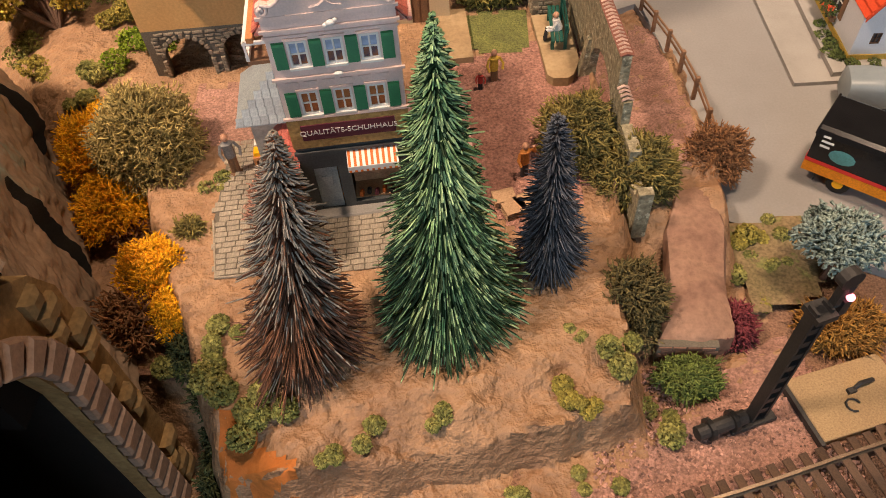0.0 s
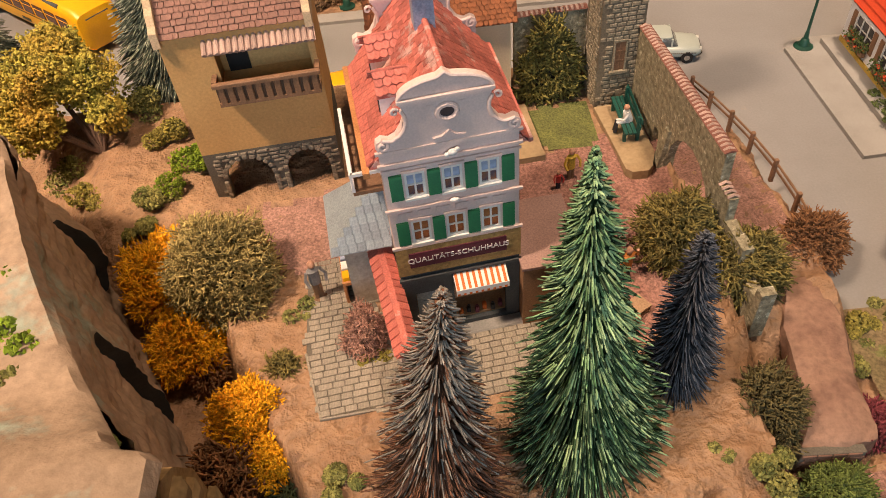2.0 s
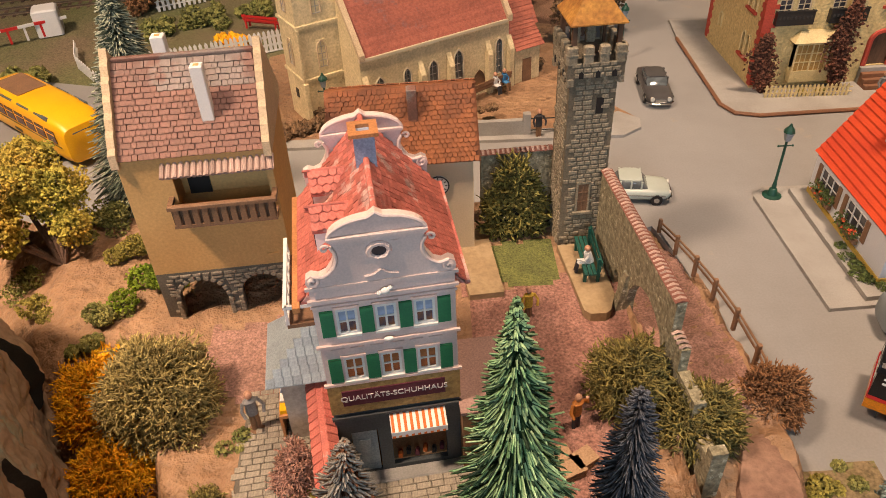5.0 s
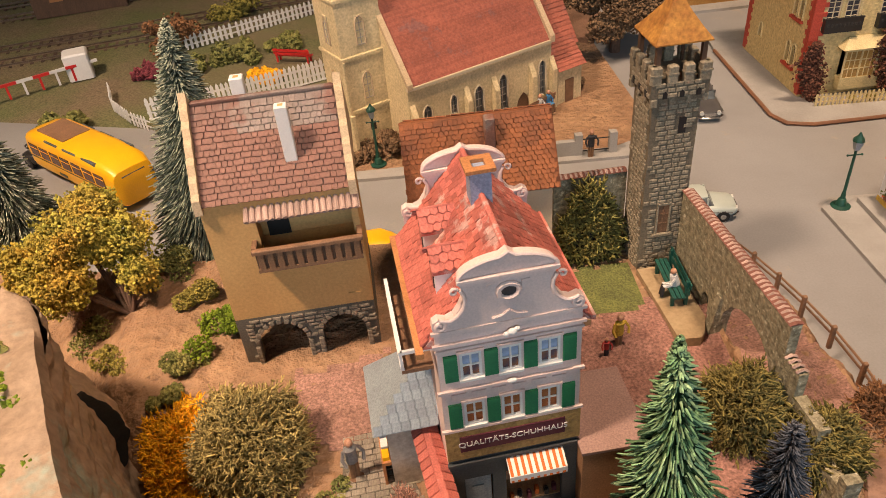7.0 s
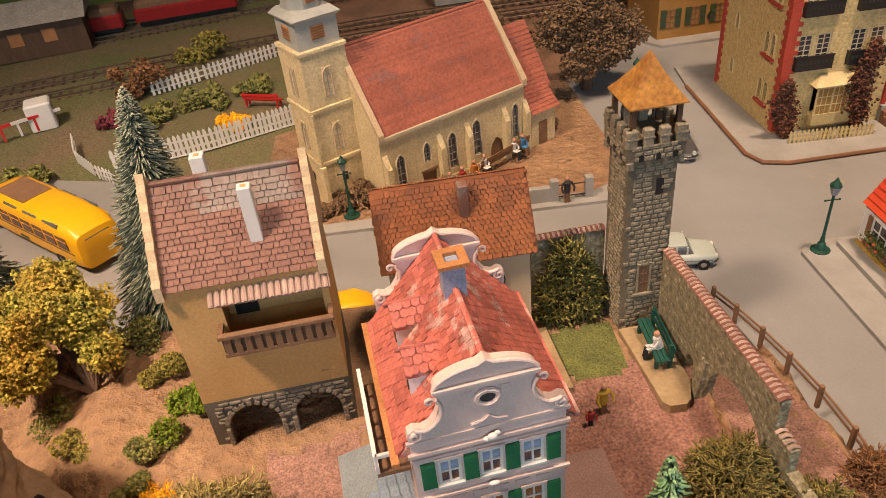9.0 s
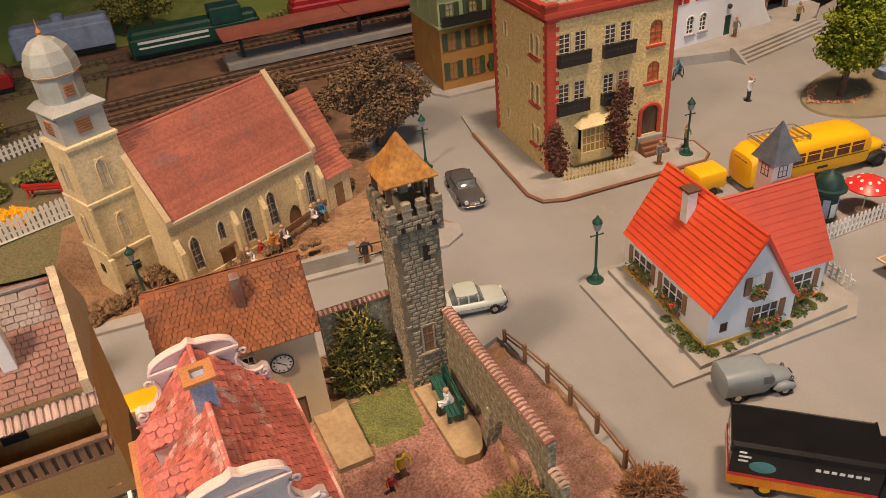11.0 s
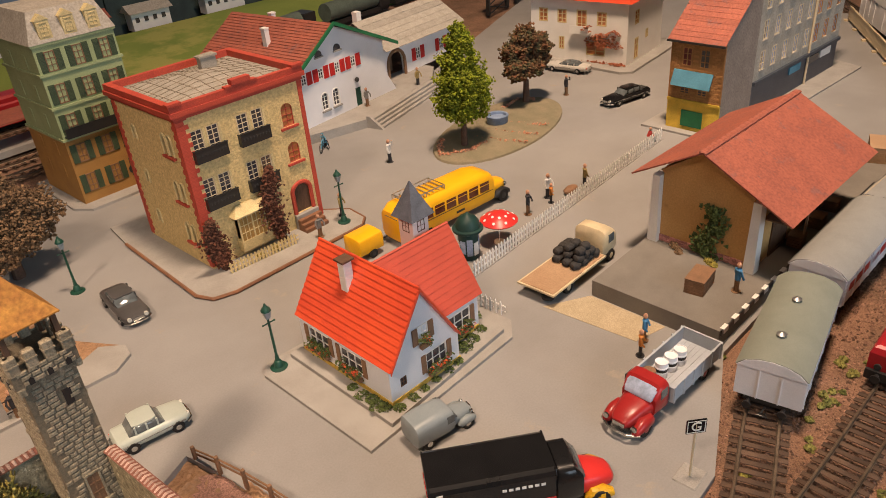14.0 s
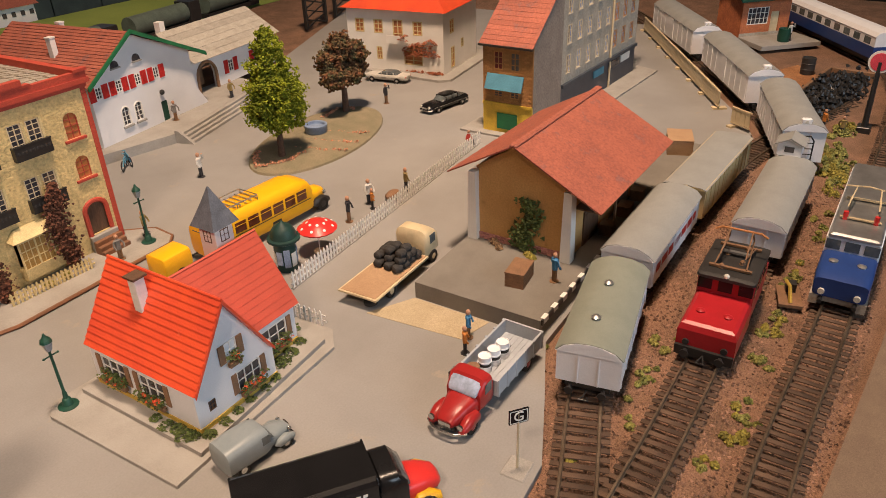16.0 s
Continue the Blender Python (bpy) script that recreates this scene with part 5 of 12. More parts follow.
    for x, y, r_, n in ((17.7, 34.6, 0.5, 90), (17.7, 36.0, 0.45, 60), (19.5, 33.6, 0.35, 40), (24.6, 34.5, 0.55, 110), (25.6, 34.7, 0.45, 80), (27.4, 36.4, 0.6, 90), (22.5, 33.7, 0.3, 30), (17.9, 34.2, 0.4, 90), (17.85, 35.3, 0.4, 80), (17.8, 37.0, 0.3, 50), (20.4, 33.65, 0.3, 50), (21.4, 33.7, 0.3, 50), (23.4, 33.9, 0.35, 60), (18.4, 33.6, 0.35, 70), (26.6, 35.0, 0.4, 60)):
        tuft(g, x, y, 0.5, r_, n)
    tagged(single("plot_greenery", g, M_LEAF, "low green scatter plants along the cottage walls", "plants"), kind="stuff")


def picket_fence(name, label, pts, z, height, gap, material, pw=0.13, base=None):
    h = thing(name, label, "fence")
    me = Form().prism([(-pw / 2, 0), (pw / 2, 0), (pw / 2, height * 0.88), (0, height), (-pw / 2, height * 0.88)], "y", -0.03, 0.03).mesh("picket", material)
    for (x0, y0), (x1, y1) in zip(pts, pts[1:]):
        L = math.hypot(x1 - x0, y1 - y0)
        m = place(x0, y0, z, math.degrees(math.atan2(y1 - y0, x1 - x0)))
        part("rail", Form().box(0, 0.03, height * 0.25, L, 0.08, height * 0.34), material, h, m=m)
        part("rail", Form().box(0, 0.03, height * 0.62, L, 0.08, height * 0.71), material, h, m=m)
        for k in range(int(L / gap)):
            part("picket", me, None, h, m=m @ place((k + 0.5) * gap, 0, 0, 0, 0, random.uniform(-2, 2)))
        if base:
            part("base", Form().box(0, -0.1, 0, L, 0.14, 0.08), base, h, m=m)
    return h


def yellow_house():
    p = thing("corner_pavement", "grey pavement island with brown kerb round the yellow house", "pavement", kind="structure")
    edge = [(17.2, 66.0), (17.0, 54.0), (17.6, 52.6), (19.2, 52.1), (31.4, 52.5), (32.4, 53.4), (32.6, 55.6), (31.0, 57.5), (30.8, 68.5), (17.6, 70)]
    part("slab", Form().prism(edge, "z", 0.0, 0.24), M_PAVE, p)
    part("kerb", Form().tube([(x, y, 0.16) for x, y in edge[:8]], 0.14, 6), M_KERB, p, "brown kerb")
    h = thing("yellow_house", "three-storey yellow stone house with red quoins and cornice", "house", 19.76, 56.18, 0.24, 1.5)
    h.scale = (1.119, 0.803, 0.956)
    W, D, H = 9.5, 12.0, 12.7
    pairs = [(u + k, v) for v in (9.1, 5.2) for u in (0.75, 4.1) for k in (0, 1.15)]
    arched = [(7.55, 9.0, 0.95, 1.9), (7.55, 5.9, 0.95, 1.7)]
    f = Form()
    wall(f, W, H, [*[(u, v, 0.85, 2.2) for u, v in pairs], *arched, (7.2, 1.3, 1.6, 2.7), (2.3, 1.2, 3.0, 2.4)], 0.25)
    for u, v, w, hh in arched + [(7.2, 1.3, 1.6, 2.7)]:
        spandrel(f, w, hh, 0.25, place(u, 0, v))
    S = place(0, D, 0, -90)
    side = [(D - 2.4, v, 0.75, 1.7) for v in (9.3, 5.4, 1.8)] + [(D - 3.45, v, 0.75, 1.7) for v in (9.3, 5.4, 1.8)] + [(2.8, v, 0.7, 1.2) for v in (9.5, 5.7, 2.0)]
    wall(f, D - 0.25, H, side, 0.25, S)
    for u, v, w, hh in side:
        spandrel(f, w, hh, 0.25, S @ place(u, 0, v))
    f.box(W - 0.25, 0.25, 0, W, D, H), f.box(0.25, D - 0.25, 0, W - 0.25, D, H), f.box(0.25, 0.25, H - 0.5, W - 0.25, D - 0.25, H - 0.4)
    part("wall", f, M_YSTONE, h)
    for u, v in pairs:
        window(h, place(u, 0.05, v), 0.85, 2.2, M_BEIGE, M_PANE, 2, 6, 0.07)
        part("window_jamb", Form().box(u + 0.85, -0.06, v, u + 1.0, 0, v + 2.2), M_YTRIM, h)
    for v in (9.1, 5.2):
        for u in (0.6, 3.95):
            b = part("balcony_railing", Form().box(u, -0.55, v - 0.25, u + 2.35, -0.003, v - 0.1), M_BLACK, h, "black iron window balcony")
            part("rail_panel", Form().box(u, -0.55, v - 0.1, u + 2.35, -0.48, v + 0.75).box(u - 0.03, -0.58, v + 0.7, u + 2.38, -0.45, v + 0.82).box(u, -0.48, v - 0.1, u + 0.06, 0, v + 0.75).box(u + 2.29, -0.48, v - 0.1, u + 2.35, 0, v + 0.75), M_BLACK, b)
            for k in range(9):
                part("boss", Form().ball((u + 0.2 + k * 0.245, -0.56, v + 0.3), 0.08, 0.03, 0.14, 6, 3), M_IRON, b)
    for u, v, w, hh in arched:
        window(h, place(u, 0.1, v), w, hh, M_REDTRIM, M_PANE_WARM, 2, 4, 0.05)
        part("sill", Form().box(u - 0.25, -0.22, v - 0.2, u + w + 0.25, -0.003, v - 0.02), M_REDTRIM, h)
    for u, v, w, hh in side:
        window(h, S @ place(u, 0.1, v), w, hh, M_YTRIM, M_PANE, 2, 3, 0.05)
        part("window_arch", Form().tube([(a, -0.01, b) for a, b in arch_pts(w, hh, 8)], 0.09, 5), M_YTRIM, h, m=S @ place(u, 0, v))
    for v in (9.3, 5.4, 1.8):
        part("sill", Form().box(D - 3.6, -0.2, v - 0.22, D - 1.5, -0.003, v - 0.03), M_REDTRIM, h, m=S)
    part("front_door", Form().box(7.2, 0.18, 1.3, 8.8, 0.24, 4.0), M_WOOD, h, "dark arched front door in red surround")
    part("door_surround", Form().tube([(7.2 + a, -0.05, 1.3 + b) for a, b in arch_pts(1.6, 2.7, 10)], 0.18, 6), M_REDTRIM, h)
    # bay window
    b = part("bay_window", Form().box(2.2, -0.9, 0.6, 5.4, -0.003, 1.5).box(2.2, -0.9, 3.5, 5.4, -0.003, 3.75), M_YTRIM, h, "cream glazed bay window")
    part("bay_roof", Form().loft([[(1.9, -1.2, 3.75), (5.7, -1.2, 3.75), (5.7, 0, 3.75), (1.9, 0, 3.75)], [(2.5, -0.2, 4.4), (5.1, -0.2, 4.4), (5.1, 0, 4.4), (2.5, 0, 4.4)]]), M_YTRIM, b)
    for k in range(4):
        part("bay_post", Form().box(2.2 + k * 1.03, -0.9, 1.5, 2.31 + k * 1.03, -0.8, 3.5), M_YTRIM, b)
    part("bay_glass", Form().box(2.25, -0.83, 1.5, 5.35, -0.78, 3.5), mat("amber_pane", (0.40, 0.25, 0.08), (0.30, 0.18, 0.06), scale=0.6, rough=0.15, bump=0), b, "amber curtained glass")
    for z in (2.15, 2.8):
        part("glazing_bar", Form().box(2.2, -0.87, z, 5.4, -0.83, z + 0.07), M_YTRIM, b)
    for k in range(6):
        x = 2.31 + (k // 2) * 1.03 + 0.27 + (k % 2) * 0.32
        part("glazing_bar", Form().box(x, -0.865, 1.5, x + 0.05, -0.832, 3.5), M_YTRIM, b)
    st = part("front_steps", Form(), M_PAVE, h, "worn red-brown front steps")
    for k in range(4):
        part("step", Form().box(7.0, -0.5 - 0.45 * (3 - k), 0, 9.0, -0.05 if k == 3 else -0.5 - 0.45 * (2 - k), 0.32 * (k + 1), c=0.03), M_KERB if k < 3 else M_PAVE, st)
    # quoins
    me = [Form().box(-0.06, -0.06, 0, w, 0.3, 0.34, c=0.03).mesh("quoin", M_REDTRIM) for w in (0.55, 0.8)]
    me2 = [Form().box(-0.07, 0.3, 0, 0.02, w, 0.34).mesh("quoin", M_REDTRIM) for w in (0.5, 0.75)]
    for k in range(36):
        part("quoin", me[k % 2], None, h, m=place(0, 0, 0.2 + 0.345 * k))
        part("quoin", me2[k % 2], None, h, m=place(0, 0, 0.2 + 0.345 * k))
        part("quoin", me[k % 2], None, h, m=place(W, 0, 0.2 + 0.345 * k, 90))
        part("quoin", me[k % 2], None, h, m=place(0, D, 0.2 + 0.345 * k, -90))
    c = part("cornice", Form(), M_REDTRIM, h, "red stepped roof cornice")
    for z0, z1, o in ((H - 0.3, H, 0.15), (H, H + 0.35, 0.35), (H + 0.35, H + 0.85, 0.25)):
        part("moulding", Form().box(-o, -o, z0, W + o, 0.25, z1).box(-o, D - 0.25, z0, W + o, D + o, z1).box(-o, 0.25, z0, 0.25, D - 0.25, z1).box(W - 0.25, 0.25, z0, W + o, D - 0.25, z1), M_REDTRIM, c)
    part("crest", Form().box(3.7, -0.35, H + 0.85, 6.1, 0.2, H + 1.0).box(4.2, -0.4, H + 1.0, 5.6, 0.22, H + 1.4), M_REDTRIM, c)
    for x in (-0.35, W - 0.6):
        part("corner_block", Form().box(x, -0.38, H + 0.85, x + 0.95, 0.3, H + 1.05), M_REDTRIM, c)
    # flat hipped roof of slabs
    rf = part("roof", Form().loft([[(0.2, 0.2, H + 0.3), (W - 0.2, 0.2, H + 0.3), (W - 0.2, D - 0.2, H + 0.3), (0.2, D - 0.2, H + 0.3)], [(W / 2 - 0.3, 5.2, H + 1.0), (W / 2 + 0.3, 5.2, H + 1.0), (W / 2 + 0.3, D - 5.2, H + 1.0), (W / 2 - 0.3, D - 5.2, H + 1.0)]]), M_GREYROOF, h, "grey slab roof")
    def on_roof(x, y):
        k = min(1.0, min((x - 0.2) / (W / 2 - 0.5), (W - 0.2 - x) / (W / 2 - 0.5), (y - 0.2) / 5.0, (D - 0.2 - y) / 5.0))
        return (x, y, H + 0.31 + 0.7 * max(0.0, k))
    for i in range(1, 12):
        y = 0.2 + i
        m = [on_roof(0.2 + (W - 0.4) * q / 24, y) for q in range(25)]
        part("roof_joint", Form().tube(m, 0.035, 4), M_STONE, rf)
    for i in range(1, 10):
        x = 0.2 + i * (W - 0.4) / 10
        m = [on_roof(x, 0.2 + (D - 0.4) * q / 24) for q in range(25)]
        part("roof_joint", Form().tube(m, 0.035, 4), M_STONE, rf)
    part("chimney", Form().box(5.4, 7.4, H + 0.6, 6.6, 8.2, H + 1.9, c=0.04).box(5.3, 7.3, H + 1.7, 6.7, 8.3, H + 1.85), M_GREYROOF, h)
    picket_fence("garden_fence", "cream picket fence before the yellow house", [(20.2, 54.5), (26.4, 54.3)], 0.24, 0.95, 0.3, M_YTRIM, 0.16)


def green_house():
    p = thing("green_house_pavement", "grey pavement before the green town house", "pavement", kind="structure")
    part("slab", Form().prism([(17.0, 86), (17.0, 76.6), (18.2, 75.0), (26, 75.4), (26, 86)], "z", 0.0, 0.25), M_PAVE, p)
    h = thing("green_town_house", "tall pale green town house with brown shop floor and green shutters", "house", 18.2, 76.6, 0.25, 3)
    W, D, H = 7.2, 8.0, 14.5
    f = Form().box(0, 0, 0, W, D, 6.2)
    part("shop_floor", f, M_ORANGEWALL, h)
    f = Form()
    f.box(0, 0, 6.2, W, D, H)
    part("wall", f, M_LIME, h)
    for z in (6.1, 9.0, 11.9, 14.4):
        part("cornice", Form().box(-0.15, -0.15, z, W + 0.15, D + 0.15, z + 0.22), M_LIME, h)
    part("long_balcony", Form().box(0.2, -0.6, 6.4, W - 0.2, -0.003, 6.55).box(0.2, -0.6, 6.55, W - 0.2, -0.52, 7.3), M_BLACK, h, "black iron balcony")
    for m, n, L in ((place(0, 0, 0), 3, W), (place(0, D, 0, -90), 3, D)):
        for v in ((6.7, 9.4, 12.2, 3.9, 1.0) if L == W else ()):
            for k in range(n):
                u = L / n * (k + 0.5) - 0.42
                window(h, m @ place(u, -0.02, v), 0.85, 1.7, M_BROWN, M_PANE_WARM, 2, 3, 0.08, proud=0.06)
                for s in (-0.56, 0.87):
                    shutter(h, m @ place(u + s, 0, v), 0.54, 1.75, M_DARKGREEN)
    for v in (7.0, 9.6, 12.3, 2.2, 4.4):
        for k in (2.2, 5.4):
            part("side_window", Form().box(-0.05, D - k - 0.5, v, -0.003, D - k, v + 1.3, c=0.0), M_LIME if v > 6 else M_ORANGEWALL, h)
    part("round_window", Form().cyl((5.2, -0.07, 1.6), (5.2, -0.003, 1.6), 0.42, n=14), M_BLACK, h)
    part("roof", Form().loft([[(-0.2, -0.2, H + 0.1), (W + 0.2, -0.2, H + 0.1), (W + 0.2, D + 0.2, H + 0.1), (-0.2, D + 0.2, H + 0.1)], [(0.7, 0.7, H + 2.6), (W - 0.7, 0.7, H + 2.6), (W - 0.7, D - 0.7, H + 2.6), (0.7, D - 0.7, H + 2.6)]]), M_GREY, h, "grey mansard roof")
    for k in range(3):
        d = part("dormer", Form().box(0.9 + k * 2.1, -0.1, H + 0.3, 2.0 + k * 2.1, 1.0, H + 1.9).prism([(0.8 + k * 2.1, H + 1.9), (2.1 + k * 2.1, H + 1.9), (1.45 + k * 2.1, H + 2.4)], "y", -0.15, 1.0), M_YTRIM, h)
        window(d, place(1.1 + k * 2.1, -0.14, H + 0.6), 0.7, 1.1, M_YTRIM, M_PANE, 2, 3, 0.06)


def town_hall():
    p = thing("hall_steps", "long grey concrete platform and steps before the white hall", "stairs", kind="structure")
    part("platform", Form().prism([(39.0, 71.2), (46.6, 69.6), (60.5, 73.8), (64, 77.0), (64, 80), (39, 78)], "z", 0.0, 1.0), M_PAVE, p)
    for k in range(4):
        part("step", Form().box(0, -1.6 + 0.4 * k, 0, 13.6, 0.2, 0.25 * (k + 1)), M_PAVE, p, m=place(46.9, 69.5, 0, 16.5))
    part("stair_cheek", Form().prism([(-1.8, 0), (0.3, 0), (0.3, 1.3), (-0.1, 1.3)], "x", -0.4, 0), M_PAVE, p, m=place(46.9, 69.5, 0, 16.5))
    h = thing("white_hall", "white plastered hall with red shutters and green-edged gable roof", "house", 40.4, 72.6, 1.0, 8)
    W, D, E, R = 13.6, 15.0, 6.3, 9.8
    upper = [(u, 4.6, 0.75, 1.15) for u in (0.6, 3.1, 5.6, 8.1)]
    lower = [(3.0, 1.2, 1.0, 1.9), (4.7, 1.2, 1.0, 1.9)]
    f = Form()
    wall(f, W, E, [*upper, *lower, (8.3, 0, 0.9, 2.1)], 0.3)
    for u, v, w, hh in lower:
        spandrel(f, w, hh, 0.3, place(u, 0, v))
    f.prism([(0, E), (W, E), (W / 2 - 1.2, R)], "y", 0, 0.3)
    f.box(0, 0.3, 0, 0.3, D, E), f.box(W - 0.3, 0.3, 0, W, D, E), f.box(0.3, D - 0.3, 0, W - 0.3, D, E)
    f.prism([(W, 0), (W + 1.6, 0), (W + 0.3, 2.0), (W, 3.5)], "y", 0, 0.8)
    part("wall", f, M_TINT, h)
    for u, v, w, hh in upper:
        window(h, place(u, 0, v), w, hh, M_WHITE, M_PANE, 2, 3, 0.09)
        for s in (-0.78, w + 0.05):
            shutter(h, place(u + s, 0, v - 0.1), 0.73, hh + 0.2, M_SHUTRED)
    for u, v, w, hh in lower:
        window(h, place(u, 0.05, v), w, hh, M_WHITE, M_PANE, 2, 4, 0.08)
        part("window_arch", Form().tube([(a, -0.02, b) for a, b in arch_pts(w, hh, 8)], 0.08, 5), M_WHITE, h, m=place(u, 0, v))
        part("sill", Form().box(u - 0.15, -0.2, v - 0.2, u + w + 0.15, 0, v - 0.02), M_PAVE, h)
    for u in (3.0, 5.8):
        part("attic_window", Form().prism(arch_pts(1.0, 0.65), "y", -0.06, 0.02, place(u, 0, 7.0)), M_PANE, h)
        part("sill", Form().box(u - 0.1, -0.18, 6.85, u + 1.1, 0, 6.98), M_PAVE, h)
    part("door", Form().box(8.3, 0.1, 0, 9.2, 0.2, 2.1), M_DGREEN, h, "dark green door")
    part("door_lamp", Form().ball((8.5, -0.25, 3.1), 0.28, 0.25, 0.28), M_IRON, h)
    xr = W / 2 - 1.2
    pl, pr = math.degrees(math.atan2(R - E + 0.4, xr + 0.6)), math.degrees(math.atan2(R - E + 0.9, W - xr + 1.6))
    ll, lr = math.hypot(R - E + 0.4, xr + 0.6), math.hypot(R - E + 0.9, W - xr + 1.6)
    rf = tagged(part("roof", courses(slope(-0.6, D + 0.5, E - 0.2, -90, pl), D + 1.3, ll, 18, 0.07), M_DULLRED, h, "faded red tiled roof"), kind="stuff")
    tagged(part("roof_slope", courses(slope(W + 1.6, -0.8, E - 0.7, 90, pr), D + 1.3, lr, 20, 0.07), M_DULLRED, rf), kind="stuff")
    part("green_bargeboard", Form().prism([(-0.7, E - 0.45), (xr, R + 0.02), (W + 1.7, E - 0.95), (W + 1.7, E - 0.55), (xr, R + 0.42), (-0.7, E - 0.05)], "y", -0.95, -0.75), M_GREEN, h)
    for x, y in ((2.0, 6.0), (7.5, 11.0)):
        part("chimney", Form().box(x, y, 6.5, x + 0.6, y + 0.6, 9.6).box(x - 0.05, y - 0.05, 9.6, x + 0.65, y + 0.65, 9.75), M_WHITE, h)
    a = thing("hall_annex", "low white annex with grey roof and arched passage", "house", 56.2, 77.6, 1.0, 8)
    f = Form()
    wall(f, 15.5, 4.2, [(0.8, 0, 3.2, 3.4), (6.3, 1.2, 0.9, 1.4), (11.2, 1.2, 0.9, 1.4)], 0.5)
    spandrel(f, 3.2, 3.4, 0.5, place(0.8, 0, 0))
    f.box(0, 0.5, 0, 0.3, 8, 4.2), f.box(15.2, 0.5, 0, 15.5, 8, 4.2), f.box(0.3, 7.7, 0, 15.2, 8, 4.2), f.prism([(0, 4.2), (4, 6.6), (8, 4.2)], "x", 15.2, 15.5)
    part("wall", f, M_TINT, a)
    part("passage", Form().box(0.5, 2.5, 0, 4.4, 2.7, 3.6), M_BROWN, a, "brown wooden passage doors")
    part("passage_arch", Form().tube([(0.8 + u, -0.05, v) for u, v in arch_pts(3.2, 3.4, 10)], 0.2, 6), M_BROWN, a)
    for u in (6.3, 11.2):
        window(a, place(u, 0, 1.2), 0.9, 1.4, M_WHITE, M_PANE, 2, 3, 0.09)
        for s in (-0.8, 0.95):
            shutter(a, place(u + s, 0, 1.1), 0.75, 1.6, M_SHUTRED)
    tagged(part("roof", courses(slope(-0.3, -1.0, 3.9, 0, 31), 16.2, 5.8, 6, 0.05), M_GREYROOF, a, "plain grey roof"), kind="stuff")
    tagged(part("roof_slope", courses(slope(15.9, 9.0, 3.9, 180, 31), 16.2, 5.8, 6, 0.05), M_GREYROOF, a), kind="stuff")
    part("chimney", Form().box(1.2, 4.6, 5.4, 2.0, 5.4, 7.8), M_WHITE, a)


def goods_shed():
    d = thing("loading_dock", "dark grey concrete loading dock with black and white edge", "platform", kind="structure")
    part("dock_block", Form().prism([(34.7, 23.2), (67.2, 22.9), (67.2, 33.0), (42.6, 32.5), (34.7, 32.2)], "z", 0.0, 1.2), M_DOCK, d)
    part("edge_strip", Form().box(34.8, 23.08, 0.85, 60, 23.19, 1.22), M_BLACK, d)
    me = Form().box(0, -0.02, 0.87, 0.6, 0.25, 1.23).mesh("edge_mark", M_WHITE)
    for k in range(10):
        part("edge_mark", me, None, d, m=place(35.0 + 1.35 * k, 23.08, 0.01))
    single("sand_patch", Form().prism([(31.6, 33.9), (34.6, 32.2), (34.6, 26.6), (32.2, 27.2)], "z", 0.0, 0.03), M_SAND, "pale sandy patch beside the loading dock", "ground", kind="structure")
    h = thing("goods_shed", "ochre goods shed with wide dull red roof and ivy", "shed", 42.06, 24.76, 1.2, -0.3)
    L, W, E, R = 12.4, 7.15, 5.4, 7.75
    f = Form()
    f.box(0, 0.3, 0, 0.3, W - 0.3, E), f.prism([(0.0, E), (W / 2 + 0.27, R - 0.2), (W, E)], "x", 0, 0.3)
    f.box(L - 0.3, 0, 0, L, W, E), f.prism([(0.0, E), (W / 2 + 0.27, R - 0.2), (W, E)], "x", L - 0.3, L)
    wall(f, L - 0.6, E, [(2.0, 0, 2.6, 2.6), (8.0, 0, 2.6, 2.6)], 0.3, place(0.3, 0, 0))
    f.box(0.3, W - 0.3, 0, L - 0.3, W, E)
    part("wall", f, M_OCHRE, h)
    for y in (-0.35, W - 0.35):
        part("pilaster", Form().prism([(0, 0), (0.75, 0), (0.65, E - 0.25), (0.1, E - 0.25)], "x", -0.45, 0.32, place(0, y, 0)), M_WHITE, h)
    for k in range(3):
        for j in range(14):
            part("brick", CACHE.setdefault("plbrick", Form().box(-0.1, 0.02, 0.02, -0.003, 0.42, 0.17, c=0.01).mesh("brick", mat("pink_brick", (0.52, 0.24, 0.21), rnd=0.25, rough=0.8))), None, h, m=place(0, 0.6 + j * 0.45 + (k % 2) * 0.2, 0.17 * k))
    for u in (2.3, 8.3):
        part("shed_door", Form().box(u, -0.1, 0, u + 2.6, -0.02, 2.6).box(u + 0.2, -0.14, 0.2, u + 2.4, -0.1, 0.35).box(u + 0.2, -0.14, 2.2, u + 2.4, -0.1, 2.35), M_WOOD, h, "dark wooden sliding door")
    part("side_awning", Form().box(0.6, -1.8, 3.6, 6.0, -0.05, 3.7).box(5.0, -1.3, 0, 5.15, -1.15, 3.6), M_BROWN, h)
    y0, z0 = -2.43, 4.35
    run = W / 2 + 0.27 - y0
    pt = math.degrees(math.atan2(R - z0, run))
    ln = math.hypot(R - z0, run)
    rf = part("roof", Form().box(-0.85, 0, -0.08, L + 1.0, ln, 0.02, slope(0, y0, z0, 0, pt)), M_DULLRED, h, "dull red smooth roof")
    part("roof_slope", Form().box(-1.0, ln * 0.195, -0.08, L + 0.85, ln, 0.02, slope(L, W + 0.54 - y0, z0, 180, pt)), M_DULLRED, rf)
    me = Form().box(0, W / 2 - 0.01, R - 0.06, 0.72, W / 2 + 0.55, R + 0.09, c=0.08).mesh("ridge_tile", M_DULLRED)
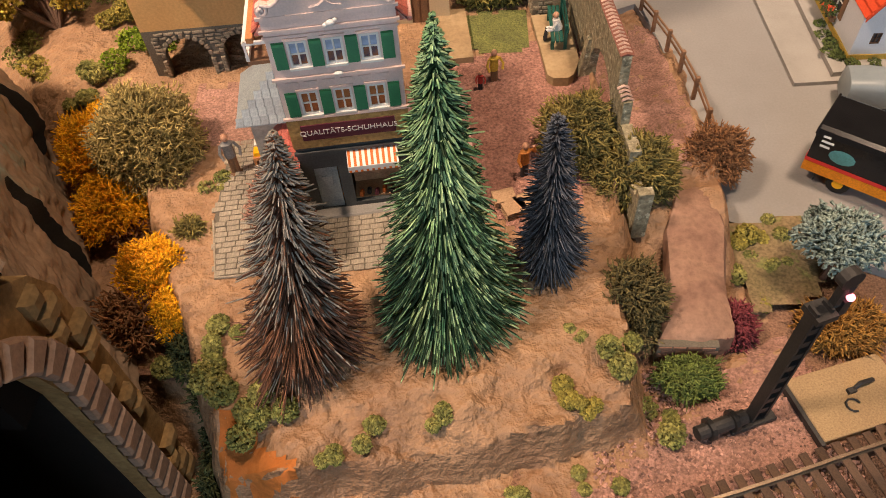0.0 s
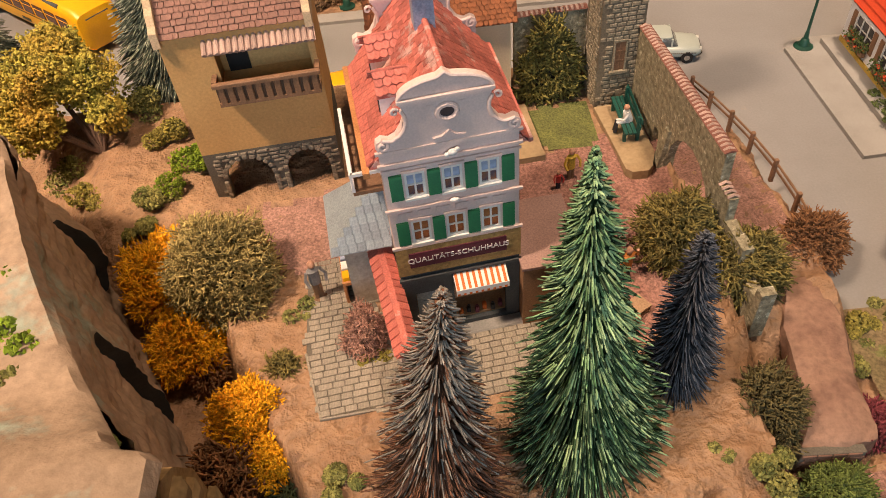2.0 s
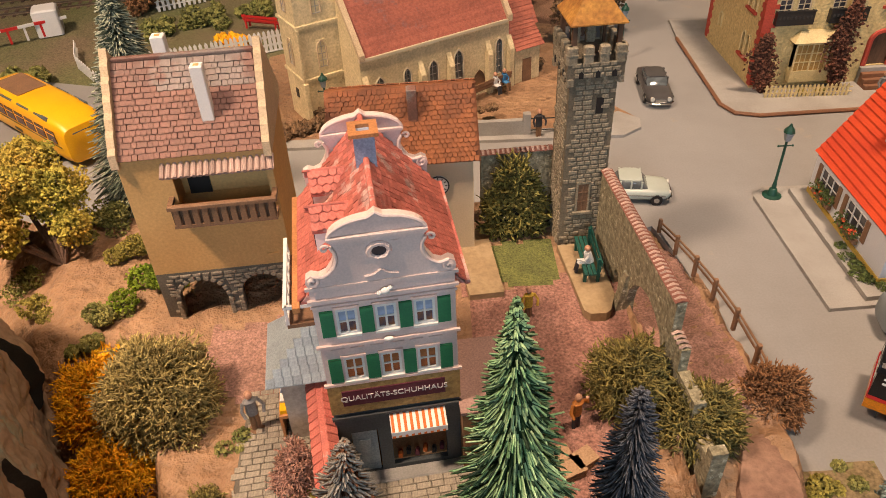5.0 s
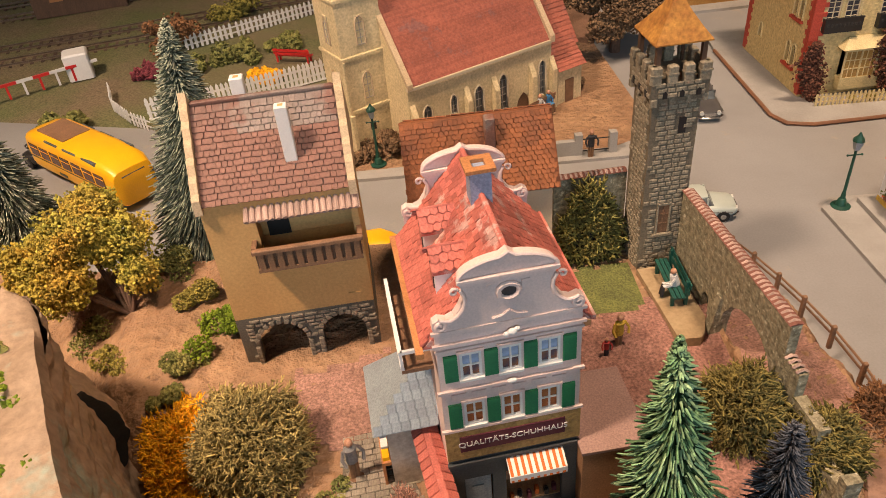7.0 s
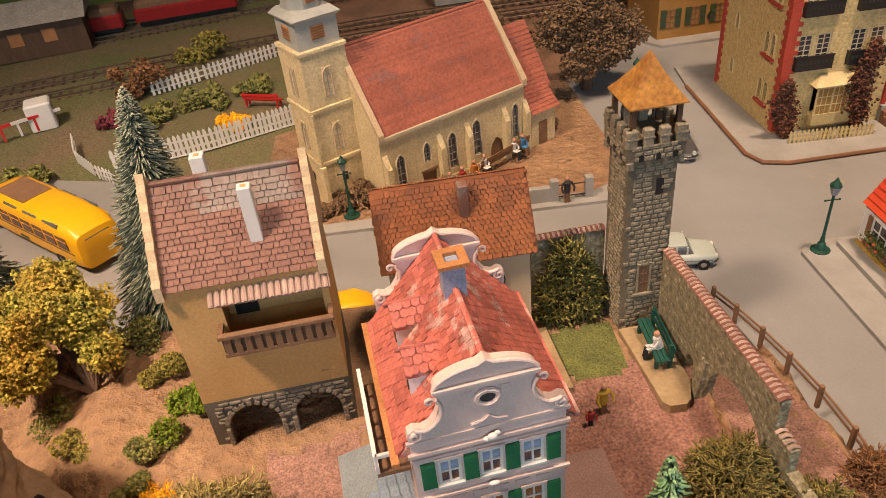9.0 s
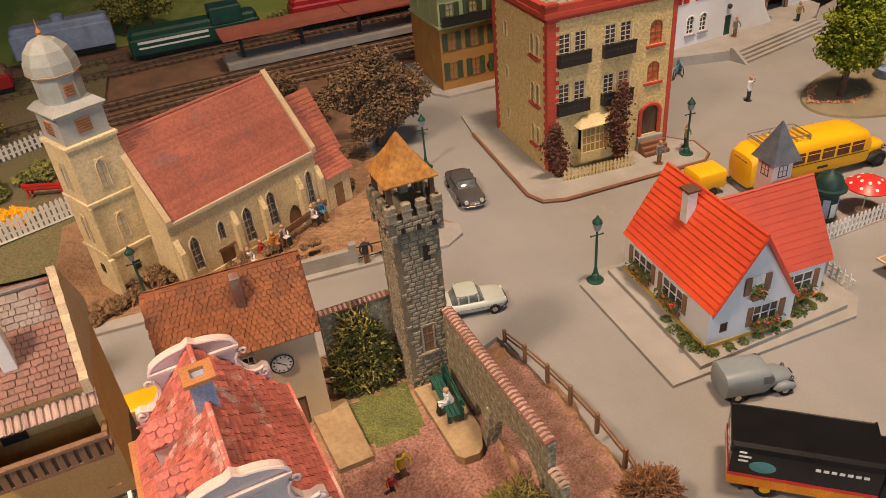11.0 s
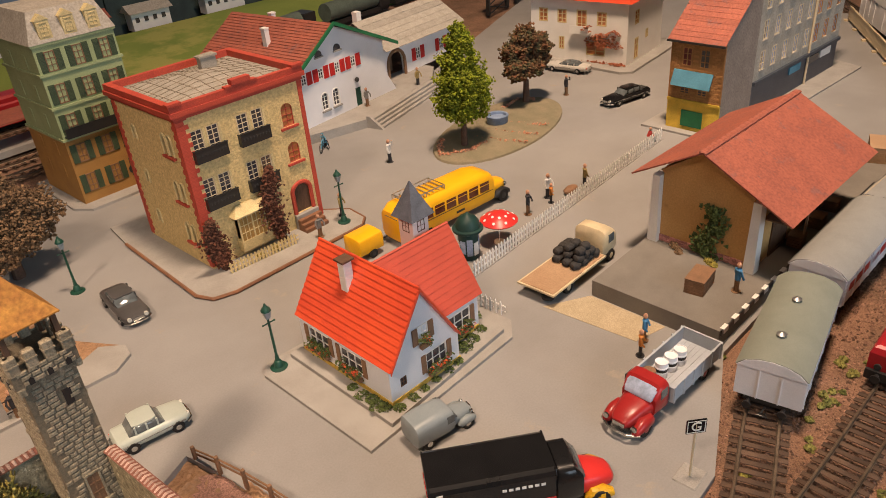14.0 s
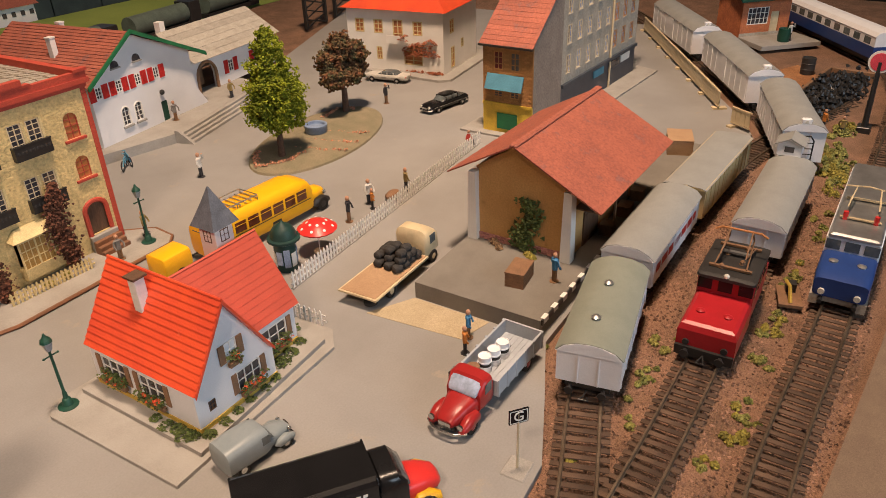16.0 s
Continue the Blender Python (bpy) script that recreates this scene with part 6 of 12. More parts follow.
    for k in range(22):
        part("ridge_tile", me, None, rf, m=place(-0.85 + k * 0.65, 0, 0))
    g = Form()
    for _ in range(420):
        v = random.uniform(0.1, 3.9)
        c = 3.0 + 0.35 * math.sin(v * 1.7)
        y = random.gauss(c, 0.42)
        x = -random.uniform(0.02, 0.4)
        s = random.uniform(0.12, 0.24)
        a = random.uniform(0, 6)
        g.add([(x, y + s * math.cos(a), v + s * math.sin(a)), (x - 0.12, y + s * math.cos(a + 2), v + s * math.sin(a + 2)), (x - 0.05, y + s * math.cos(a + 4.2), v + s * math.sin(a + 4.2)), (x - 0.16, y, v)], [(0, 1, 2), (0, 1, 3), (1, 2, 3), (2, 0, 3)])
    tagged(single("ivy", g, M_LEAF, "dark green ivy climbing the ochre shed gable", "ivy", place(42.06, 24.76, 1.2)), kind="stuff")


def brick_house():
    h = thing("brick_town_house", "narrow orange brick house with yellow shop floor and red roof", "house", 64.0, 43.8, 0.0, -90)
    W, D, E = 5.4, 9.0, 9.0
    f = Form()
    wall(f, W, E - 3.2, [(1.2, 3.3, 1.0, 1.8), (3.0, 3.3, 1.0, 1.8), (1.2, 0.6, 1.0, 0.8), (3.0, 0.6, 1.0, 0.8)], 0.2, place(0, 0, 3.2))
    f.box(0, 0.2, 3.2, 0.2, D, E), f.box(0.2, D - 0.2, 0, W - 0.2, D, E)
    part("wall", f, M_BRICK, h)
    me = Form().box(0.02, -0.04, 0.02, 0.53, 0.0, 0.2).mesh("brick", M_BRICK)
    for j in range(26):
        for i in range(10):
            u, v = i * 0.54 + (j % 2) * 0.27 - 0.1, 3.25 + j * 0.22
            if 0 <= u < W - 0.5 and not any(a - 0.5 < u < a + 1.0 and b - 0.2 < v < b + c for a, b, c in ((1.2, 6.5, 1.8), (3.0, 6.5, 1.8), (1.2, 3.8, 0.8), (3.0, 3.8, 0.8))):
                part("brick", me, None, h, m=place(u, 0, v))
    part("side_wall", Form().box(W - 0.2, 0.2, 0, W, D, E).prism([(0, E), (D, E), (D, E + 5.2), (D - 2.5, E + 5.0)], "x", W - 0.2, W), M_BRICK2, h)
    part("shop_floor", Form().box(0, 0, 0, W, 0.2, 3.1).box(0, -0.15, 3.0, W, -0.002, 3.25), mat("yellow_shop", (0.72, 0.48, 0.06), rough=0.6), h, "yellow shop front")
    part("shop_window", Form().box(1.6, -0.1, 0.6, 3.8, -0.003, 2.2), M_GREEN, h)
    for u, v, hh in ((1.2, 6.5, 1.8), (3.0, 6.5, 1.8), (1.2, 3.8, 0.8), (3.0, 3.8, 0.8)):
        window(h, place(u, 0, v), 1.0, hh, M_BRICK, mat("red_pane", (0.16, 0.02, 0.02), rough=0.2) if u < 2 and v > 5 else M_PANE, 2, 3, 0.1)
    part("awning", Form().add([(0.5, -0.1, 6.1), (4.5, -0.1, 6.1), (4.5, -0.7, 4.7), (0.5, -0.7, 4.7), (0.5, -0.02, 6.1), (4.5, -0.02, 6.1), (4.5, -0.6, 4.65), (0.5, -0.6, 4.65)], [(0, 3, 2, 1), (4, 5, 6, 7), (0, 1, 5, 4), (2, 3, 7, 6), (1, 2, 6, 5), (3, 0, 4, 7)]), M_CLOTH, h, "worn blue awning")
    rp = math.degrees(math.atan2(5.0, 6.5))
    tagged(part("roof", courses(slope(-0.3, -0.35, E - 0.1, 0, rp), W + 0.4, 8.4, 14, 0.04), M_DULLRED, h, "faded red sloping roof"), kind="stuff")
    part("gutter", Form().box(-0.3, -0.5, E - 0.25, W + 0.1, -0.3, E - 0.05), M_IRON, h)
    g = thing("grey_town_house", "tall grey rendered town house with dark shop fronts", "house", 70.6, 38.4, 0.0, -2)
    L, D, H = 20.0, 5.4, 15.5
    holes = [(1.0 + 2.4 * k, v, 0.95, 1.9) for k in range(8) for v in (4.6, 7.6, 10.6, 13.2)]
    f = Form()
    wall(f, L, H - 3.6, [(u, v - 3.6, w, hh) for u, v, w, hh in holes], 0.2, place(0, 0, 3.6))
    f.box(0, 0.2, 0, 0.2, D, H), f.box(L - 0.2, 0.2, 0, L, D, H), f.box(0.2, D - 0.2, 0, L - 0.2, D, H)
    part("wall", f, M_GREY, g)
    for u, v, w, hh in holes:
        window(g, place(u, 0, v), w, hh, M_BEIGE if u < 12 else M_BRICK, M_PANE_BLUE, 2, 3, 0.1, M_GREY)
    part("drain_pipe", Form().cyl((12.2, -0.15, 0), (12.2, -0.15, H), 0.12, n=6), M_BEIGE, g)
    s = part("shop_front", Form().box(0, 0, 0, L, 0.2, 3.4).box(0, -0.3, 3.3, L, -0.002, 3.65), mat("dark_shop", (0.05, 0.06, 0.08), rough=0.4), g, "dark blue shop fronts")
    for u, c in ((8, M_CLOTH), (12.5, M_PANE), (15.5, M_WHITE)):
        part("shop_sign", Form().box(u, -0.14, 2.3, u + 2.6, -0.003, 3.1), c, s)
    part("roof", Form().box(-0.2, -0.3, H, L + 0.2, D, H + 0.4), M_DULLRED, g)
    single("town_pavement", Form().prism([(63, 38.2), (70, 36.0), (92, 35.0), (96, 46), (63, 46)], "z", 0.0, 0.2), M_PAVE, "grey pavement along the town houses", "pavement", kind="structure")


def rose_house():
    p = thing("rose_house_plot", "grey pavement plot round the white villa", "pavement", kind="structure")
    part("slab", Form().prism([(76.2, 74), (75.9, 57), (77, 55.8), (91, 57.6), (93, 74)], "z", 0, 0.3), M_PAVE, p)
    h = thing("villa", "white villa with ochre window frames, red creeper and red roof", "house", 78.3, 57.6, 0.3, 8)
    W, D, H = 10.5, 13.5, 7.6
    S = place(0, D, 0, -90)
    holes = [(1.2, 4.6, 1.3, 1.7), (3.9, 4.6, 1.3, 1.7), (6.6, 3.8, 1.4, 2.6), (9.4, 4.6, 1.3, 1.7), (1.2, 1.3, 1.3, 1.6), (4.1, 1.3, 0.8, 1.6), (8.0, 0.9, 2.6, 1.7)]
    f = Form()
    wall(f, D - 0.2, H, holes, 0.25, S)
    front = [(2.0, 4.6, 1.2, 1.7), (2.2, 0.3, 1.1, 2.6), (5.4, 2.2, 0.8, 1.1)]
    wall(f, W, H, front, 0.25)
    f.box(W - 0.25, 0.25, 0, W, D, H), f.box(0.25, D - 0.25, 0, W - 0.25, D, H)
    part("wall", f, M_WHITE, h)
    for m, hs in ((S, holes), (place(0, 0, 0), front)):
        for u, v, w, hh in hs:
            window(h, m @ place(u, 0, v), w, hh, M_YTRIM, M_PANE_WARM, 2, 3, 0.14)
    part("balcony", Form().box(6.0, -0.8, 3.6, 8.6, -0.003, 3.75).box(6.0, -0.8, 3.75, 8.6, -0.72, 4.6), M_WHITE, h, m=S)
    part("roof", Form().loft([[(-0.6, -0.6, H), (W + 0.6, -0.6, H), (W + 0.6, D + 0.6, H), (-0.6, D + 0.6, H)], [(W / 2, 4.5, H + 3.2), (W / 2 + 0.2, 4.5, H + 3.2), (W / 2 + 0.2, D - 4.5, H + 3.2), (W / 2, D - 4.5, H + 3.2)]]), M_BRIGHT, h, "red hipped roof")
    g, v2 = Form(), Form()
    for k in range(60):
        tuft(g, 78.0 + random.uniform(-0.3, 0.2), 57.8 + random.uniform(0, 13.3), 0.3, 0.35, 7, 0.16)
    for k in range(90):
        u = random.uniform(0.2, 5.2)
        tuft(v2, 78.1 - 0.14 * u, 57.8 + u, 2.2 + 2.6 * random.random() * (1 - u / 9), 0.3, 5, 0.16)
    for u in (5.2, 9.9, 12.5):
        for k in range(8):
            tuft(v2, 78.0 - 0.14 * (13.4 - u), 57.6 + u + random.uniform(-0.8, 0.8), 4.0 + random.uniform(0.2, 0.9), 0.25, 5, 0.15)
    M_AUTUMN = mat("autumn_creeper", (0.34, 0.12, 0.05), (0.24, 0.07, 0.04), scale=4, island=0.4, rough=0.9)
    tagged(single("creeper", v2, M_AUTUMN, "rust-red creeper and window plants on the villa", "creeper"), kind="stuff")
    tagged(single("villa_border", g, M_AUTUMN, "rust-brown planted border along the villa", "plants"), kind="stuff")


red_roof_house(), yellow_house(), green_house(), town_hall(), goods_shed(), brick_house(), rose_house()
picket_fence("street_fence", "long white picket fence dividing the square", [(31.4, 40.0), (61.0, 42.4)], 0.0, 1.35, 0.36, M_WHITE, 0.16, M_PAVE)
picket_fence("cottage_fence", "short white picket fence behind the cottage", [(28.8, 37.6), (28.9, 34.9)], 0.25, 1.1, 0.42, M_WHITE, 0.16)
# ---- plants ----
def strands(name, P, D, L, W, material, bend=None, seg=2):
    """Many thin tapered strands as one mesh: base points, directions, lengths, widths (arrays, cm)."""
    n = len(P)
    D = D / np.linalg.norm(D, axis=1)[:, None]
    ref = np.where(np.abs(D[:, 2:3]) > 0.9, np.array([[1.0, 0, 0]]), np.array([[0, 0, 1.0]]))
    S = np.cross(D, ref)
    S /= np.linalg.norm(S, axis=1)[:, None]
    T = np.cross(D, S)
    bend = np.zeros((n, 3)) if bend is None else bend
    rings = []
    for k in range(seg):
        t = 0.93 * k / max(1, seg - 1)
        c = P + D * (L * t)[:, None] + bend * (t * t) * L[:, None]
        w = W * (1 - 0.35 * t)
        for a in (0, 2.094, 4.189):
            rings.append(c + (S * math.cos(a) + T * math.sin(a)) * w[:, None])
    tip = P + D * L[:, None] + bend * L[:, None]
    V = np.stack(rings + [tip], 1).reshape(-1, 3) * SC
    k = 3 * seg + 1
    faces = []
    for j in range(seg - 1):
        for a in range(3):
            b = (a + 1) % 3
            faces.append((j * 3 + a, j * 3 + b, (j + 1) * 3 + b, (j + 1) * 3 + a))
    j = (seg - 1) * 3
    tris = [(j, j + 1, 3 * seg, 3 * seg), (j + 1, j + 2, 3 * seg, 3 * seg), (j + 2, j, 3 * seg, 3 * seg)]
    me = bpy.data.meshes.new(name)
    base = (np.arange(n) * k)[:, None]
    quads = np.array(faces).reshape(-1, 4) if faces else np.zeros((0, 4), int)
    tri = np.array([t[:3] for t in tris])
    loops = np.concatenate([(base + quads.reshape(1, -1)).reshape(n, -1), (base + tri.reshape(1, -1)).reshape(n, -1)], 1).reshape(-1)
    sizes = np.tile(np.array([4] * len(quads) + [3] * 3), n)
    starts = np.concatenate([[0], np.cumsum(sizes)[:-1]])
    me.vertices.add(len(V)), me.loops.add(len(loops)), me.polygons.add(len(sizes))
    me.vertices.foreach_set("co", V.reshape(-1).astype(np.float32))
    me.loops.foreach_set("vertex_index", loops.astype(np.int32))
    me.polygons.foreach_set("loop_start", starts.astype(np.int32))
    me.update(calc_edges=True)
    me.validate()
    me.materials.append(material)
    return me


def clumps(name, C, R, material, rng):
    """Crumbs of foam foliage: a small crooked octahedron at each centre."""
    n = len(C)
    d = np.array([[1, 0, 0], [-1, 0, 0], [0, 1, 0], [0, -1, 0], [0, 0, 1], [0, 0, -1]], float)
    V = (C[:, None] + d[None] * (R[:, None, None] * rng.uniform(0.6, 1.3, (n, 6, 1))) + rng.normal(0, 0.18, (n, 6, 3)) * R[:, None, None])
    tri = np.array([[0, 2, 4], [2, 1, 4], [1, 3, 4], [3, 0, 4], [2, 0, 5], [1, 2, 5], [3, 1, 5], [0, 3, 5]])
    F = ((np.arange(n) * 6)[:, None, None] + tri[None]).reshape(-1, 3)
    me = bpy.data.meshes.new(name)
    me.from_pydata((V.reshape(-1, 3) * SC).tolist(), [], F.tolist())
    me.materials.append(material)
    return me


# Green needles darkened for inner shade; their pale tips also paint highlights.
M_NEEDLE_G = mat("green_needles", (0.03, 0.07, 0.026), (0.02, 0.048, 0.02), scale=1.0, island=0.5, rough=0.55, bump=0)
M_TIP_G = mat("bright_tips_and_highlights", (0.40, 0.54, 0.28), (0.14, 0.29, 0.12), scale=1.0, island=0.4, rough=0.5, bump=0)
M_NEEDLE_B = mat("brown_needles", (0.20, 0.085, 0.042), (0.08, 0.045, 0.032), scale=0.5, island=0.5, rough=0.6, bump=0)
M_TIP_B = mat("grey_needle_tips", (0.32, 0.28, 0.23), (0.17, 0.165, 0.145), scale=0.6, island=0.4, rough=0.6, bump=0)
M_NEEDLE_D = mat("dark_blue_needles", (0.04, 0.042, 0.05), (0.026, 0.028, 0.034), scale=0.6, island=0.5, rough=0.6, bump=0)
M_TIP_D = mat("blue_grey_tips", (0.14, 0.145, 0.16), (0.08, 0.085, 0.10), scale=0.6, island=0.4, rough=0.6, bump=0)
M_NEEDLE_F = mat("fir_needles", (0.10, 0.115, 0.07), (0.07, 0.085, 0.055), scale=1.0, island=0.5, rough=0.7, bump=0)
M_TIP_F = mat("frosted_tips", (0.42, 0.42, 0.30), (0.28, 0.30, 0.2), scale=1.0, island=0.4, rough=0.7, bump=0)
M_FROST = mat("frost_blue_tips", (0.27, 0.34, 0.30), (0.17, 0.23, 0.21), scale=1.0, island=0.4, rough=0.7, bump=0)
M_BARK = mat("bark", (0.13, 0.075, 0.05), (0.09, 0.055, 0.04), scale=2, rough=0.9, bump=0.8, fine=5, depth=0.06)


def conifer(name, label, x, y, z, R, H, needle, tip, n, seed, power=0.85, droop=-0.45, width=0.035, clear=0.03, lean=(0, 0), even=True):
    rng = np.random.default_rng(seed)
    h = thing(name, label, "tree", x, y, z)
    part("trunk", Form().cyl((0, 0, -0.3), (lean[0], lean[1], H * 0.97), 0.17, 0.05, 8), M_BARK, h)
    t = clear + (1 - clear) * rng.random(n) ** 1.25
    t = np.round(t * H / 0.32) * 0.32 / H * 0.55 + t * 0.45
    a = rng.uniform(0, 6.283, n)
    t = np.clip(t, 0, 0.999)
    r = R * (1 - t) ** power * rng.uniform(0.55, 1.06, n) * (1 + 0.09 * np.sin(a * 3 + t * 9)) + 0.10
    P = np.c_[lean[0] * t, lean[1] * t, t * H + 0.35 * r]
    a2 = a + rng.normal(0, 0.16, n)
    D = np.c_[np.cos(a2), np.sin(a2), rng.normal(0.02, 0.24, n) + 0.9 * t ** 3]
    bend = np.c_[np.zeros(n), np.zeros(n), droop * rng.uniform(0.6, 1.3, n)]
    L = r * 0.96
    part("foliage", strands("foliage", P, D, L, np.full(n, width) * rng.uniform(0.7, 1.2, n), needle, bend, 3), None, h)
    k = rng.random(n) < (0.7 if even else np.clip(0.1 + 1.9 * (t - 0.22), 0.08, 0.8))
    m = int(k.sum())
    Dn = D[k] / np.linalg.norm(D[k], axis=1)[:, None]
    # Pale strands laid on top: tip colour plus painted highlights along the needles.
    s0 = 0.6
    Q = P[k] + Dn * (L[k] * s0)[:, None] + bend[k] * (s0 * s0) * L[k][:, None] + np.array([[0, 0, 0.035]])
    D2 = Dn + 2 * s0 * bend[k]
    part("tip_growth", strands("tip_growth", Q, D2, L[k] * 0.46, np.full(m, width * 0.8), tip, bend[k] * 0.6, 2), None, h)
    return h


def lichen(name, label, x, y, z, rx, ry, rz, material, n, seed, width=0.04, length=0.55, category="bush", curl=0.8, core=None, open_=0.55):
    """A lichen bush: forked, curling twigs that grow outwards from a lumpy heart."""
    rng = np.random.default_rng(seed)
    h = thing(name, label, category, x, y, z)
    u = rng.normal(0, 1, (n, 3))
    u /= np.linalg.norm(u, axis=1)[:, None]
    u[:, 2] = np.abs(u[:, 2]) * 1.1 - 0.25
    lump = 1 + 0.16 * np.sin(u[:, 0] * 5 + seed) * np.cos(u[:, 1] * 4 + seed * 2) + 0.1 * np.sin(u[:, 2] * 7 + seed)
    rad = rng.uniform(max(open_, 0.3), 0.95, n) * lump
    P = u * rad[:, None] * np.array([rx, ry, rz]) + np.array([0, 0, rz * 0.28])
    D = u + rng.normal(0, 0.5 + 0.25 * curl, (n, 3)) + np.array([0, 0, 0.15])
    D /= np.linalg.norm(D, axis=1)[:, None]
    L = length * 0.34 * rng.uniform(0.6, 1.2, n)
    bend = rng.normal(0, 0.45, (n, 3))
    # each twig ends in a fork of two curling arms
    P0, D0, L0, B0 = P, D, L, bend
    side = np.cross(D0, rng.normal(0, 1, (n, 3)))
    side /= np.linalg.norm(side, axis=1)[:, None] + 1e-6
    for s, q in ((0.92, 1.0), (0.8, -1.0)):
        P = np.r_[P, P0 + D0 * (L0 * s)[:, None] + B0 * (s * s) * L0[:, None]]
        D = np.r_[D, D0 * 0.45 + side * q + rng.normal(0, 0.3, (n, 3))]
        L = np.r_[L, L0 * rng.uniform(0.55, 1.0, n)]
        bend = np.r_[bend, D0 * rng.uniform(0.2, 1.0, (n, 1)) - side * q * 0.45 + rng.normal(0, 0.35, (n, 3))]
    n *= 3
    me = strands("foliage", P, D, L, np.full(n, width * 1.15) * rng.uniform(0.75, 1.25, n), material, bend, 3)
    part("foliage", me, None, h)
    f = Form()
    for k in range(9):
        a = k * 0.7
        e = (0.75 * rx * math.cos(a), 0.75 * ry * math.sin(a), rz * (0.25 + 0.5 * ((k * 7) % 5) / 5))
        f.tube([(0, 0, -0.2), (e[0] * 0.4, e[1] * 0.4, e[2] * 0.6), e], 0.09, 5, r1=0.03)
    part("stem", f, material, h)
    # Inner ball, mostly near-black: it paints the shade between the twigs.
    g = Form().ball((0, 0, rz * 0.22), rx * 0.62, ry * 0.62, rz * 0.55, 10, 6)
    part("heart", g, core or (material if material is M_GOLD_L else M_HEART_SHADE), h)
    return h


# Near-black brown that stands in for shade deep inside a bush.
M_HEART_SHADE = mat("bush_heart_shade", (0.045, 0.035, 0.02), (0.03, 0.025, 0.015), scale=3, rough=1, bump=0.9, fine=5, depth=0.1)
M_OLIVE = mat("olive_lichen", (0.42, 0.33, 0.12), (0.27, 0.21, 0.07), scale=1.0, island=0.5, rough=0.9, bump=0)
M_MOSS = mat("moss_lichen", (0.26, 0.205, 0.055), (0.13, 0.11, 0.035), scale=1.0, island=0.5, rough=0.9, bump=0)
# Darker copy of the olive lichen: the bank's shade is in its colour.
M_OLIVE_SHADE = mat("olive_lichen_shade", (0.15, 0.12, 0.045), (0.11, 0.09, 0.035), scale=1.0, island=0.5, rough=0.9, bump=0)
M_IVYD = mat("dark_ivy", (0.29, 0.24, 0.06), (0.14, 0.12, 0.03), scale=1.0, island=0.7, rough=0.9, bump=0)
M_MOSSG = mat("green_lichen", (0.16, 0.20, 0.05), (0.10, 0.14, 0.03), scale=1.0, island=0.5, rough=0.9, bump=0)
M_GULLY = mat("gully_moss", (0.09, 0.105, 0.04), (0.055, 0.065, 0.025), scale=1.0, island=0.5, rough=0.95, bump=0)
M_GOLD_L = mat("golden_lichen", (0.92, 0.50, 0.015), (0.80, 0.36, 0.01), scale=1.0, island=0.4, rough=0.85, bump=0)
M_RUST_L = mat("rust_lichen", (0.27, 0.13, 0.055), (0.22, 0.105, 0.045), scale=1.0, island=0.5, rough=0.9, bump=0)
M_PINK_L = mat("dry_pink_lichen", (0.48, 0.27, 0.20), (0.36, 0.19, 0.13), scale=1.0, island=0.4, rough=0.9, bump=0)
M_MAROON = mat("maroon_lichen", (0.23, 0.05, 0.06), (0.17, 0.035, 0.045), scale=1.0, island=0.4, rough=0.9, bump=0)
M_FOAM = mat("green_foam", (0.27, 0.25, 0.075), (0.13, 0.145, 0.04), scale=1.5, island=0.55, rough=1, bump=0)
M_FOAM_Y = mat("yellow_green_foam", (0.30, 0.25, 0.05), (0.20, 0.17, 0.04), scale=1.0, island=0.5, rough=1, bump=0)
M_FOAM_L = mat("fresh_green_foam", (0.22, 0.30, 0.02), (0.15, 0.22, 0.02), scale=1.0, island=0.5, rough=1, bump=0)
M_TREE = mat("autumn_foam", (0.36, 0.34, 0.06), (0.42, 0.26, 0.04), scale=0.35, island=0.5, rough=1, bump=0)
M_POPLAR = mat("poplar_foam", (0.24, 0.27, 0.015), (0.14, 0.17, 0.012), scale=0.7, island=0.4, rough=1, bump=0)
M_FOAM_D = mat("dark_russet_foam", (0.17, 0.065, 0.03), (0.07, 0.075, 0.035), scale=1.2, island=0.6, rough=1, bump=0)
M_DRY = mat("dry_brown_foam", (0.22, 0.135, 0.07), (0.12, 0.075, 0.042), scale=1.2, island=0.5, rough=1, bump=0)


def foam_bush(name, label, x, y, z, rx, ry, rz, material, n, seed, grain=0.11, category="bush"):
    rng = np.random.default_rng(seed)
    if z is None:
        z = hill(x, y) - 0.15
    k = max(3, int(rx * ry * 2.2) + 2)
    cen = rng.normal(0, 0.45, (k, 3)) * np.array([rx, ry, 0])
    cen[:, 2] = rng.uniform(0.1, 0.6, k) * rz
    rr = rng.uniform(0.35, 0.6, k) * min(rx, ry)
    pick = rng.integers(0, k, n)
    u = rng.normal(0, 1, (n, 3))
    u /= np.linalg.norm(u, axis=1)[:, None]
    C = cen[pick] + u * rr[pick][:, None] * rng.uniform(0.7, 1.05, n)[:, None] * np.array([1, 1, 0.8])
    C[:, 2] = np.maximum(C[:, 2], -0.1)
    return single(name, clumps(name, C, grain * rng.uniform(0.5, 1.3, n), material, rng), None, label, category, place(x, y, z))


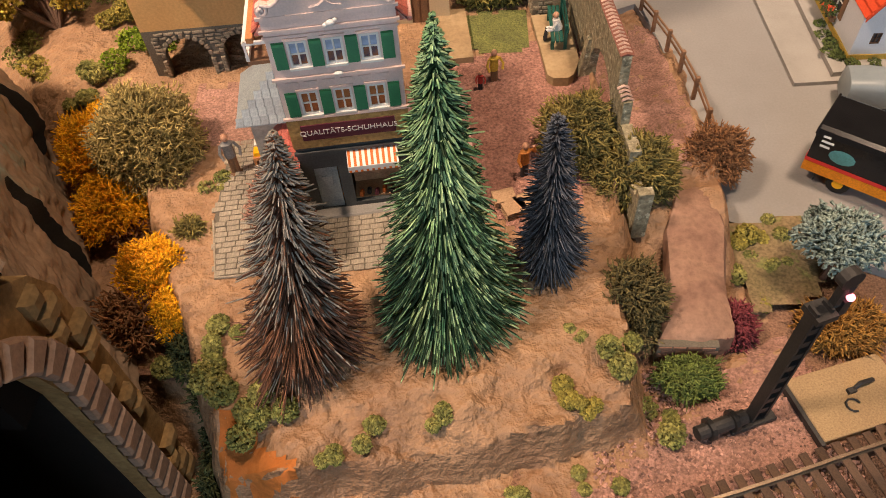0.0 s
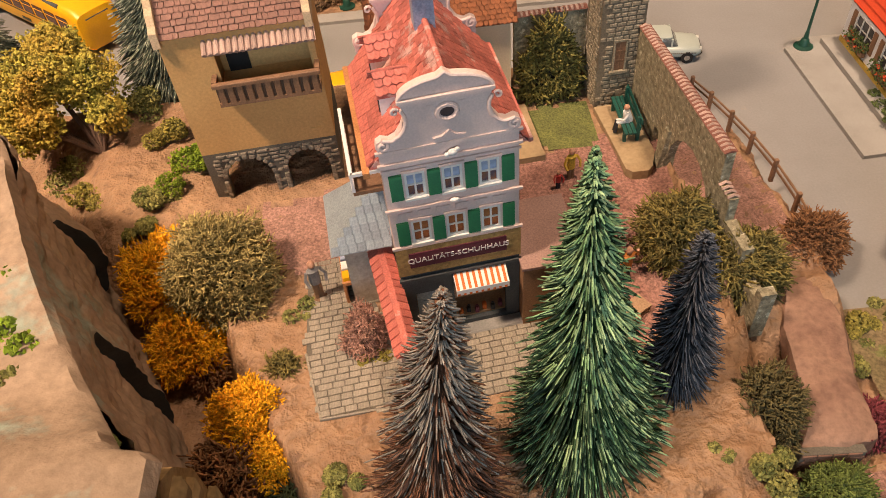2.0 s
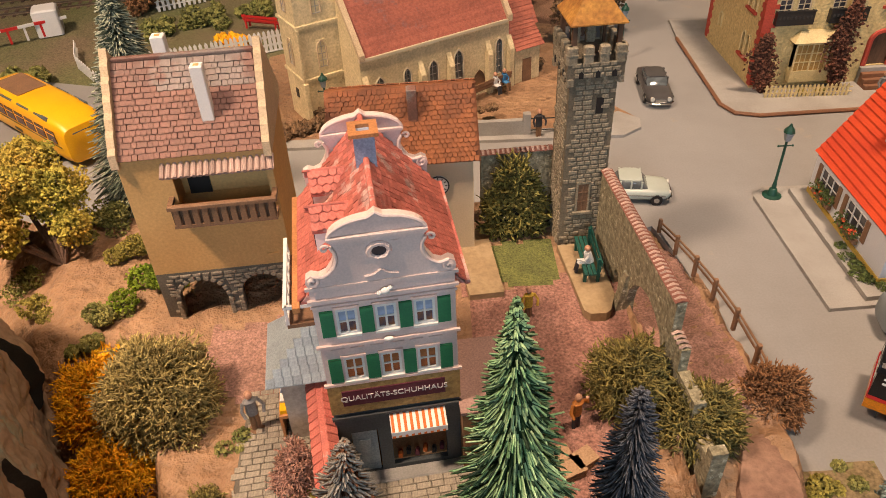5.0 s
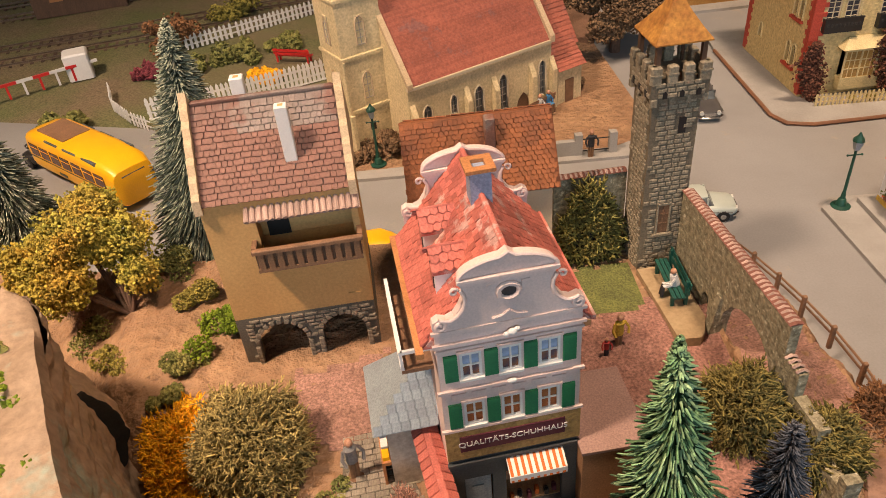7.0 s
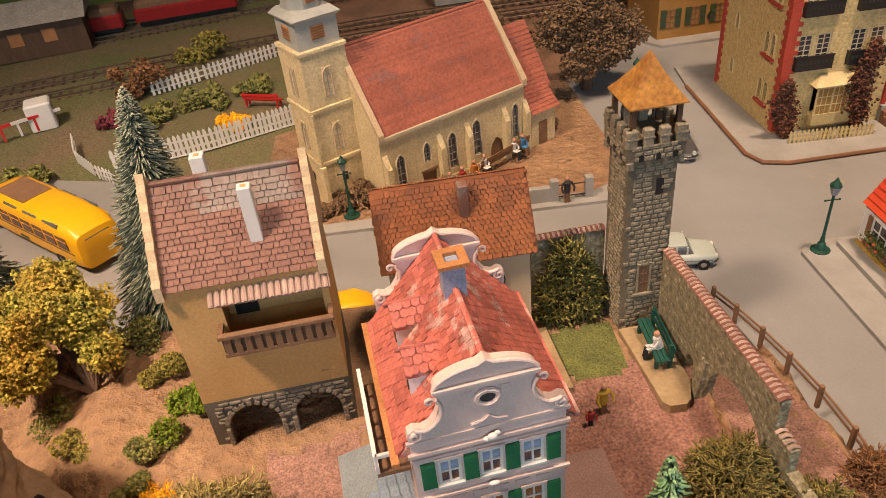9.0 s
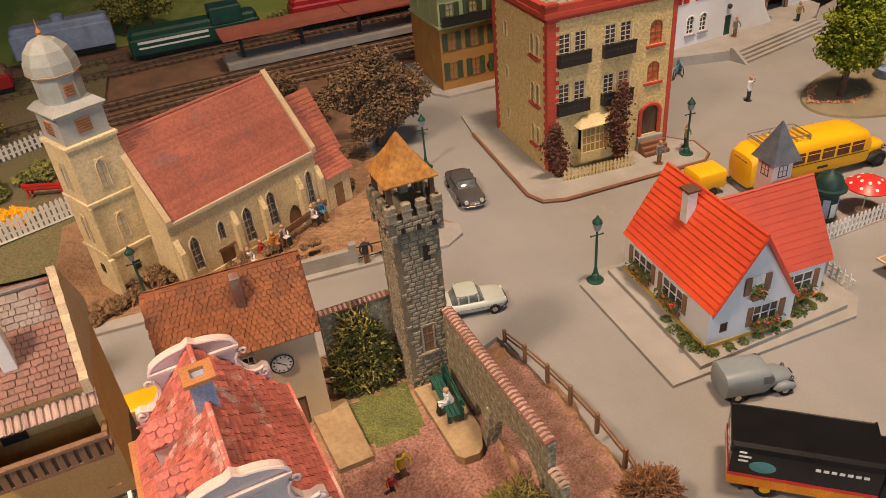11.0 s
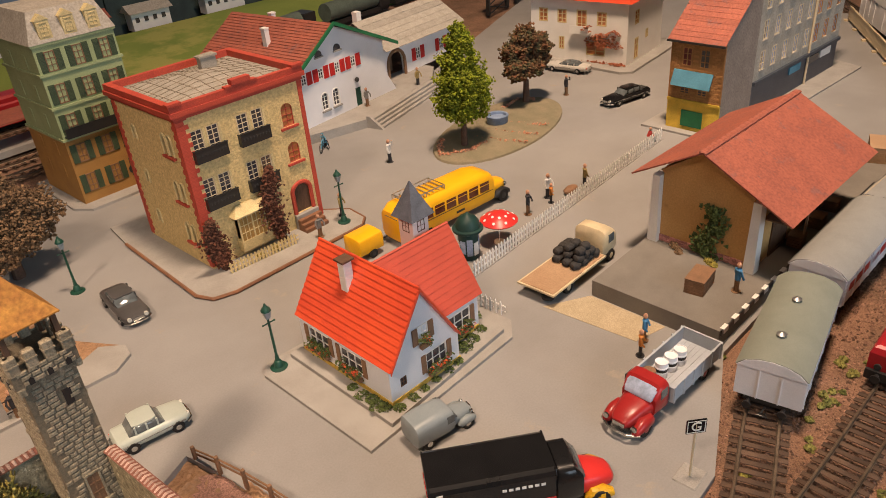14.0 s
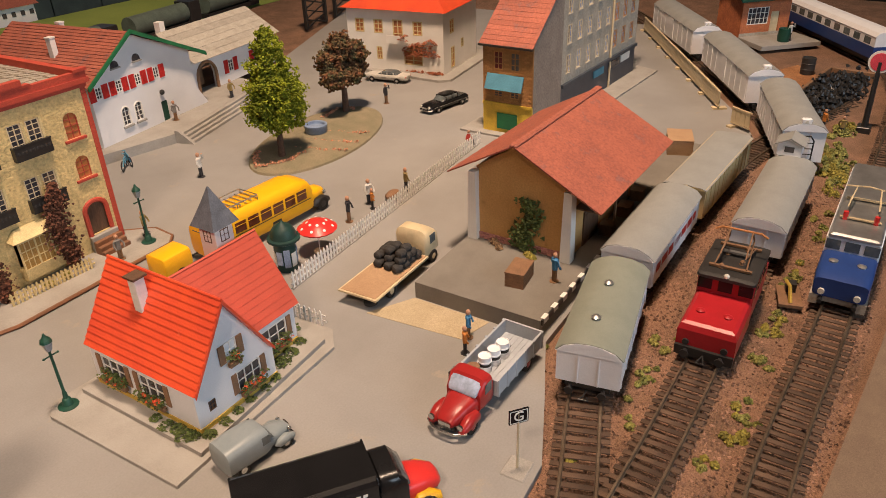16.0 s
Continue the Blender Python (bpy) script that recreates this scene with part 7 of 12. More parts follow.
def leaf_tree(name, label, x, y, z, H, puffs, material, n, seed, grain=0.16, trunk=None, r0=0.32):
    """A tapered trunk with limbs, and a crown of foam crumbs in uneven puffs."""
    rng = np.random.default_rng(seed)
    h = thing(name, label, "tree", x, y, z)
    top = puffs[0]
    f = Form().tube([(0, 0, -0.3), (0.1, 0.05, H * 0.25), (trunk or (0.2, 0.1, H * 0.5)), (top[0], top[1], top[2])], r0, 8, r1=0.08)
    part("trunk", f, M_BARK, h)
    for px, py, pz, pr in puffs[1:]:
        part("limb", Form().tube([(0.1, 0.05, H * 0.3), (px * 0.5, py * 0.5, (H * 0.3 + pz) * 0.52), (px, py, pz)], 0.13, 6, r1=0.04), M_BARK, h)
    tot = sum(p[3] ** 2 for p in puffs)
    C = []
    for px, py, pz, pr in puffs:
        m = int(n * pr * pr / tot)
        u = rng.normal(0, 1, (m, 3))
        u /= np.linalg.norm(u, axis=1)[:, None]
        lump = 1 + 0.22 * np.sin(u[:, 0] * 6 + seed) * np.sin(u[:, 1] * 5) + 0.15 * np.sin(u[:, 2] * 8 + px)
        C.append(np.array([px, py, pz]) + u * (pr * rng.uniform(0.6, 1.0, m) * lump)[:, None] * np.array([1, 1, 0.85]))
    C = np.concatenate(C)
    part("crown", clumps("crown", C, grain * rng.uniform(0.5, 1.3, len(C)), material, rng), None, h)
    return h


conifer("spruce", "tall bright green bottle-brush spruce on the terrace", -1.5, 17.6, 1.8, 2.95, 11.5, M_NEEDLE_G, M_TIP_G, 3600, 1, 0.85, -0.42, 0.052, lean=(0.08, 2.25))
conifer("spruce", "brown and grey-green bottle-brush spruce on the terrace", -6.5, 16.2, 1.9, 2.65, 10.0, M_NEEDLE_B, M_TIP_B, 2500, 2, 0.8, -0.34, 0.046, lean=(1.0, 0.8), even=False)
conifer("spruce", "small dark blue-grey bottle-brush spruce beside the wall", 2.3, 20.0, 2.1, 1.45, 7.3, M_NEEDLE_D, M_TIP_D, 2200, 3, 0.62, -0.25, 0.034, lean=(-0.15, 0.2))
conifer("fir", "frosted grey-green fir behind the arcade house", -19.6, 42.6, 0.4, 3.5, 14.0, M_NEEDLE_F, M_TIP_F, 7500, 4, 0.8, -0.3, 0.06, lean=(1.0, 0))
conifer("fir", "frosted grey-green fir beside the street", -32.0, 46.0, 0.3, 3.2, 8.5, M_NEEDLE_F, M_TIP_F, 4500, 5, 0.8, -0.3, 0.06)
def frosted_tree():
    """A stiff twiggy crown with pale tufts on a thin stem."""
    h = lichen("frosted_tree", "small pale blue-green frosted tree above the railway", 13.3, 20.8, 1.9, 1.75, 1.5, 1.5, M_FROST, 1500, 6, 0.055, 0.42, "tree", 0.5, M_NEEDLE_F, 0.45)
    part("trunk", Form().tube([(0, 0, -2.2), (0.1, 0, -1.0), (0, 0, 0.6)], 0.16, 7, r1=0.08), M_BARK, h)



frosted_tree()
lichen("bush", "large round olive-brown lichen bush", -14.6, 26.4, 1.5, 2.5, 2.3, 4.0, M_OLIVE, 6500, 11, 0.034, 0.6)
lichen("bush", "golden yellow lichen bush on the slope", -18.0, 28.0, 0.5, 1.8, 2.6, 2.7, M_GOLD_L, 3600, 12, 0.035, 0.5)
lichen("bush", "golden yellow lichen bush on the slope", -16.3, 24.4, 0.3, 1.7, 1.7, 2.3, M_GOLD_L, 2800, 13, 0.035, 0.5)
lichen("bush", "bright golden lichen bush above the gully", -13.2, 20.6, 0.9, 1.75, 1.5, 1.9, M_GOLD_L, 3600, 14, 0.03, 0.34)
lichen("bush", "bright golden lichen bush above the gully", -12.3, 18.9, 0.5, 1.15, 1.0, 1.3, M_GOLD_L, 2000, 15, 0.03, 0.32)
lichen("bush", "open brown curly lichen bush in the gully", -14.0, 18.7, 0.2, 1.4, 1.2, 1.4, M_RUST_L, 700, 16, 0.045, 1.0, curl=1.2, open_=0.1)
lichen("bush", "dark brown twiggy bush in the gully", -15.5, 23.6, -0.2, 0.9, 1.1, 1.2, M_RUST_L, 700, 17, 0.04, 0.7, open_=0.2)
lichen("bush", "mossy olive lichen bush against the wall", 3.75, 25.8, 2.1, 1.45, 1.5, 3.1, M_MOSS, 2600, 18, 0.04, 0.75, curl=0.9)
lichen("bush", "pale mossy lichen bush over the stepped wall", 6.1, 24.4, 1.8, 1.7, 1.45, 2.3, M_MOSS, 2400, 19, 0.042, 0.8, curl=0.9)
lichen("bush", "rust-brown lichen bush beside the fence", 9.9, 26.2, 1.0, 1.35, 1.3, 1.9, M_RUST_L, 1800, 20, 0.036, 0.6)
lichen("bush", "dry pink lichen bush beside the tiled wall", -8.75, 22.9, 2.1, 0.85, 0.95, 1.7, M_PINK_L, 1500, 21, 0.03, 0.4)
lichen("bush", "olive lichen bush on the bank, coloured dark for shade", 5.3, 18.9, 0.2, 1.5, 1.5, 2.6, M_OLIVE_SHADE, 2600, 22, 0.034, 0.5)
lichen("bush", "maroon lichen bush beside the ramp", 9.4, 18.6, -0.3, 0.75, 0.9, 1.1, M_MAROON, 900, 23, 0.032, 0.5)
lichen("bush", "wide ochre-brown lichen bush above the track", 13.3, 18.4, -0.4, 1.7, 1.1, 1.3, mat("ochre_lichen", (0.36, 0.19, 0.04), (0.27, 0.13, 0.03), island=0.5, rough=0.9, bump=0), 1700, 24, 0.036, 0.6)
lichen("bush", "yellow green lichen bush on the bank", 7.3, 16.4, -0.3, 1.15, 0.9, 0.9, M_MOSSG, 1200, 25, 0.035, 0.5)
lichen("ivy", "dense mossy ivy covering the north wall", 0.5, 36.9, 2.2, 1.6, 0.6, 4.2, M_IVYD, 1500, 26, 0.062, 0.8, "ivy", 1.9)
lichen("bush", "small pale green lichen bush on the slope", -12.0, 22.1, 1.7, 0.85, 0.75, 0.8, M_MOSS, 700, 27, 0.036, 0.5)
lichen("bush", "small golden lichen bush at the foot of the tree", -21.3, 32.8, 0.6, 1.2, 0.9, 1.1, M_GOLD_L, 800, 28, 0.035, 0.5)
for i, (x, y, z, a, b, c, m, n) in enumerate((
        (-7.4, 14.5, 1.7, 1.3, 0.7, 0.6, M_FOAM, 800), (-9.2, 15.3, 1.2, 0.9, 0.9, 0.7, M_FOAM, 700), (-9.9, 16.8, 1.1, 0.6, 1.0, 0.6, M_FOAM, 500), (-3.9, 13.6, 1.6, 0.7, 0.6, 0.6, M_FOAM, 500),
        (-1.85, 13.9, 1.8, 0.4, 0.5, 0.5, M_FOAM, 260), (-5.4, 12.7, 0.8, 0.7, 0.4, 0.4, M_FOAM, 320), (2.6, 14.7, 1.6, 0.75, 0.55, 0.6, M_FOAM_Y, 500), (3.6, 14.5, 1.3, 0.4, 0.5, 0.5, M_FOAM_Y, 240),
        (2.9, 16.9, 2.1, 0.5, 0.4, 0.4, M_FOAM, 220), (4.7, 16.2, 0.4, 0.8, 0.7, 0.9, M_FOAM, 600), (6.2, 14.7, -0.4, 0.9, 0.8, 0.8, M_FOAM, 700), (3.5, 12.5, -0.4, 1.3, 0.45, 0.4, M_FOAM, 520),
        (0.9, 12.2, -0.4, 0.7, 0.4, 0.3, M_FOAM, 260), (-12.2, 17.6, -0.2, 0.9, 0.8, 0.7, M_FOAM, 600), (-9.6, 17.4, 1.2, 0.6, 1.0, 0.6, M_FOAM, 700), (-8.6, 14.4, 1.4, 0.9, 0.8, 0.6, M_FOAM, 800),
        (-11.5, 24.3, 2.0, 0.7, 0.6, 0.3, M_FOAM, 260), (-8.5, 22.0, 2.15, 0.6, 0.5, 0.3, M_FOAM_Y, 200), (11.1, 22.9, -0.1, 0.9, 0.7, 0.8, M_FOAM_Y, 600), (12.4, 23.4, -0.1, 0.8, 0.6, 0.5, M_FOAM, 300), (10.4, 21.4, -0.1, 0.7, 0.7, 0.6, M_FOAM, 420), (11.9, 21.9, -0.1, 0.7, 0.5, 0.5, M_FOAM, 320), (10.9, 20.2, -0.1, 0.5, 0.5, 0.4, M_FOAM_Y, 260),
        (-17.6, 33.6, 1.2, 1.3, 1.1, 1.2, M_FOAM_L, 900), (-18.4, 31.6, 0.8, 1.1, 0.9, 1.0, M_FOAM, 700), (-18.6, 36.4, 1.0, 1.2, 1.0, 1.1, M_FOAM_Y, 700), (-19.0, 30.2, 0.5, 0.8, 0.7, 0.9, M_FOAM, 500),
        (-22.5, 33.0, 0.6, 1.2, 0.9, 0.8, M_FOAM_Y, 500), (-24.5, 35.5, 0.7, 1.6, 1.2, 1.2, M_FOAM, 700), (-21.0, 39.0, 0.7, 1.4, 1.2, 1.2, M_FOAM, 600), (13.0, 15.4, -0.3, 0.5, 0.35, 0.3, M_FOAM, 160),
        (12.0, 16.0, -0.3, 0.3, 0.25, 0.2, M_FOAM, 90))):
    foam_bush("shrub", ("small yellow-green foam shrub" if m in (M_FOAM_Y, M_FOAM_L) else "small dark green foam shrub") + " rooted in the hillside", x, y, None if x < 10 else -0.3, a * 1.15, b * 1.15, c * 1.3, m, int(n * 2.6), 40 + i, 0.07)
leaf_tree("broadleaf_tree", "broad yellow-green tree with bent red-brown trunk", -22.3, 36.0, 0.5, 6.0, [(-1.9, 1.8, 5.6, 1.9), (-3.8, 0.8, 4.6, 1.7), (-0.2, 2.2, 5.0, 1.6), (-2.5, -0.4, 4.2, 1.5), (-4.6, 2.4, 4.0, 1.4), (0.8, 0.8, 3.8, 1.0), (-1.5, 3.2, 6.2, 1.4)], M_TREE, 17000, 70, 0.095, (-0.7, 0.8, 3.2), 0.28)
leaf_tree("poplar", "slender fresh green tree on the traffic island", 48.3, 56.8, 0.3, 12.0, [(0.1, 0, 10.4, 1.4), (0.2, 0.2, 8.6, 2.0), (-0.6, -0.2, 6.8, 2.1), (0.9, -0.3, 6.2, 2.2), (-0.9, 0.2, 4.8, 2.0), (1.3, 0.1, 4.4, 2.2), (0.1, 0.2, 3.9, 1.8), (0.0, 0.0, 11.5, 0.8)], M_POPLAR, 14000, 71, 0.12, (0, 0, 4.0), 0.35)
leaf_tree("chestnut_tree", "dark russet tree on the traffic island", 61.6, 59.8, 0.5, 9.5, [(0, 0, 6.9, 1.6), (-1.4, 0.4, 5.6, 1.6), (1.6, -0.3, 5.8, 1.6), (-2.3, -0.6, 4.1, 1.4), (2.4, 0.4, 4.2, 1.5), (0.3, -0.8, 3.9, 1.3)], M_FOAM_D, 6500, 72, 0.17, (0, 0, 2.4), 0.4)
leaf_tree("old_tree", "wide dry brown tree behind the church", 9.4, 68.2, 0.2, 7.6, [(0, 0, 6.2, 2.4), (-2.2, 0.4, 5.0, 2.0), (2.4, -0.3, 4.6, 2.2), (0.5, -1.5, 3.8, 2.0), (-2.0, 1.6, 4.6, 2.0), (1.4, 1.2, 3.0, 1.8), (-1.2, -1.6, 2.6, 1.5)], M_DRY, 13000, 73, 0.14, (0, 0, 3.0), 0.5)
M_CREEP = mat("creeper_leaves", (0.16, 0.06, 0.035), (0.09, 0.04, 0.025), scale=1.2, island=0.5, rough=0.95, bump=0)
for i, (x, y, z, a, b, c, m, n, lab) in enumerate(((-5.4, 53.0, 1.0, 1.6, 0.5, 0.8, M_DRY, 500, "dry brown hedge before the church"), (-2.2, 53.3, 1.0, 1.6, 0.5, 0.8, M_DRY, 500, "dry brown hedge before the church"), (1.2, 53.3, 1.0, 1.2, 0.5, 0.7, M_DRY, 400, "dry brown hedge before the church"),
        (-10.4, 53.6, 0.2, 2.0, 1.3, 1.8, M_DRY, 900, "dark brown bush beside the church tower"), (-13.0, 52.6, 0.2, 1.5, 1.0, 1.2, M_DRY, 600, "dark brown bush beside the church tower"), (4.4, 61.0, 0.2, 1.3, 1.0, 1.6, M_DRY, 600, "brown bush at the church corner"),
        (-12.0, 74.0, 0.2, 3.2, 2.4, 4.2, M_FOAM_Y, 1600, "yellow and brown tree bush behind the church"), (3.5, 76.5, 0.2, 3.0, 2.0, 2.6, M_DRY, 1300, "dry brown bushes along the railway"), (1.9, 84.0, 0.2, 3.2, 2.0, 3.2, M_DRY, 1800, "dry brown bushes along the railway"), (-3.5, 78.5, 0.2, 2.4, 1.6, 2.2, M_DRY, 900, "dry brown bushes along the railway"),
        (24.0, 54.9, 0.24, 1.6, 0.35, 0.4, M_FOAM_Y, 420, "golden plants below the bay window"),
        (41.4, 30.0, 1.2, 0.5, 0.5, 0.3, M_DRY, 160, "brown scatter plants at the shed wall"), (41.3, 27.0, 1.2, 0.4, 0.5, 0.3, M_FOAM_Y, 160, "green scatter plants at the shed wall"))):
    foam_bush("shrub", lab, x, y, z, a, b, c, m, int(n * 1.6), 90 + i, 0.11 if a < 1.4 else 0.16)


for x, top, seed in ((20.1, 4.3, 1), (25.5, 6.6, 2)):
    rng = np.random.default_rng(seed)
    n = 1500
    v = rng.random(n) ** 0.8
    C = np.c_[(0.22 + 0.55 * np.sin(3.0 * v + 0.2)) * rng.normal(0, 0.6, n) + 0.25 * np.sin(5 * v + seed), -rng.random(n) ** 2 * 0.35, v * top]
    single("creeper", clumps("creeper", C, 0.12 * rng.uniform(0.5, 1.3, n), M_CREEP, rng), None, "dark red-brown creeper climbing the yellow house", "creeper", place(x, 55.5, 0.24))


# ---- rock, tunnel and paving ----
M_ROCK = mat("painted_rock", (0.40, 0.29, 0.20), (0.29, 0.205, 0.135), scale=0.25, rough=0.95, bump=0.5, fine=3, var=0.18, c3=(0.30, 0.33, 0.26), s3=0.12, t3=0.56, depth=0.1)
M_BLOCK = mat("ochre_block", (0.36, 0.235, 0.10), (0.27, 0.165, 0.065), scale=0.8, rough=0.9, bump=0.5, fine=4, rnd=0.22, depth=0.06)
M_RING = mat("pinkish_block", (0.36, 0.24, 0.17), (0.29, 0.185, 0.125), scale=0.8, rough=0.9, bump=0.4, fine=4, rnd=0.15)
# Near-black that puts the darkness of the gallery slits into colour.
M_SLIT_SHADE = mat("slit_shade", (0.03, 0.032, 0.032), (0.018, 0.02, 0.02), scale=0.6, rough=0.7)
# Near-black colour stands in for the darkness inside the bore.
M_DARK = mat("tunnel_bore_shade", (0.012, 0.011, 0.010), rough=1)


def tunnel():
    h = thing("tunnel_portal", "ochre stone railway tunnel portal with rounded blocks", "tunnel", -12.3, 8.9, -4.0, kind="structure")
    a, s, H = 3.95, 9.9, 14.9
    f = Form()
    B = place(0, 0, 0, 90)
    wall(f, 12.3, H, [(8.0 - a, 0, 2 * a, s + a)], 0.7, place(0, -8.0, 0, 90))
    f.prism([(4.3, 0), (6.2, 0), (6.15, 12.2), (5.6, 13.4), (4.3, 14.5)], "x", -0.7, 0)
    spandrel(f, 2 * a, s + a, 0.7, place(0, -a, 0, 90))
    part("portal_wall", f, M_BLOCK, h)
    for k in range(26):
        t = k / 25
        if k < 11:
            y, z, ang = a, 0.4 + k * 0.9, 0
        else:
            ang = math.pi * (k - 10.5) / 15
            y, z = a * math.cos(ang), s + a * math.sin(ang)
        q = Form().loft([[(-0.05, -0.33, 0), (-0.05, 0.33, 0), (-0.05, 0.4, 1.05), (-0.05, -0.4, 1.05)], [(0.26, -0.33, 0), (0.26, 0.33, 0), (0.26, 0.4, 1.05), (0.26, -0.4, 1.05)], [(0.36, -0.22, 0.1), (0.36, 0.22, 0.1), (0.36, 0.3, 0.95), (0.36, -0.3, 0.95)]])
        part("arch_stone", q, M_RING, h, m=place(0, y, z) @ place(rx=-90 + math.degrees(ang)))
    me = [Form().loft([[(0, 0.04, 0.04), (0, w - 0.04, 0.04), (0, w - 0.04, 0.72), (0, 0.04, 0.72)], [(0.22, 0.06, 0.06), (0.22, w - 0.06, 0.06), (0.22, w - 0.06, 0.7), (0.22, 0.06, 0.7)], [(0.34, 0.24, 0.22), (0.34, w - 0.24, 0.22), (0.34, w - 0.24, 0.54), (0.34, 0.24, 0.54)]]).mesh("block", M_BLOCK) for w in (0.85, 1.1)]
    for r in range(19):
        y = -1.0 - (r % 2) * 0.5
        while y < 5.3:
            k = random.randrange(2)
            w = (0.85, 1.1)[k]
            cy, cz = y + w / 2, 0.1 + r * 0.78 + 0.38
            rad = math.hypot(cy, max(0, cz - s))
            if (rad > a + 1.25 or (cz < s and cy > a + 1.2)) and cz + 0.4 < 15.0 - 0.9 * max(0, cy - 3.4):
                part("block", me[k], None, h, m=place(0, y, 0.1 + r * 0.78))
            y += w
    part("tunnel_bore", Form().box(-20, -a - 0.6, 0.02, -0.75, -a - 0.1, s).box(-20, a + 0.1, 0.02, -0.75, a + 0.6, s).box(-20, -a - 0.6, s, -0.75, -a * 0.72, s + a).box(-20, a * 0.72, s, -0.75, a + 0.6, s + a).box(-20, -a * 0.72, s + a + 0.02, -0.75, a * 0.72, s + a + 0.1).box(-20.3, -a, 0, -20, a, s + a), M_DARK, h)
    # the mountain behind: top, gallery side with two steps coloured dark as openings
    mt = thing("mountain", "painted rock mountain over the tunnel with gallery openings", "mountain", kind="structure")
    low = arc_path([(-12.4, 15.05), (-14.5, 18.0), (-16.7, 21.3), (-18.2, 24.2), (-20.3, 27.9), (-21.8, 30.4), (-25.5, 32.6), (-31.0, 33.4)], 44)
    high = arc_path([(-13.0, 14.3), (-15.4, 17.6), (-17.45, 21.2), (-19.1, 24.4), (-21.0, 28.0), (-22.4, 29.3), (-26.0, 30.6), (-31.0, 31.2)], 44)
    f, shade_cells = Form(), []
    n, rows = len(low), 70
    for j in range(rows + 1):
        v = j / rows
        for i in range(n):
            a, b = low[i], high[i]
            c = a.lerp(b, 1 - (1 - v) ** 2.2)
            out = Vector((0.86, 0.5, 0))
            c = c + out * (0.35 * fbm(i * 0.05, v * 5, 0.7, 4) + 0.12 * fbm(i * 0.05, v * 9, 2.2, 8))
            # Each slit is a step in the cliff; its faces take the painted shade.
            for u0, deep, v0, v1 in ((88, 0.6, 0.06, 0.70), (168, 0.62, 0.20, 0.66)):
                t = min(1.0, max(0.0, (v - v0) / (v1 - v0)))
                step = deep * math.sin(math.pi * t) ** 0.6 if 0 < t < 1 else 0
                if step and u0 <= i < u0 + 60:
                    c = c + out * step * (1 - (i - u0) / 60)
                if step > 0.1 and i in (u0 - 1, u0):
                    shade_cells.append((j, i))
            f.v.append((c.x, c.y, -0.45 + 9.9 * v))
    f.f = [(j * n + i, (j + 1) * n + i, (j + 1) * n + i + 1, j * n + i + 1) for j in range(rows) for i in range(n - 1)]
    me = f.mesh("cliff", M_ROCK, True)
    me.materials.append(M_SLIT_SHADE)
    shade_cells = set(shade_cells)
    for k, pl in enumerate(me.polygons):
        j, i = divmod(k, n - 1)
        if {(j, i), (j + 1, i), (j, i + 1), (j + 1, i + 1)} <= shade_cells:
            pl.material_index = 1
    part("cliff", me, None, mt, "bare plaster cliff with two slits of painted shade")
    # the top: a sheet from the cliff's rim to the back
    g = Form()
    rim = [Vector((-11.95, y, 0)) for y in (0.5, 3, 5.5, 8, 10, 12, 13.2, 13.9)] + [Vector((-12.3, 14.2, 0))] + high[2::2]
    nx = 26
    for k, r in enumerate(rim):
        for i in range(nx + 1):
            s = i / nx
            back = Vector((-39.0, 0.5 + 30.5 * k / (len(rim) - 1), 0))
            c = r.lerp(back, s ** 1.5)
            rise = 1.35 * (1 - smooth(13.4, 17.0, c.y)) * (1 - smooth(-16.0, -21.0, c.x))
            g.v.append((c.x, c.y, 9.40 + rise + 0.3 * fbm(c.x, c.y, 0.25, 9) * smooth(0, 0.03, s) + 0.12 * fbm(c.x, c.y, 0.9, 2) + 0.35 * smooth(0, 0.04, s) + 2.0 * smooth(0.35, 1, s)))
    g.f = [(k * (nx + 1) + i, (k + 1) * (nx + 1) + i, (k + 1) * (nx + 1) + i + 1, k * (nx + 1) + i + 1) for k in range(len(rim) - 1) for i in range(nx)]
    part("mountain_top", g, M_ROCK, mt, smooth=True)
    part("mountain_back", Form().box(-39.5, 0.5, -0.4, -39, 31.2, 11), M_ROCK, mt)
    for i, (x, y, r, m) in enumerate(((-14.1, 14.6, 0.95, M_FOAM), (-17.5, 18.6, 0.8, M_FOAM_L), (-18.3, 21.0, 0.9, M_FOAM_L), (-17.2, 17.2, 0.7, M_FOAM), (-20.3, 24.0, 1.0, M_FOAM_L), (-21.2, 26.3, 1.0, M_FOAM), (-20.9, 22.5, 0.9, M_FOAM), (-18.4, 15.6, 0.9, M_FOAM_L), (-22.8, 25.2, 1.1, M_FOAM_L))):
        foam_bush("shrub", "green foam shrub on the tunnel mountain", x, y, 9.2, r, r, 0.7, m, 420, 120 + i)


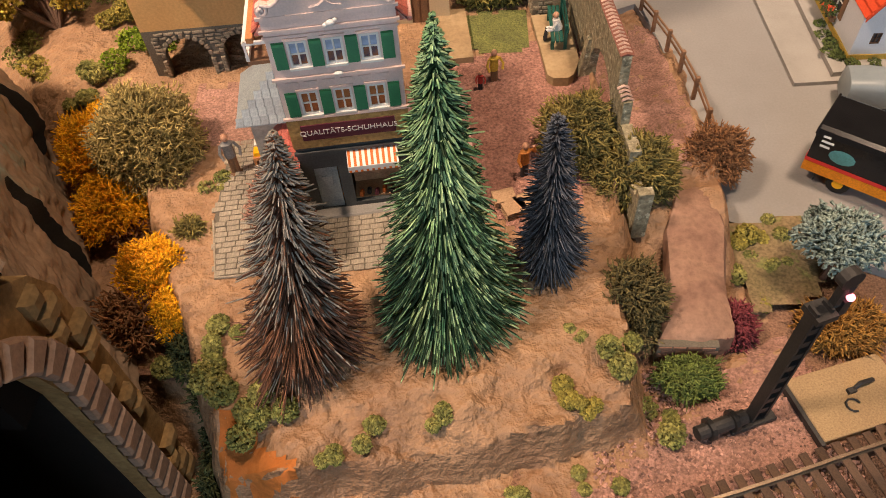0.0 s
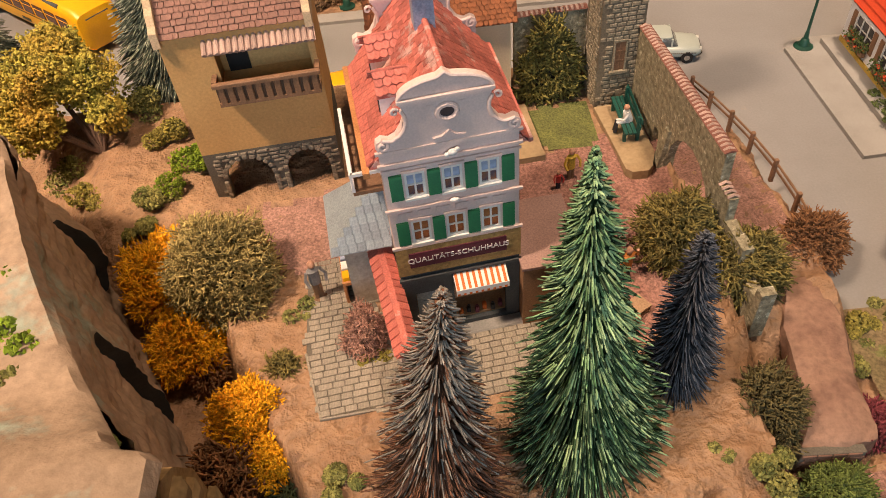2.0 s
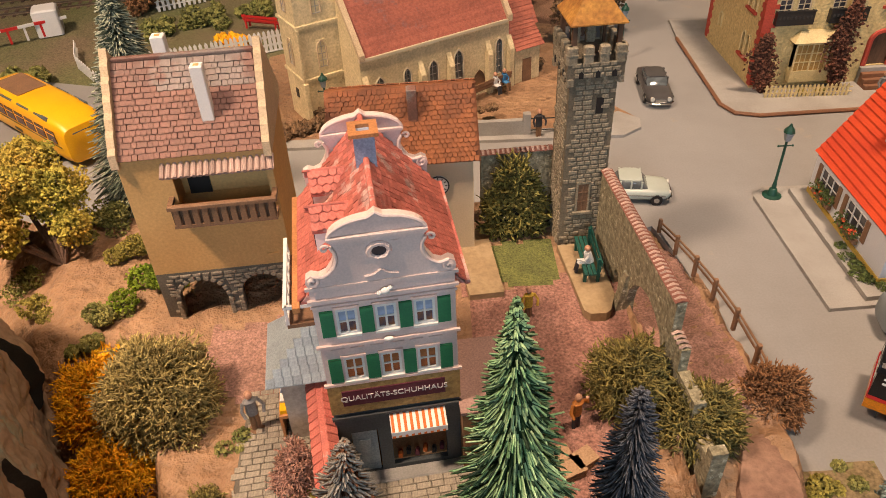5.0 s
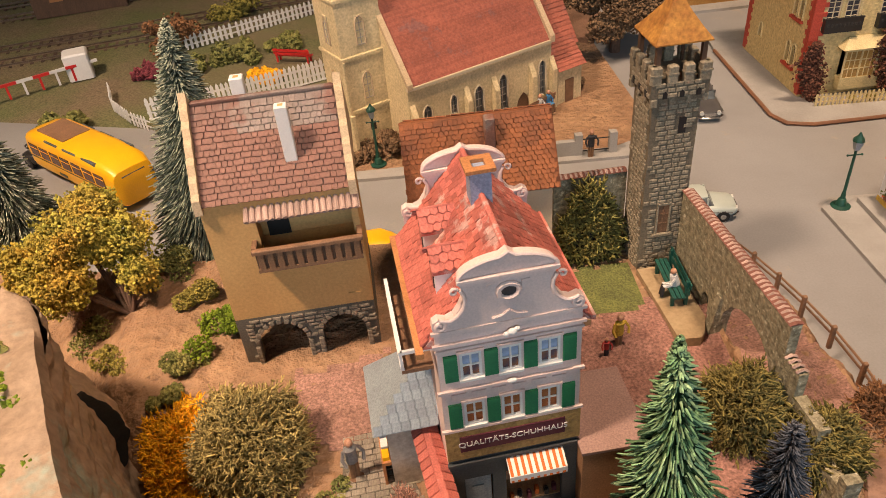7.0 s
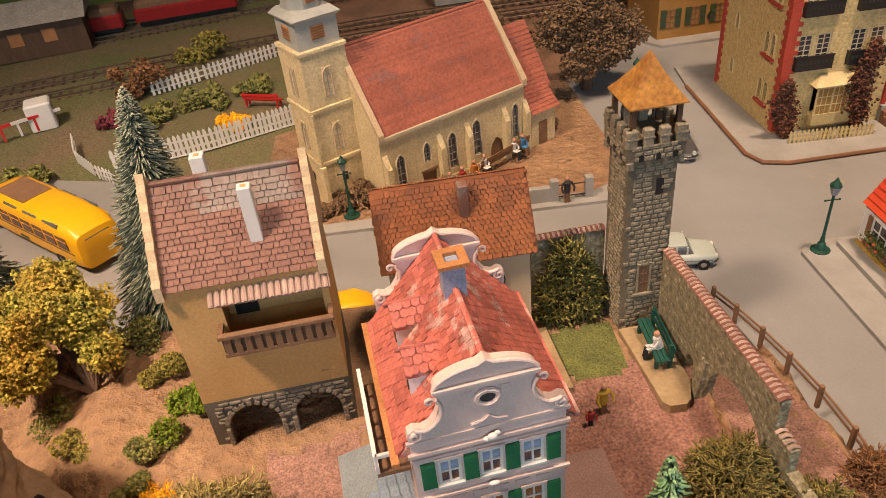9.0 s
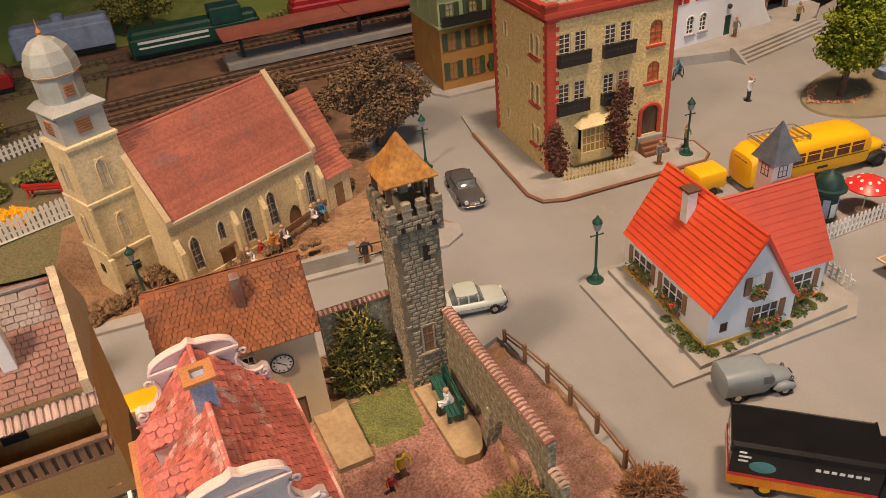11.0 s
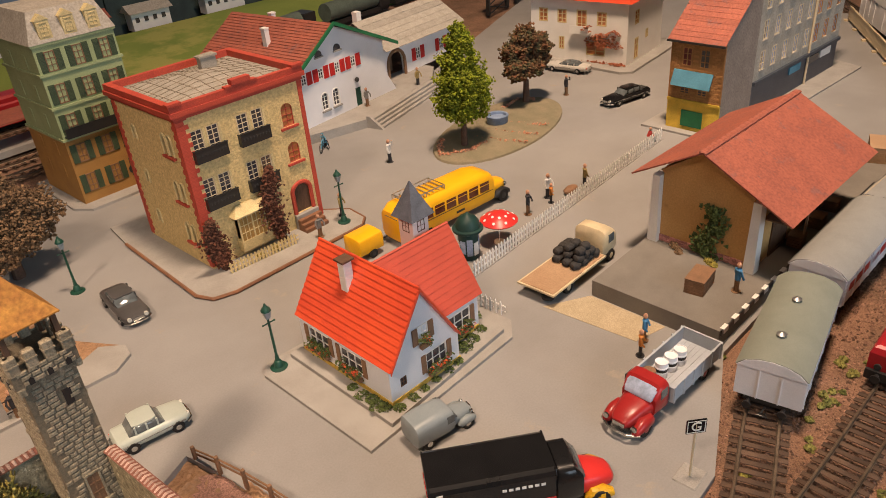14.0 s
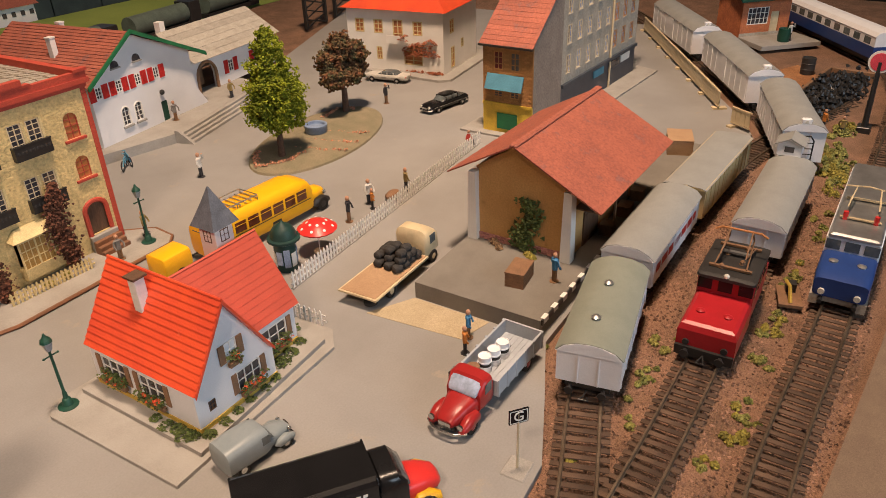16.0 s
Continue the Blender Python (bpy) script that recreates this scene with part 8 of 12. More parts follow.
def ramp():
    """The plaster tongue between the castle wall and the verge, on a low brick wall."""
    top = [(7.85, 24.2, 1.9), (9.3, 24.4, 1.9), (9.55, 22.5, 1.55), (9.2, 20.6, 1.3), (9.05, 19.2, 1.1), (9.15, 17.9, 0.95), (7.8, 17.45, 0.95), (6.4, 17.75, 1.0), (6.75, 19.0, 1.1), (6.95, 20.3, 1.3), (7.1, 22.3, 1.6)]
    c = Vector((8.0, 20.4, 1.35))
    f = Form()
    rings = [(1.06, -2.2), (1.02, -0.25), (0.93, 0.0), (0.6, 0.06), (0.25, 0.1)]
    for k, dz in rings:
        ring = []
        for i in range(44):
            a, b = Vector(top[i // 4]), Vector(top[(i // 4 + 1) % 11])
            p = a.lerp(b, (i % 4) / 4)
            q = c + (p - c) * k
            g = 0.16 * fbm(q.x, q.y, 0.8, 3) + 0.06 * fbm(q.x, q.y, 2.6, 5)
            ring.append((q.x + (g if dz < 0 else 0), q.y + (g if dz < 0 else 0), q.z + dz + (0 if dz < -1 else g)))
        f.v += ring
    f.f = [(r * 44 + i, r * 44 + (i + 1) % 44, (r + 1) * 44 + (i + 1) % 44, (r + 1) * 44 + i) for r in range(4) for i in range(44)] + [tuple(4 * 44 + i for i in range(44))]
    single("ramp", f, M_TONGUE, "bare pinkish plaster ramp beside the castle wall", "ground", kind="structure", smooth=True)
    h = thing("retaining_wall", "low dark brick retaining wall under the ramp", "wall", 6.2, 17.25, -0.4, -2, kind="structure")
    part("core", Form().box(0, 0.05, 0, 2.2, 0.35, 1.15), M_MORTAR, h)
    me = Form().box(0.02, 0, 0.02, 0.5, 0.2, 0.2, c=0.02).mesh("brick", mat("dark_brick", (0.17, 0.09, 0.06), (0.12, 0.07, 0.05), rnd=0.3, rough=0.9))
    for r in range(5):
        for k in range(4):
            part("brick", me, None, h, m=place(k * 0.52 + (r % 2) * 0.12, 0, r * 0.23))


for i, (x, y, r, n) in enumerate(((-10.3, 16.2, 1.0, 900), (-10.0, 14.6, 0.9, 900), (-9.7, 13.0, 0.9, 900), (-9.5, 11.6, 0.8, 800), (-11.6, 17.8, 0.9, 800))):
    lichen("bush", "dark green mossy growth down the gully side", x, y, -2.6 if y < 16 else -1.2, r, 1.0, 2.3, M_GULLY, n, 140 + i, 0.04, 0.6)
M_TONGUE = mat("pink_plaster", (0.31, 0.185, 0.125), (0.23, 0.13, 0.09), scale=0.5, rough=0.95, bump=0.7, fine=3.5, var=0.2, depth=0.12, c3=(0.22, 0.12, 0.08), s3=2.2, t3=0.66)
ramp()
M_PAVER = mat("grey_paver", (0.30, 0.26, 0.20), (0.25, 0.215, 0.165), scale=1.5, rough=0.85, bump=0.6, rnd=0.09, depth=0.03)


def paving():
    """Setts of the shop's forecourt and lane, each one a piece."""
    h = thing("shop_pavement", "grey sett paving round the shoe shop", "pavement", kind="structure")
    lane = [(-11.3, 27.2), (-9.6, 27.4), (-8.4, 24.6), (-7.6, 22.0), (-7.4, 19.9), (-10.4, 19.6), (-11.1, 22.5)]
    court = [(-7.0, 22.6), (-2.3, 23.3), (-1.6, 20.4), (-7.4, 19.6)]
    me = [Form().box(0.015, 0.015, 0, w - 0.015, 0.265, 0.06, c=0.02).mesh("paver", M_PAVER) for w in (0.44, 0.54)]

    def inside(x, y, poly):
        c = False
        for (x0, y0), (x1, y1) in zip(poly, poly[1:] + poly[:1]):
            if (y0 > y) != (y1 > y) and x < (x1 - x0) * (y - y0) / (y1 - y0) + x0:
                c = not c
        return c
    part("bed", Form().prism(lane, "z", 2.2, 2.29).prism(court, "z", 2.2, 2.29), M_MORTAR, h)
    n, rest = 0, Form()
    for poly, turn in ((lane, 8), (court, 8)):
        m0 = place(-9, 19, 2.28, turn)
        for j in range(-6, 36):
            u = -4.0 + (j % 2) * 0.22
            while u < 9:
                k = random.randrange(2)
                w = (0.44, 0.54)[k]
                c = m0 @ Vector((u + w / 2, j * 0.28 + 0.14, 0))
                if inside(c.x, c.y, poly):
                    n += 1
                    m = m0 @ place(u, j * 0.28, random.uniform(-0.015, 0.015), 0, random.uniform(-1, 1), random.uniform(-1, 1))
                    if n <= 300:
                        part("paver", me[k], None, h, m=m)
                    else:
                        rest.add([tuple(Vector(v.co) / SC) for v in me[k].vertices], [tuple(p.vertices) for p in me[k].polygons], m)
                u += w
    if rest.v:
        tagged(part("pavers", rest, M_PAVER, h), kind="stuff")
    for poly in (lane,):
        part("kerb_line", Form().tube([(x, y, 2.3) for x, y in poly[3:]], 0.07, 5), M_PAVER, h)


def patch(name, poly, z, material, label, step=0.35, lift=0.04):
    """A ground cover that follows the hill inside an uneven outline."""
    xs, ys = [p[0] for p in poly], [p[1] for p in poly]
    f = Form()
    ids = {}

    def inside(x, y):
        x += 0.35 * noise.noise(Vector((x, y, 1)))
        y += 0.35 * noise.noise(Vector((x, y, 7)))
        c = False
        for (x0, y0), (x1, y1) in zip(poly, poly[1:] + poly[:1]):
            if (y0 > y) != (y1 > y) and x < (x1 - x0) * (y - y0) / (y1 - y0) + x0:
                c = not c
        return c

    def vid(i, j):
        if (i, j) not in ids:
            x, y = min(xs) + i * step, min(ys) + j * step
            ids[(i, j)] = len(f.v)
            f.v.append((x, y, (hill(x, y) if z is None else z) + lift))
        return ids[(i, j)]
    for j in range(int((max(ys) - min(ys)) / step) + 1):
        for i in range(int((max(xs) - min(xs)) / step) + 1):
            if inside(min(xs) + (i + 0.5) * step, min(ys) + (j + 0.5) * step):
                f.f.append((vid(i, j), vid(i + 1, j), vid(i + 1, j + 1), vid(i, j + 1)))
    return single(name, f, material, label, "ground", kind="structure", smooth=True)


M_REDGRAVEL = mat("red_gravel", (0.36, 0.19, 0.15), (0.26, 0.13, 0.10), scale=1.2, rough=0.95, bump=1.0, fine=8, var=0.5, depth=0.1)
tunnel(), paving()
patch("court_gravel", [(-2.4, 33.5), (-1.6, 26.2), (-0.4, 25.5), (0.2, 22.0), (3.4, 21.6), (4.6, 25.6), (6.0, 26.0), (5.71, 33.5), (4.2, 33.5), (2.3, 33.4), (1.0, 32.7), (-0.4, 32.4)], None, M_REDGRAVEL, "reddish gravel courtyard behind the shop")
patch("lane_gravel", [(-13.6, 30.8), (-9.6, 31.6), (-8.6, 27.5), (-11.6, 26.6), (-13.6, 28.2)], None, M_GRAVEL, "pink gravel lane before the arcade")
patch("bank_gravel", [(5.6, 36.5), (9.3, 38.8), (9.7, 27.0), (8.4, 25.5), (6.0, 26.0)], None, M_GRAVEL, "pink gravel bank outside the castle wall")
patch("track_gravel", [(4.0, 12.6), (7.6, 15.4), (10.6, 18.8), (11.8, 17.6), (11.6, 13.6), (7.0, 11.8), (-4, 9.6), (-4, 10.6)], None, M_GRAVEL, "pink gravel beside the front track")
patch("rust_stain", [(-9.3, 14.2), (-8.9, 11.4), (-6.2, 11.3), (-6.6, 12.4), (-7.6, 12.9), (-7.9, 13.9)], None, mat("rust_plaster", (0.50, 0.17, 0.03), (0.36, 0.11, 0.025), scale=0.5, rough=0.8, bump=0.8, fine=2.0, depth=0.2), "rust-orange stained plaster at the cliff corner", step=0.2, lift=0.03)
patch("court_grass", [(-0.9, 36.0), (2.4, 36.0), (2.4, 34.6), (2.15, 33.1), (1.2, 32.6), (-0.1, 32.3), (-0.5, 33.4)], None, M_GRASS, "small square of green scatter grass", lift=0.06)
single("bench_platform", Form().prism([(2.45, 35.3), (4.25, 35.4), (4.5, 31.6), (4.15, 30.6), (3.9, 30.35), (3.2, 30.35), (2.95, 30.6)], "z", 1.9, 2.78), M_TANSLAB, "tan plaster platform under the park bench", "platform", kind="structure")
M_VERGE = mat("sandy_verge", (0.24, 0.17, 0.095), (0.16, 0.125, 0.06), scale=0.6, rough=1, bump=0.8, fine=7, var=0.4, c3=(0.17, 0.17, 0.06), s3=0.9, t3=0.55, depth=0.08)
patch("bank_grass", [(10.2, 23.8), (13.6, 24.0), (13.2, 20.0), (10.4, 19.2), (9.6, 21.5)], 0.0, M_VERGE, "sandy verge with thin olive scatter beside the square")
# ---- vehicles ----
M_TYRE = mat("tyre", (0.018, 0.017, 0.016), rough=0.8)
M_CHROME = mat("chrome", (0.62, 0.62, 0.6), rough=0.18, metal=0.95, bump=0)
M_CARGLASS = glass("car_glass", (0.10, 0.115, 0.12))
M_PALE = mat("pale_car_paint", (0.42, 0.46, 0.41), (0.38, 0.42, 0.37), rough=0.3, bump=0, var=0.04)
M_GUN = mat("dark_grey_paint", (0.085, 0.08, 0.078), rough=0.3, bump=0, var=0.05)
M_VAN = mat("grey_van_paint", (0.24, 0.275, 0.29), (0.20, 0.235, 0.25), rough=0.4, bump=0, var=0.05)
M_CARBLACK = mat("black_paint", (0.012, 0.012, 0.013), rough=0.2, bump=0, var=0.05)
M_TRUCKRED = mat("truck_red", (0.34, 0.022, 0.022), (0.29, 0.02, 0.02), rough=0.3, bump=0, var=0.05)
M_TRUCKGREY = mat("truck_grey", (0.42, 0.45, 0.49), (0.36, 0.39, 0.43), rough=0.5, var=0.08)
M_CREAMPAINT = mat("cream_paint", (0.66, 0.54, 0.34), rough=0.4, bump=0, var=0.05)
M_PLANK = mat("tan_planks", (0.40, 0.26, 0.15), (0.34, 0.21, 0.12), rough=0.7)
M_REDP = mat("red_plastic", (0.62, 0.035, 0.03), (0.55, 0.03, 0.028), rough=0.35, bump=0.03, var=0.04)
M_LOCORED = mat("loco_red", (0.40, 0.018, 0.024), (0.33, 0.016, 0.02), rough=0.35, bump=0.03, var=0.05)
M_LOCOBLUE = mat("loco_blue", (0.022, 0.055, 0.21), (0.02, 0.048, 0.18), rough=0.35, bump=0.03, var=0.05)
M_WAGROOF = mat("wagon_roof_grey", (0.29, 0.295, 0.285), (0.25, 0.255, 0.245), scale=0.5, rough=0.55, var=0.06)
M_WAGROOF_G = mat("grey_green_wagon_roof", (0.235, 0.255, 0.215), (0.20, 0.22, 0.185), scale=0.5, rough=0.55, var=0.06)
M_WAGWHITE = mat("wagon_white", (0.82, 0.82, 0.84), (0.76, 0.76, 0.78), scale=0.5, rough=0.5, var=0.04)
M_WAGYELLOW = mat("wagon_cream", (0.60, 0.46, 0.24), (0.54, 0.41, 0.21), rough=0.6, var=0.06)
M_DARKLAMP = mat("clear_lens", (0.7, 0.68, 0.6), rough=0.15, bump=0)


def wheel(parent, x, y, r, w=0.22, rim=M_CHROME):
    key = ("wheel", r, w, rim.name)
    if key not in CACHE:
        CACHE[key] = (Form().spin([(r * 0.7, -w / 2), (r * 0.95, -w / 2), (r, -w * 0.3), (r, w * 0.3), (r * 0.95, w / 2), (r * 0.7, w / 2)], 14, place(rx=90)).mesh("tyre", M_TYRE, True),
                      Form().spin([(0.02, -w * 0.56), (r * 0.35, -w * 0.56), (r * 0.62, -w * 0.42), (r * 0.62, w * 0.42), (r * 0.35, w * 0.56), (0.02, w * 0.56)], 12, place(rx=90)).mesh("rim", rim, True))
    o = part("wheel", CACHE[key][0], None, parent, m=place(x, y, r))
    part("rim", CACHE[key][1], None, o)


def hull(stations, n=12, power=3.2):
    """A rounded car body: stations of (x, half width, z low, z high)."""
    rings = []
    for x, w, z0, z1 in stations:
        c, hh = (z0 + z1) / 2, (z1 - z0) / 2
        ring = []
        for k in range(n):
            a = 6.28319 * (k + 0.5) / n
            ca, sa = math.cos(a), math.sin(a)
            ring.append((x, w * math.copysign(abs(ca) ** (2 / power), ca), c + hh * math.copysign(abs(sa) ** (2 / power), sa)))
        rings.append(ring)
    return Form().loft(rings)


def motor_car(name, label, x, y, rz, L, paint, top=None, W=0.98, H=1.55, z=0.0):
    """A saloon that faces +x in its own frame."""
    h = thing(name, label, "car", x, y, z, rz)
    a = L / 2
    body = hull([(-a, W * 0.7, 0.42, 0.82), (-a * 0.93, W * 0.94, 0.32, 0.98), (-a * 0.5, W, 0.28, 1.02), (0, W, 0.26, 1.02), (a * 0.45, W, 0.28, 1.0), (a * 0.88, W * 0.93, 0.32, 0.92), (a, W * 0.72, 0.42, 0.78)], 16, 4)
    part("body", body, paint, h, smooth=True)
    cab = hull([(-a * 0.62, W * 0.72, 0.9, 0.98), (-a * 0.42, W * 0.80, 0.85, H * 0.96), (-a * 0.1, W * 0.82, 0.85, H), (a * 0.16, W * 0.8, 0.85, H * 0.95), (a * 0.36, W * 0.74, 0.9, 0.98)], 14, 4)
    part("cabin_glass", cab, M_CARGLASS, h, smooth=True)
    part("cabin_roof", hull([(-a * 0.46, W * 0.6, H - 0.14, H - 0.02), (-a * 0.3, W * 0.74, H - 0.15, H + 0.02), (a * 0.05, W * 0.74, H - 0.15, H + 0.03), (a * 0.18, W * 0.6, H - 0.14, H - 0.03)], 12, 4), top or paint, h, smooth=True)
    for px in (-a * 0.12, a * 0.17, -a * 0.42):
        for s in (-1, 1):
            part("pillar", Form().box(px - 0.05, s * W * 0.77 - 0.04, 0.9, px + 0.05, s * W * 0.77 + 0.07, H - 0.08), paint, h)
    for s in (-1, 1):
        part("chrome_strip", Form().box(-a * 0.85, s * W * 1.0 - 0.02, 0.64, a * 0.85, s * W * 1.0 + 0.02, 0.69), M_CHROME, h)
        part("headlight", Form().cyl((a * 0.95, s * W * 0.6, 0.72), (a * 1.01, s * W * 0.6, 0.72), 0.15, n=10), M_DARKLAMP, h)
        part("tail_light", Form().cyl((-a * 1.0, s * W * 0.62, 0.72), (-a * 0.95, s * W * 0.62, 0.72), 0.1, n=8), M_SHUTRED, h)
        for px in (-a * 0.6, a * 0.62):
            wheel(h, px, s * (W - 0.08), 0.36)
    part("bumper", Form().tube([(a * 0.9, -W * 0.95, 0.42), (a * 1.04, -W * 0.6, 0.42), (a * 1.06, 0, 0.42), (a * 1.04, W * 0.6, 0.42), (a * 0.9, W * 0.95, 0.42)], 0.07, 6), M_CHROME, h)
    part("bumper", Form().tube([(-a * 0.9, -W * 0.95, 0.42), (-a * 1.04, -W * 0.6, 0.42), (-a * 1.04, W * 0.6, 0.42), (-a * 0.9, W * 0.95, 0.42)], 0.07, 6), M_CHROME, h)
    part("grille", Form().box(a * 0.98, -W * 0.4, 0.5, a * 1.02, W * 0.4, 0.75), M_CHROME, h)
    return h


motor_car("saloon_car", "pale green-white vintage saloon parked by the tower", 8.3, 43.3, -8, 4.1, M_PALE)
motor_car("saloon_car", "dark grey vintage saloon in the side street", 12.9, 56.6, -94, 5.2, M_GUN)
motor_car("limousine", "black vintage limousine in the square", 68.6, 51.4, 168.5, 6.2, M_CARBLACK)
motor_car("convertible", "silver-white vintage roadster before the villa", 74.0, 63.2, 100, 5.6, mat("silver_paint", (0.55, 0.53, 0.48), rough=0.3, bump=0), M_CARGLASS, H=1.3)


def panel_van():
    h = thing("panel_van", "small grey vintage panel van with silver bonnet", "van", 19.0, 31.0, 0, -11)
    h.scale = (0.92, 0.88, 0.9)
    part("cargo_body", hull([(-2.15, 0.85, 0.5, 1.75), (-2.05, 1.0, 0.34, 1.95), (-1.0, 1.02, 0.32, 2.08), (0.1, 1.0, 0.32, 2.05), (0.45, 0.92, 0.4, 1.9)], 16, 4), M_VAN, h, smooth=True)
    part("windscreen", hull([(0.35, 0.84, 1.2, 1.84), (0.72, 0.78, 1.15, 1.4), (0.8, 0.7, 1.15, 1.2)], 12, 4), M_CARGLASS, h, smooth=True)
    part("bonnet", hull([(0.4, 0.82, 0.4, 1.3), (1.2, 0.66, 0.4, 1.22), (1.85, 0.5, 0.42, 1.1), (2.02, 0.36, 0.5, 0.95)], 14, 2.6), M_VAN, h, smooth=True)
    for s in (-1, 1):
        part("fender", hull([(0.75, 0.05, 0.5, 0.55), (1.0, 0.24, 0.3, 0.85), (1.5, 0.26, 0.3, 0.92), (1.95, 0.18, 0.4, 0.72), (2.05, 0.06, 0.5, 0.6)], 10, 2.4), M_VAN, h, m=place(0, s * 0.74, 0), smooth=True)
        part("headlight", Form().ball((1.85, s * 0.55, 0.95), 0.13), M_CHROME, h, smooth=True)
        part("door_glass", Form().box(-0.05, s * 0.985 - 0.02, 1.25, 0.42, s * 0.985 + 0.03, 1.75), M_CARGLASS, h)
        for px in (-1.3, 1.4):
            wheel(h, px, s * 0.82, 0.4)
    part("bumper", Form().tube([(1.9, -0.8, 0.4), (2.12, -0.4, 0.4), (2.12, 0.4, 0.4), (1.9, 0.8, 0.4)], 0.06, 6), M_CHROME, h)
    part("grille", Form().box(1.98, -0.22, 0.55, 2.06, 0.22, 1.0), M_CHROME, h)


def black_lorry():
    h = thing("delivery_lorry", "black and orange delivery lorry with red cab", "lorry", 18.0, 24.9, 0, -36)
    part("cargo_box", Form().prism([(-1.35, 1.0), (1.35, 1.0), (1.35, 2.75), (1.27, 2.98), (1.08, 3.08), (-1.08, 3.08), (-1.27, 2.98), (-1.35, 2.75)], "x", -4.2, 1.6), M_CARBLACK, h, "glossy black box body")
    part("orange_band", Form().box(-4.23, -1.38, 0.75, 1.63, 1.38, 1.25), mat("lorry_orange", (0.75, 0.26, 0.01), rough=0.35, bump=0), h)
    part("roof_edge", Form().tube([(-4.2, -1.36, 2.75), (-4.2, -1.25, 3.02), (-4.2, 1.25, 3.02), (-4.2, 1.36, 2.75)], 0.06, 5).tube([(1.6, -1.36, 2.75), (1.6, -1.25, 3.02), (1.6, 1.25, 3.02), (1.6, 1.36, 2.75)], 0.06, 5), M_CARBLACK, h)
    m = place(-4.206, 0, 0, -90)
    for text, z, size in (("LA FRANCE", 2.42, 0.28), ("ET", 2.16, 0.18), ("LE MONDE", 1.9, 0.28)):
        letters(text, size, M_WHITE, h, m @ place(0, 0, z), "small white lettering")
    part("lettering_bar", Form().box(-4.225, -0.3, 2.62, -4.201, 0.3, 2.72), M_WHITE, h)
    part("red_strip", Form().box(-4.24, -1.36, 1.27, -4.201, 1.36, 1.55), M_REDP, h)
    for k in range(4):
        part("lettering_bar", Form().box(-4.252, -1.1 + k * 0.56, 1.35, -4.242, -0.66 + k * 0.56, 1.47), M_WHITE, h)
    for k in range(7):
        part("lettering_bar", Form().box(-0.9 + k * 0.3, -1.372, 2.3, -0.7 + k * 0.3, -1.352, 2.45), M_WHITE, h)
    for z, w in ((2.75, 0.3), (2.5, 0.5), (2.25, 0.4)):
        part("lettering_bar", Form().box(-3.9, -1.372, z - 0.05, -3.9 + w, -1.352, z + 0.05), M_WHITE, h)
    part("red_strip", Form().box(-4.2, -1.372, 1.27, 1.6, -1.352, 1.45), M_REDP, h)
    part("emblem", Form().ball((-2.9, -1.36, 2.0), 0.55, 0.02, 0.35, 12, 5), mat("teal_emblem", (0.10, 0.30, 0.30), rough=0.5), h)
    part("cab", hull([(1.65, 1.1, 0.6, 2.5), (1.8, 1.2, 0.5, 2.7), (2.6, 1.2, 0.5, 2.7), (3.0, 1.1, 0.5, 2.2)], 16, 5), M_CARBLACK, h, smooth=True)
    part("windscreen", hull([(2.7, 1.0, 1.75, 2.55), (3.08, 0.92, 1.7, 2.15), (3.12, 0.9, 1.7, 1.9)], 12, 5), M_CARGLASS, h, smooth=True)
    part("bonnet", hull([(2.9, 1.0, 0.5, 1.7), (3.8, 0.85, 0.5, 1.6), (4.5, 0.62, 0.55, 1.35), (4.7, 0.4, 0.65, 1.1)], 14, 3), M_REDP, h, smooth=True)
    for s in (-1, 1):
        part("fender", hull([(3.1, 0.1, 0.5, 0.6), (3.4, 0.3, 0.35, 1.05), (4.0, 0.32, 0.35, 1.1), (4.5, 0.2, 0.4, 0.8)], 10, 2.4), mat("cab_yellow", (0.75, 0.42, 0.02), rough=0.4, bump=0), h, m=place(0, s * 0.95, 0), smooth=True)
        for px in (-2.6, 3.8):
            wheel(h, px, s * 1.1, 0.5, 0.3, M_YELLOW)
        part("mirror_arm", Form().cyl((-3.6, s * 1.2, 0.8), (-3.6, s * 1.2, 0.25), 0.05, n=6), M_BLACK, h)


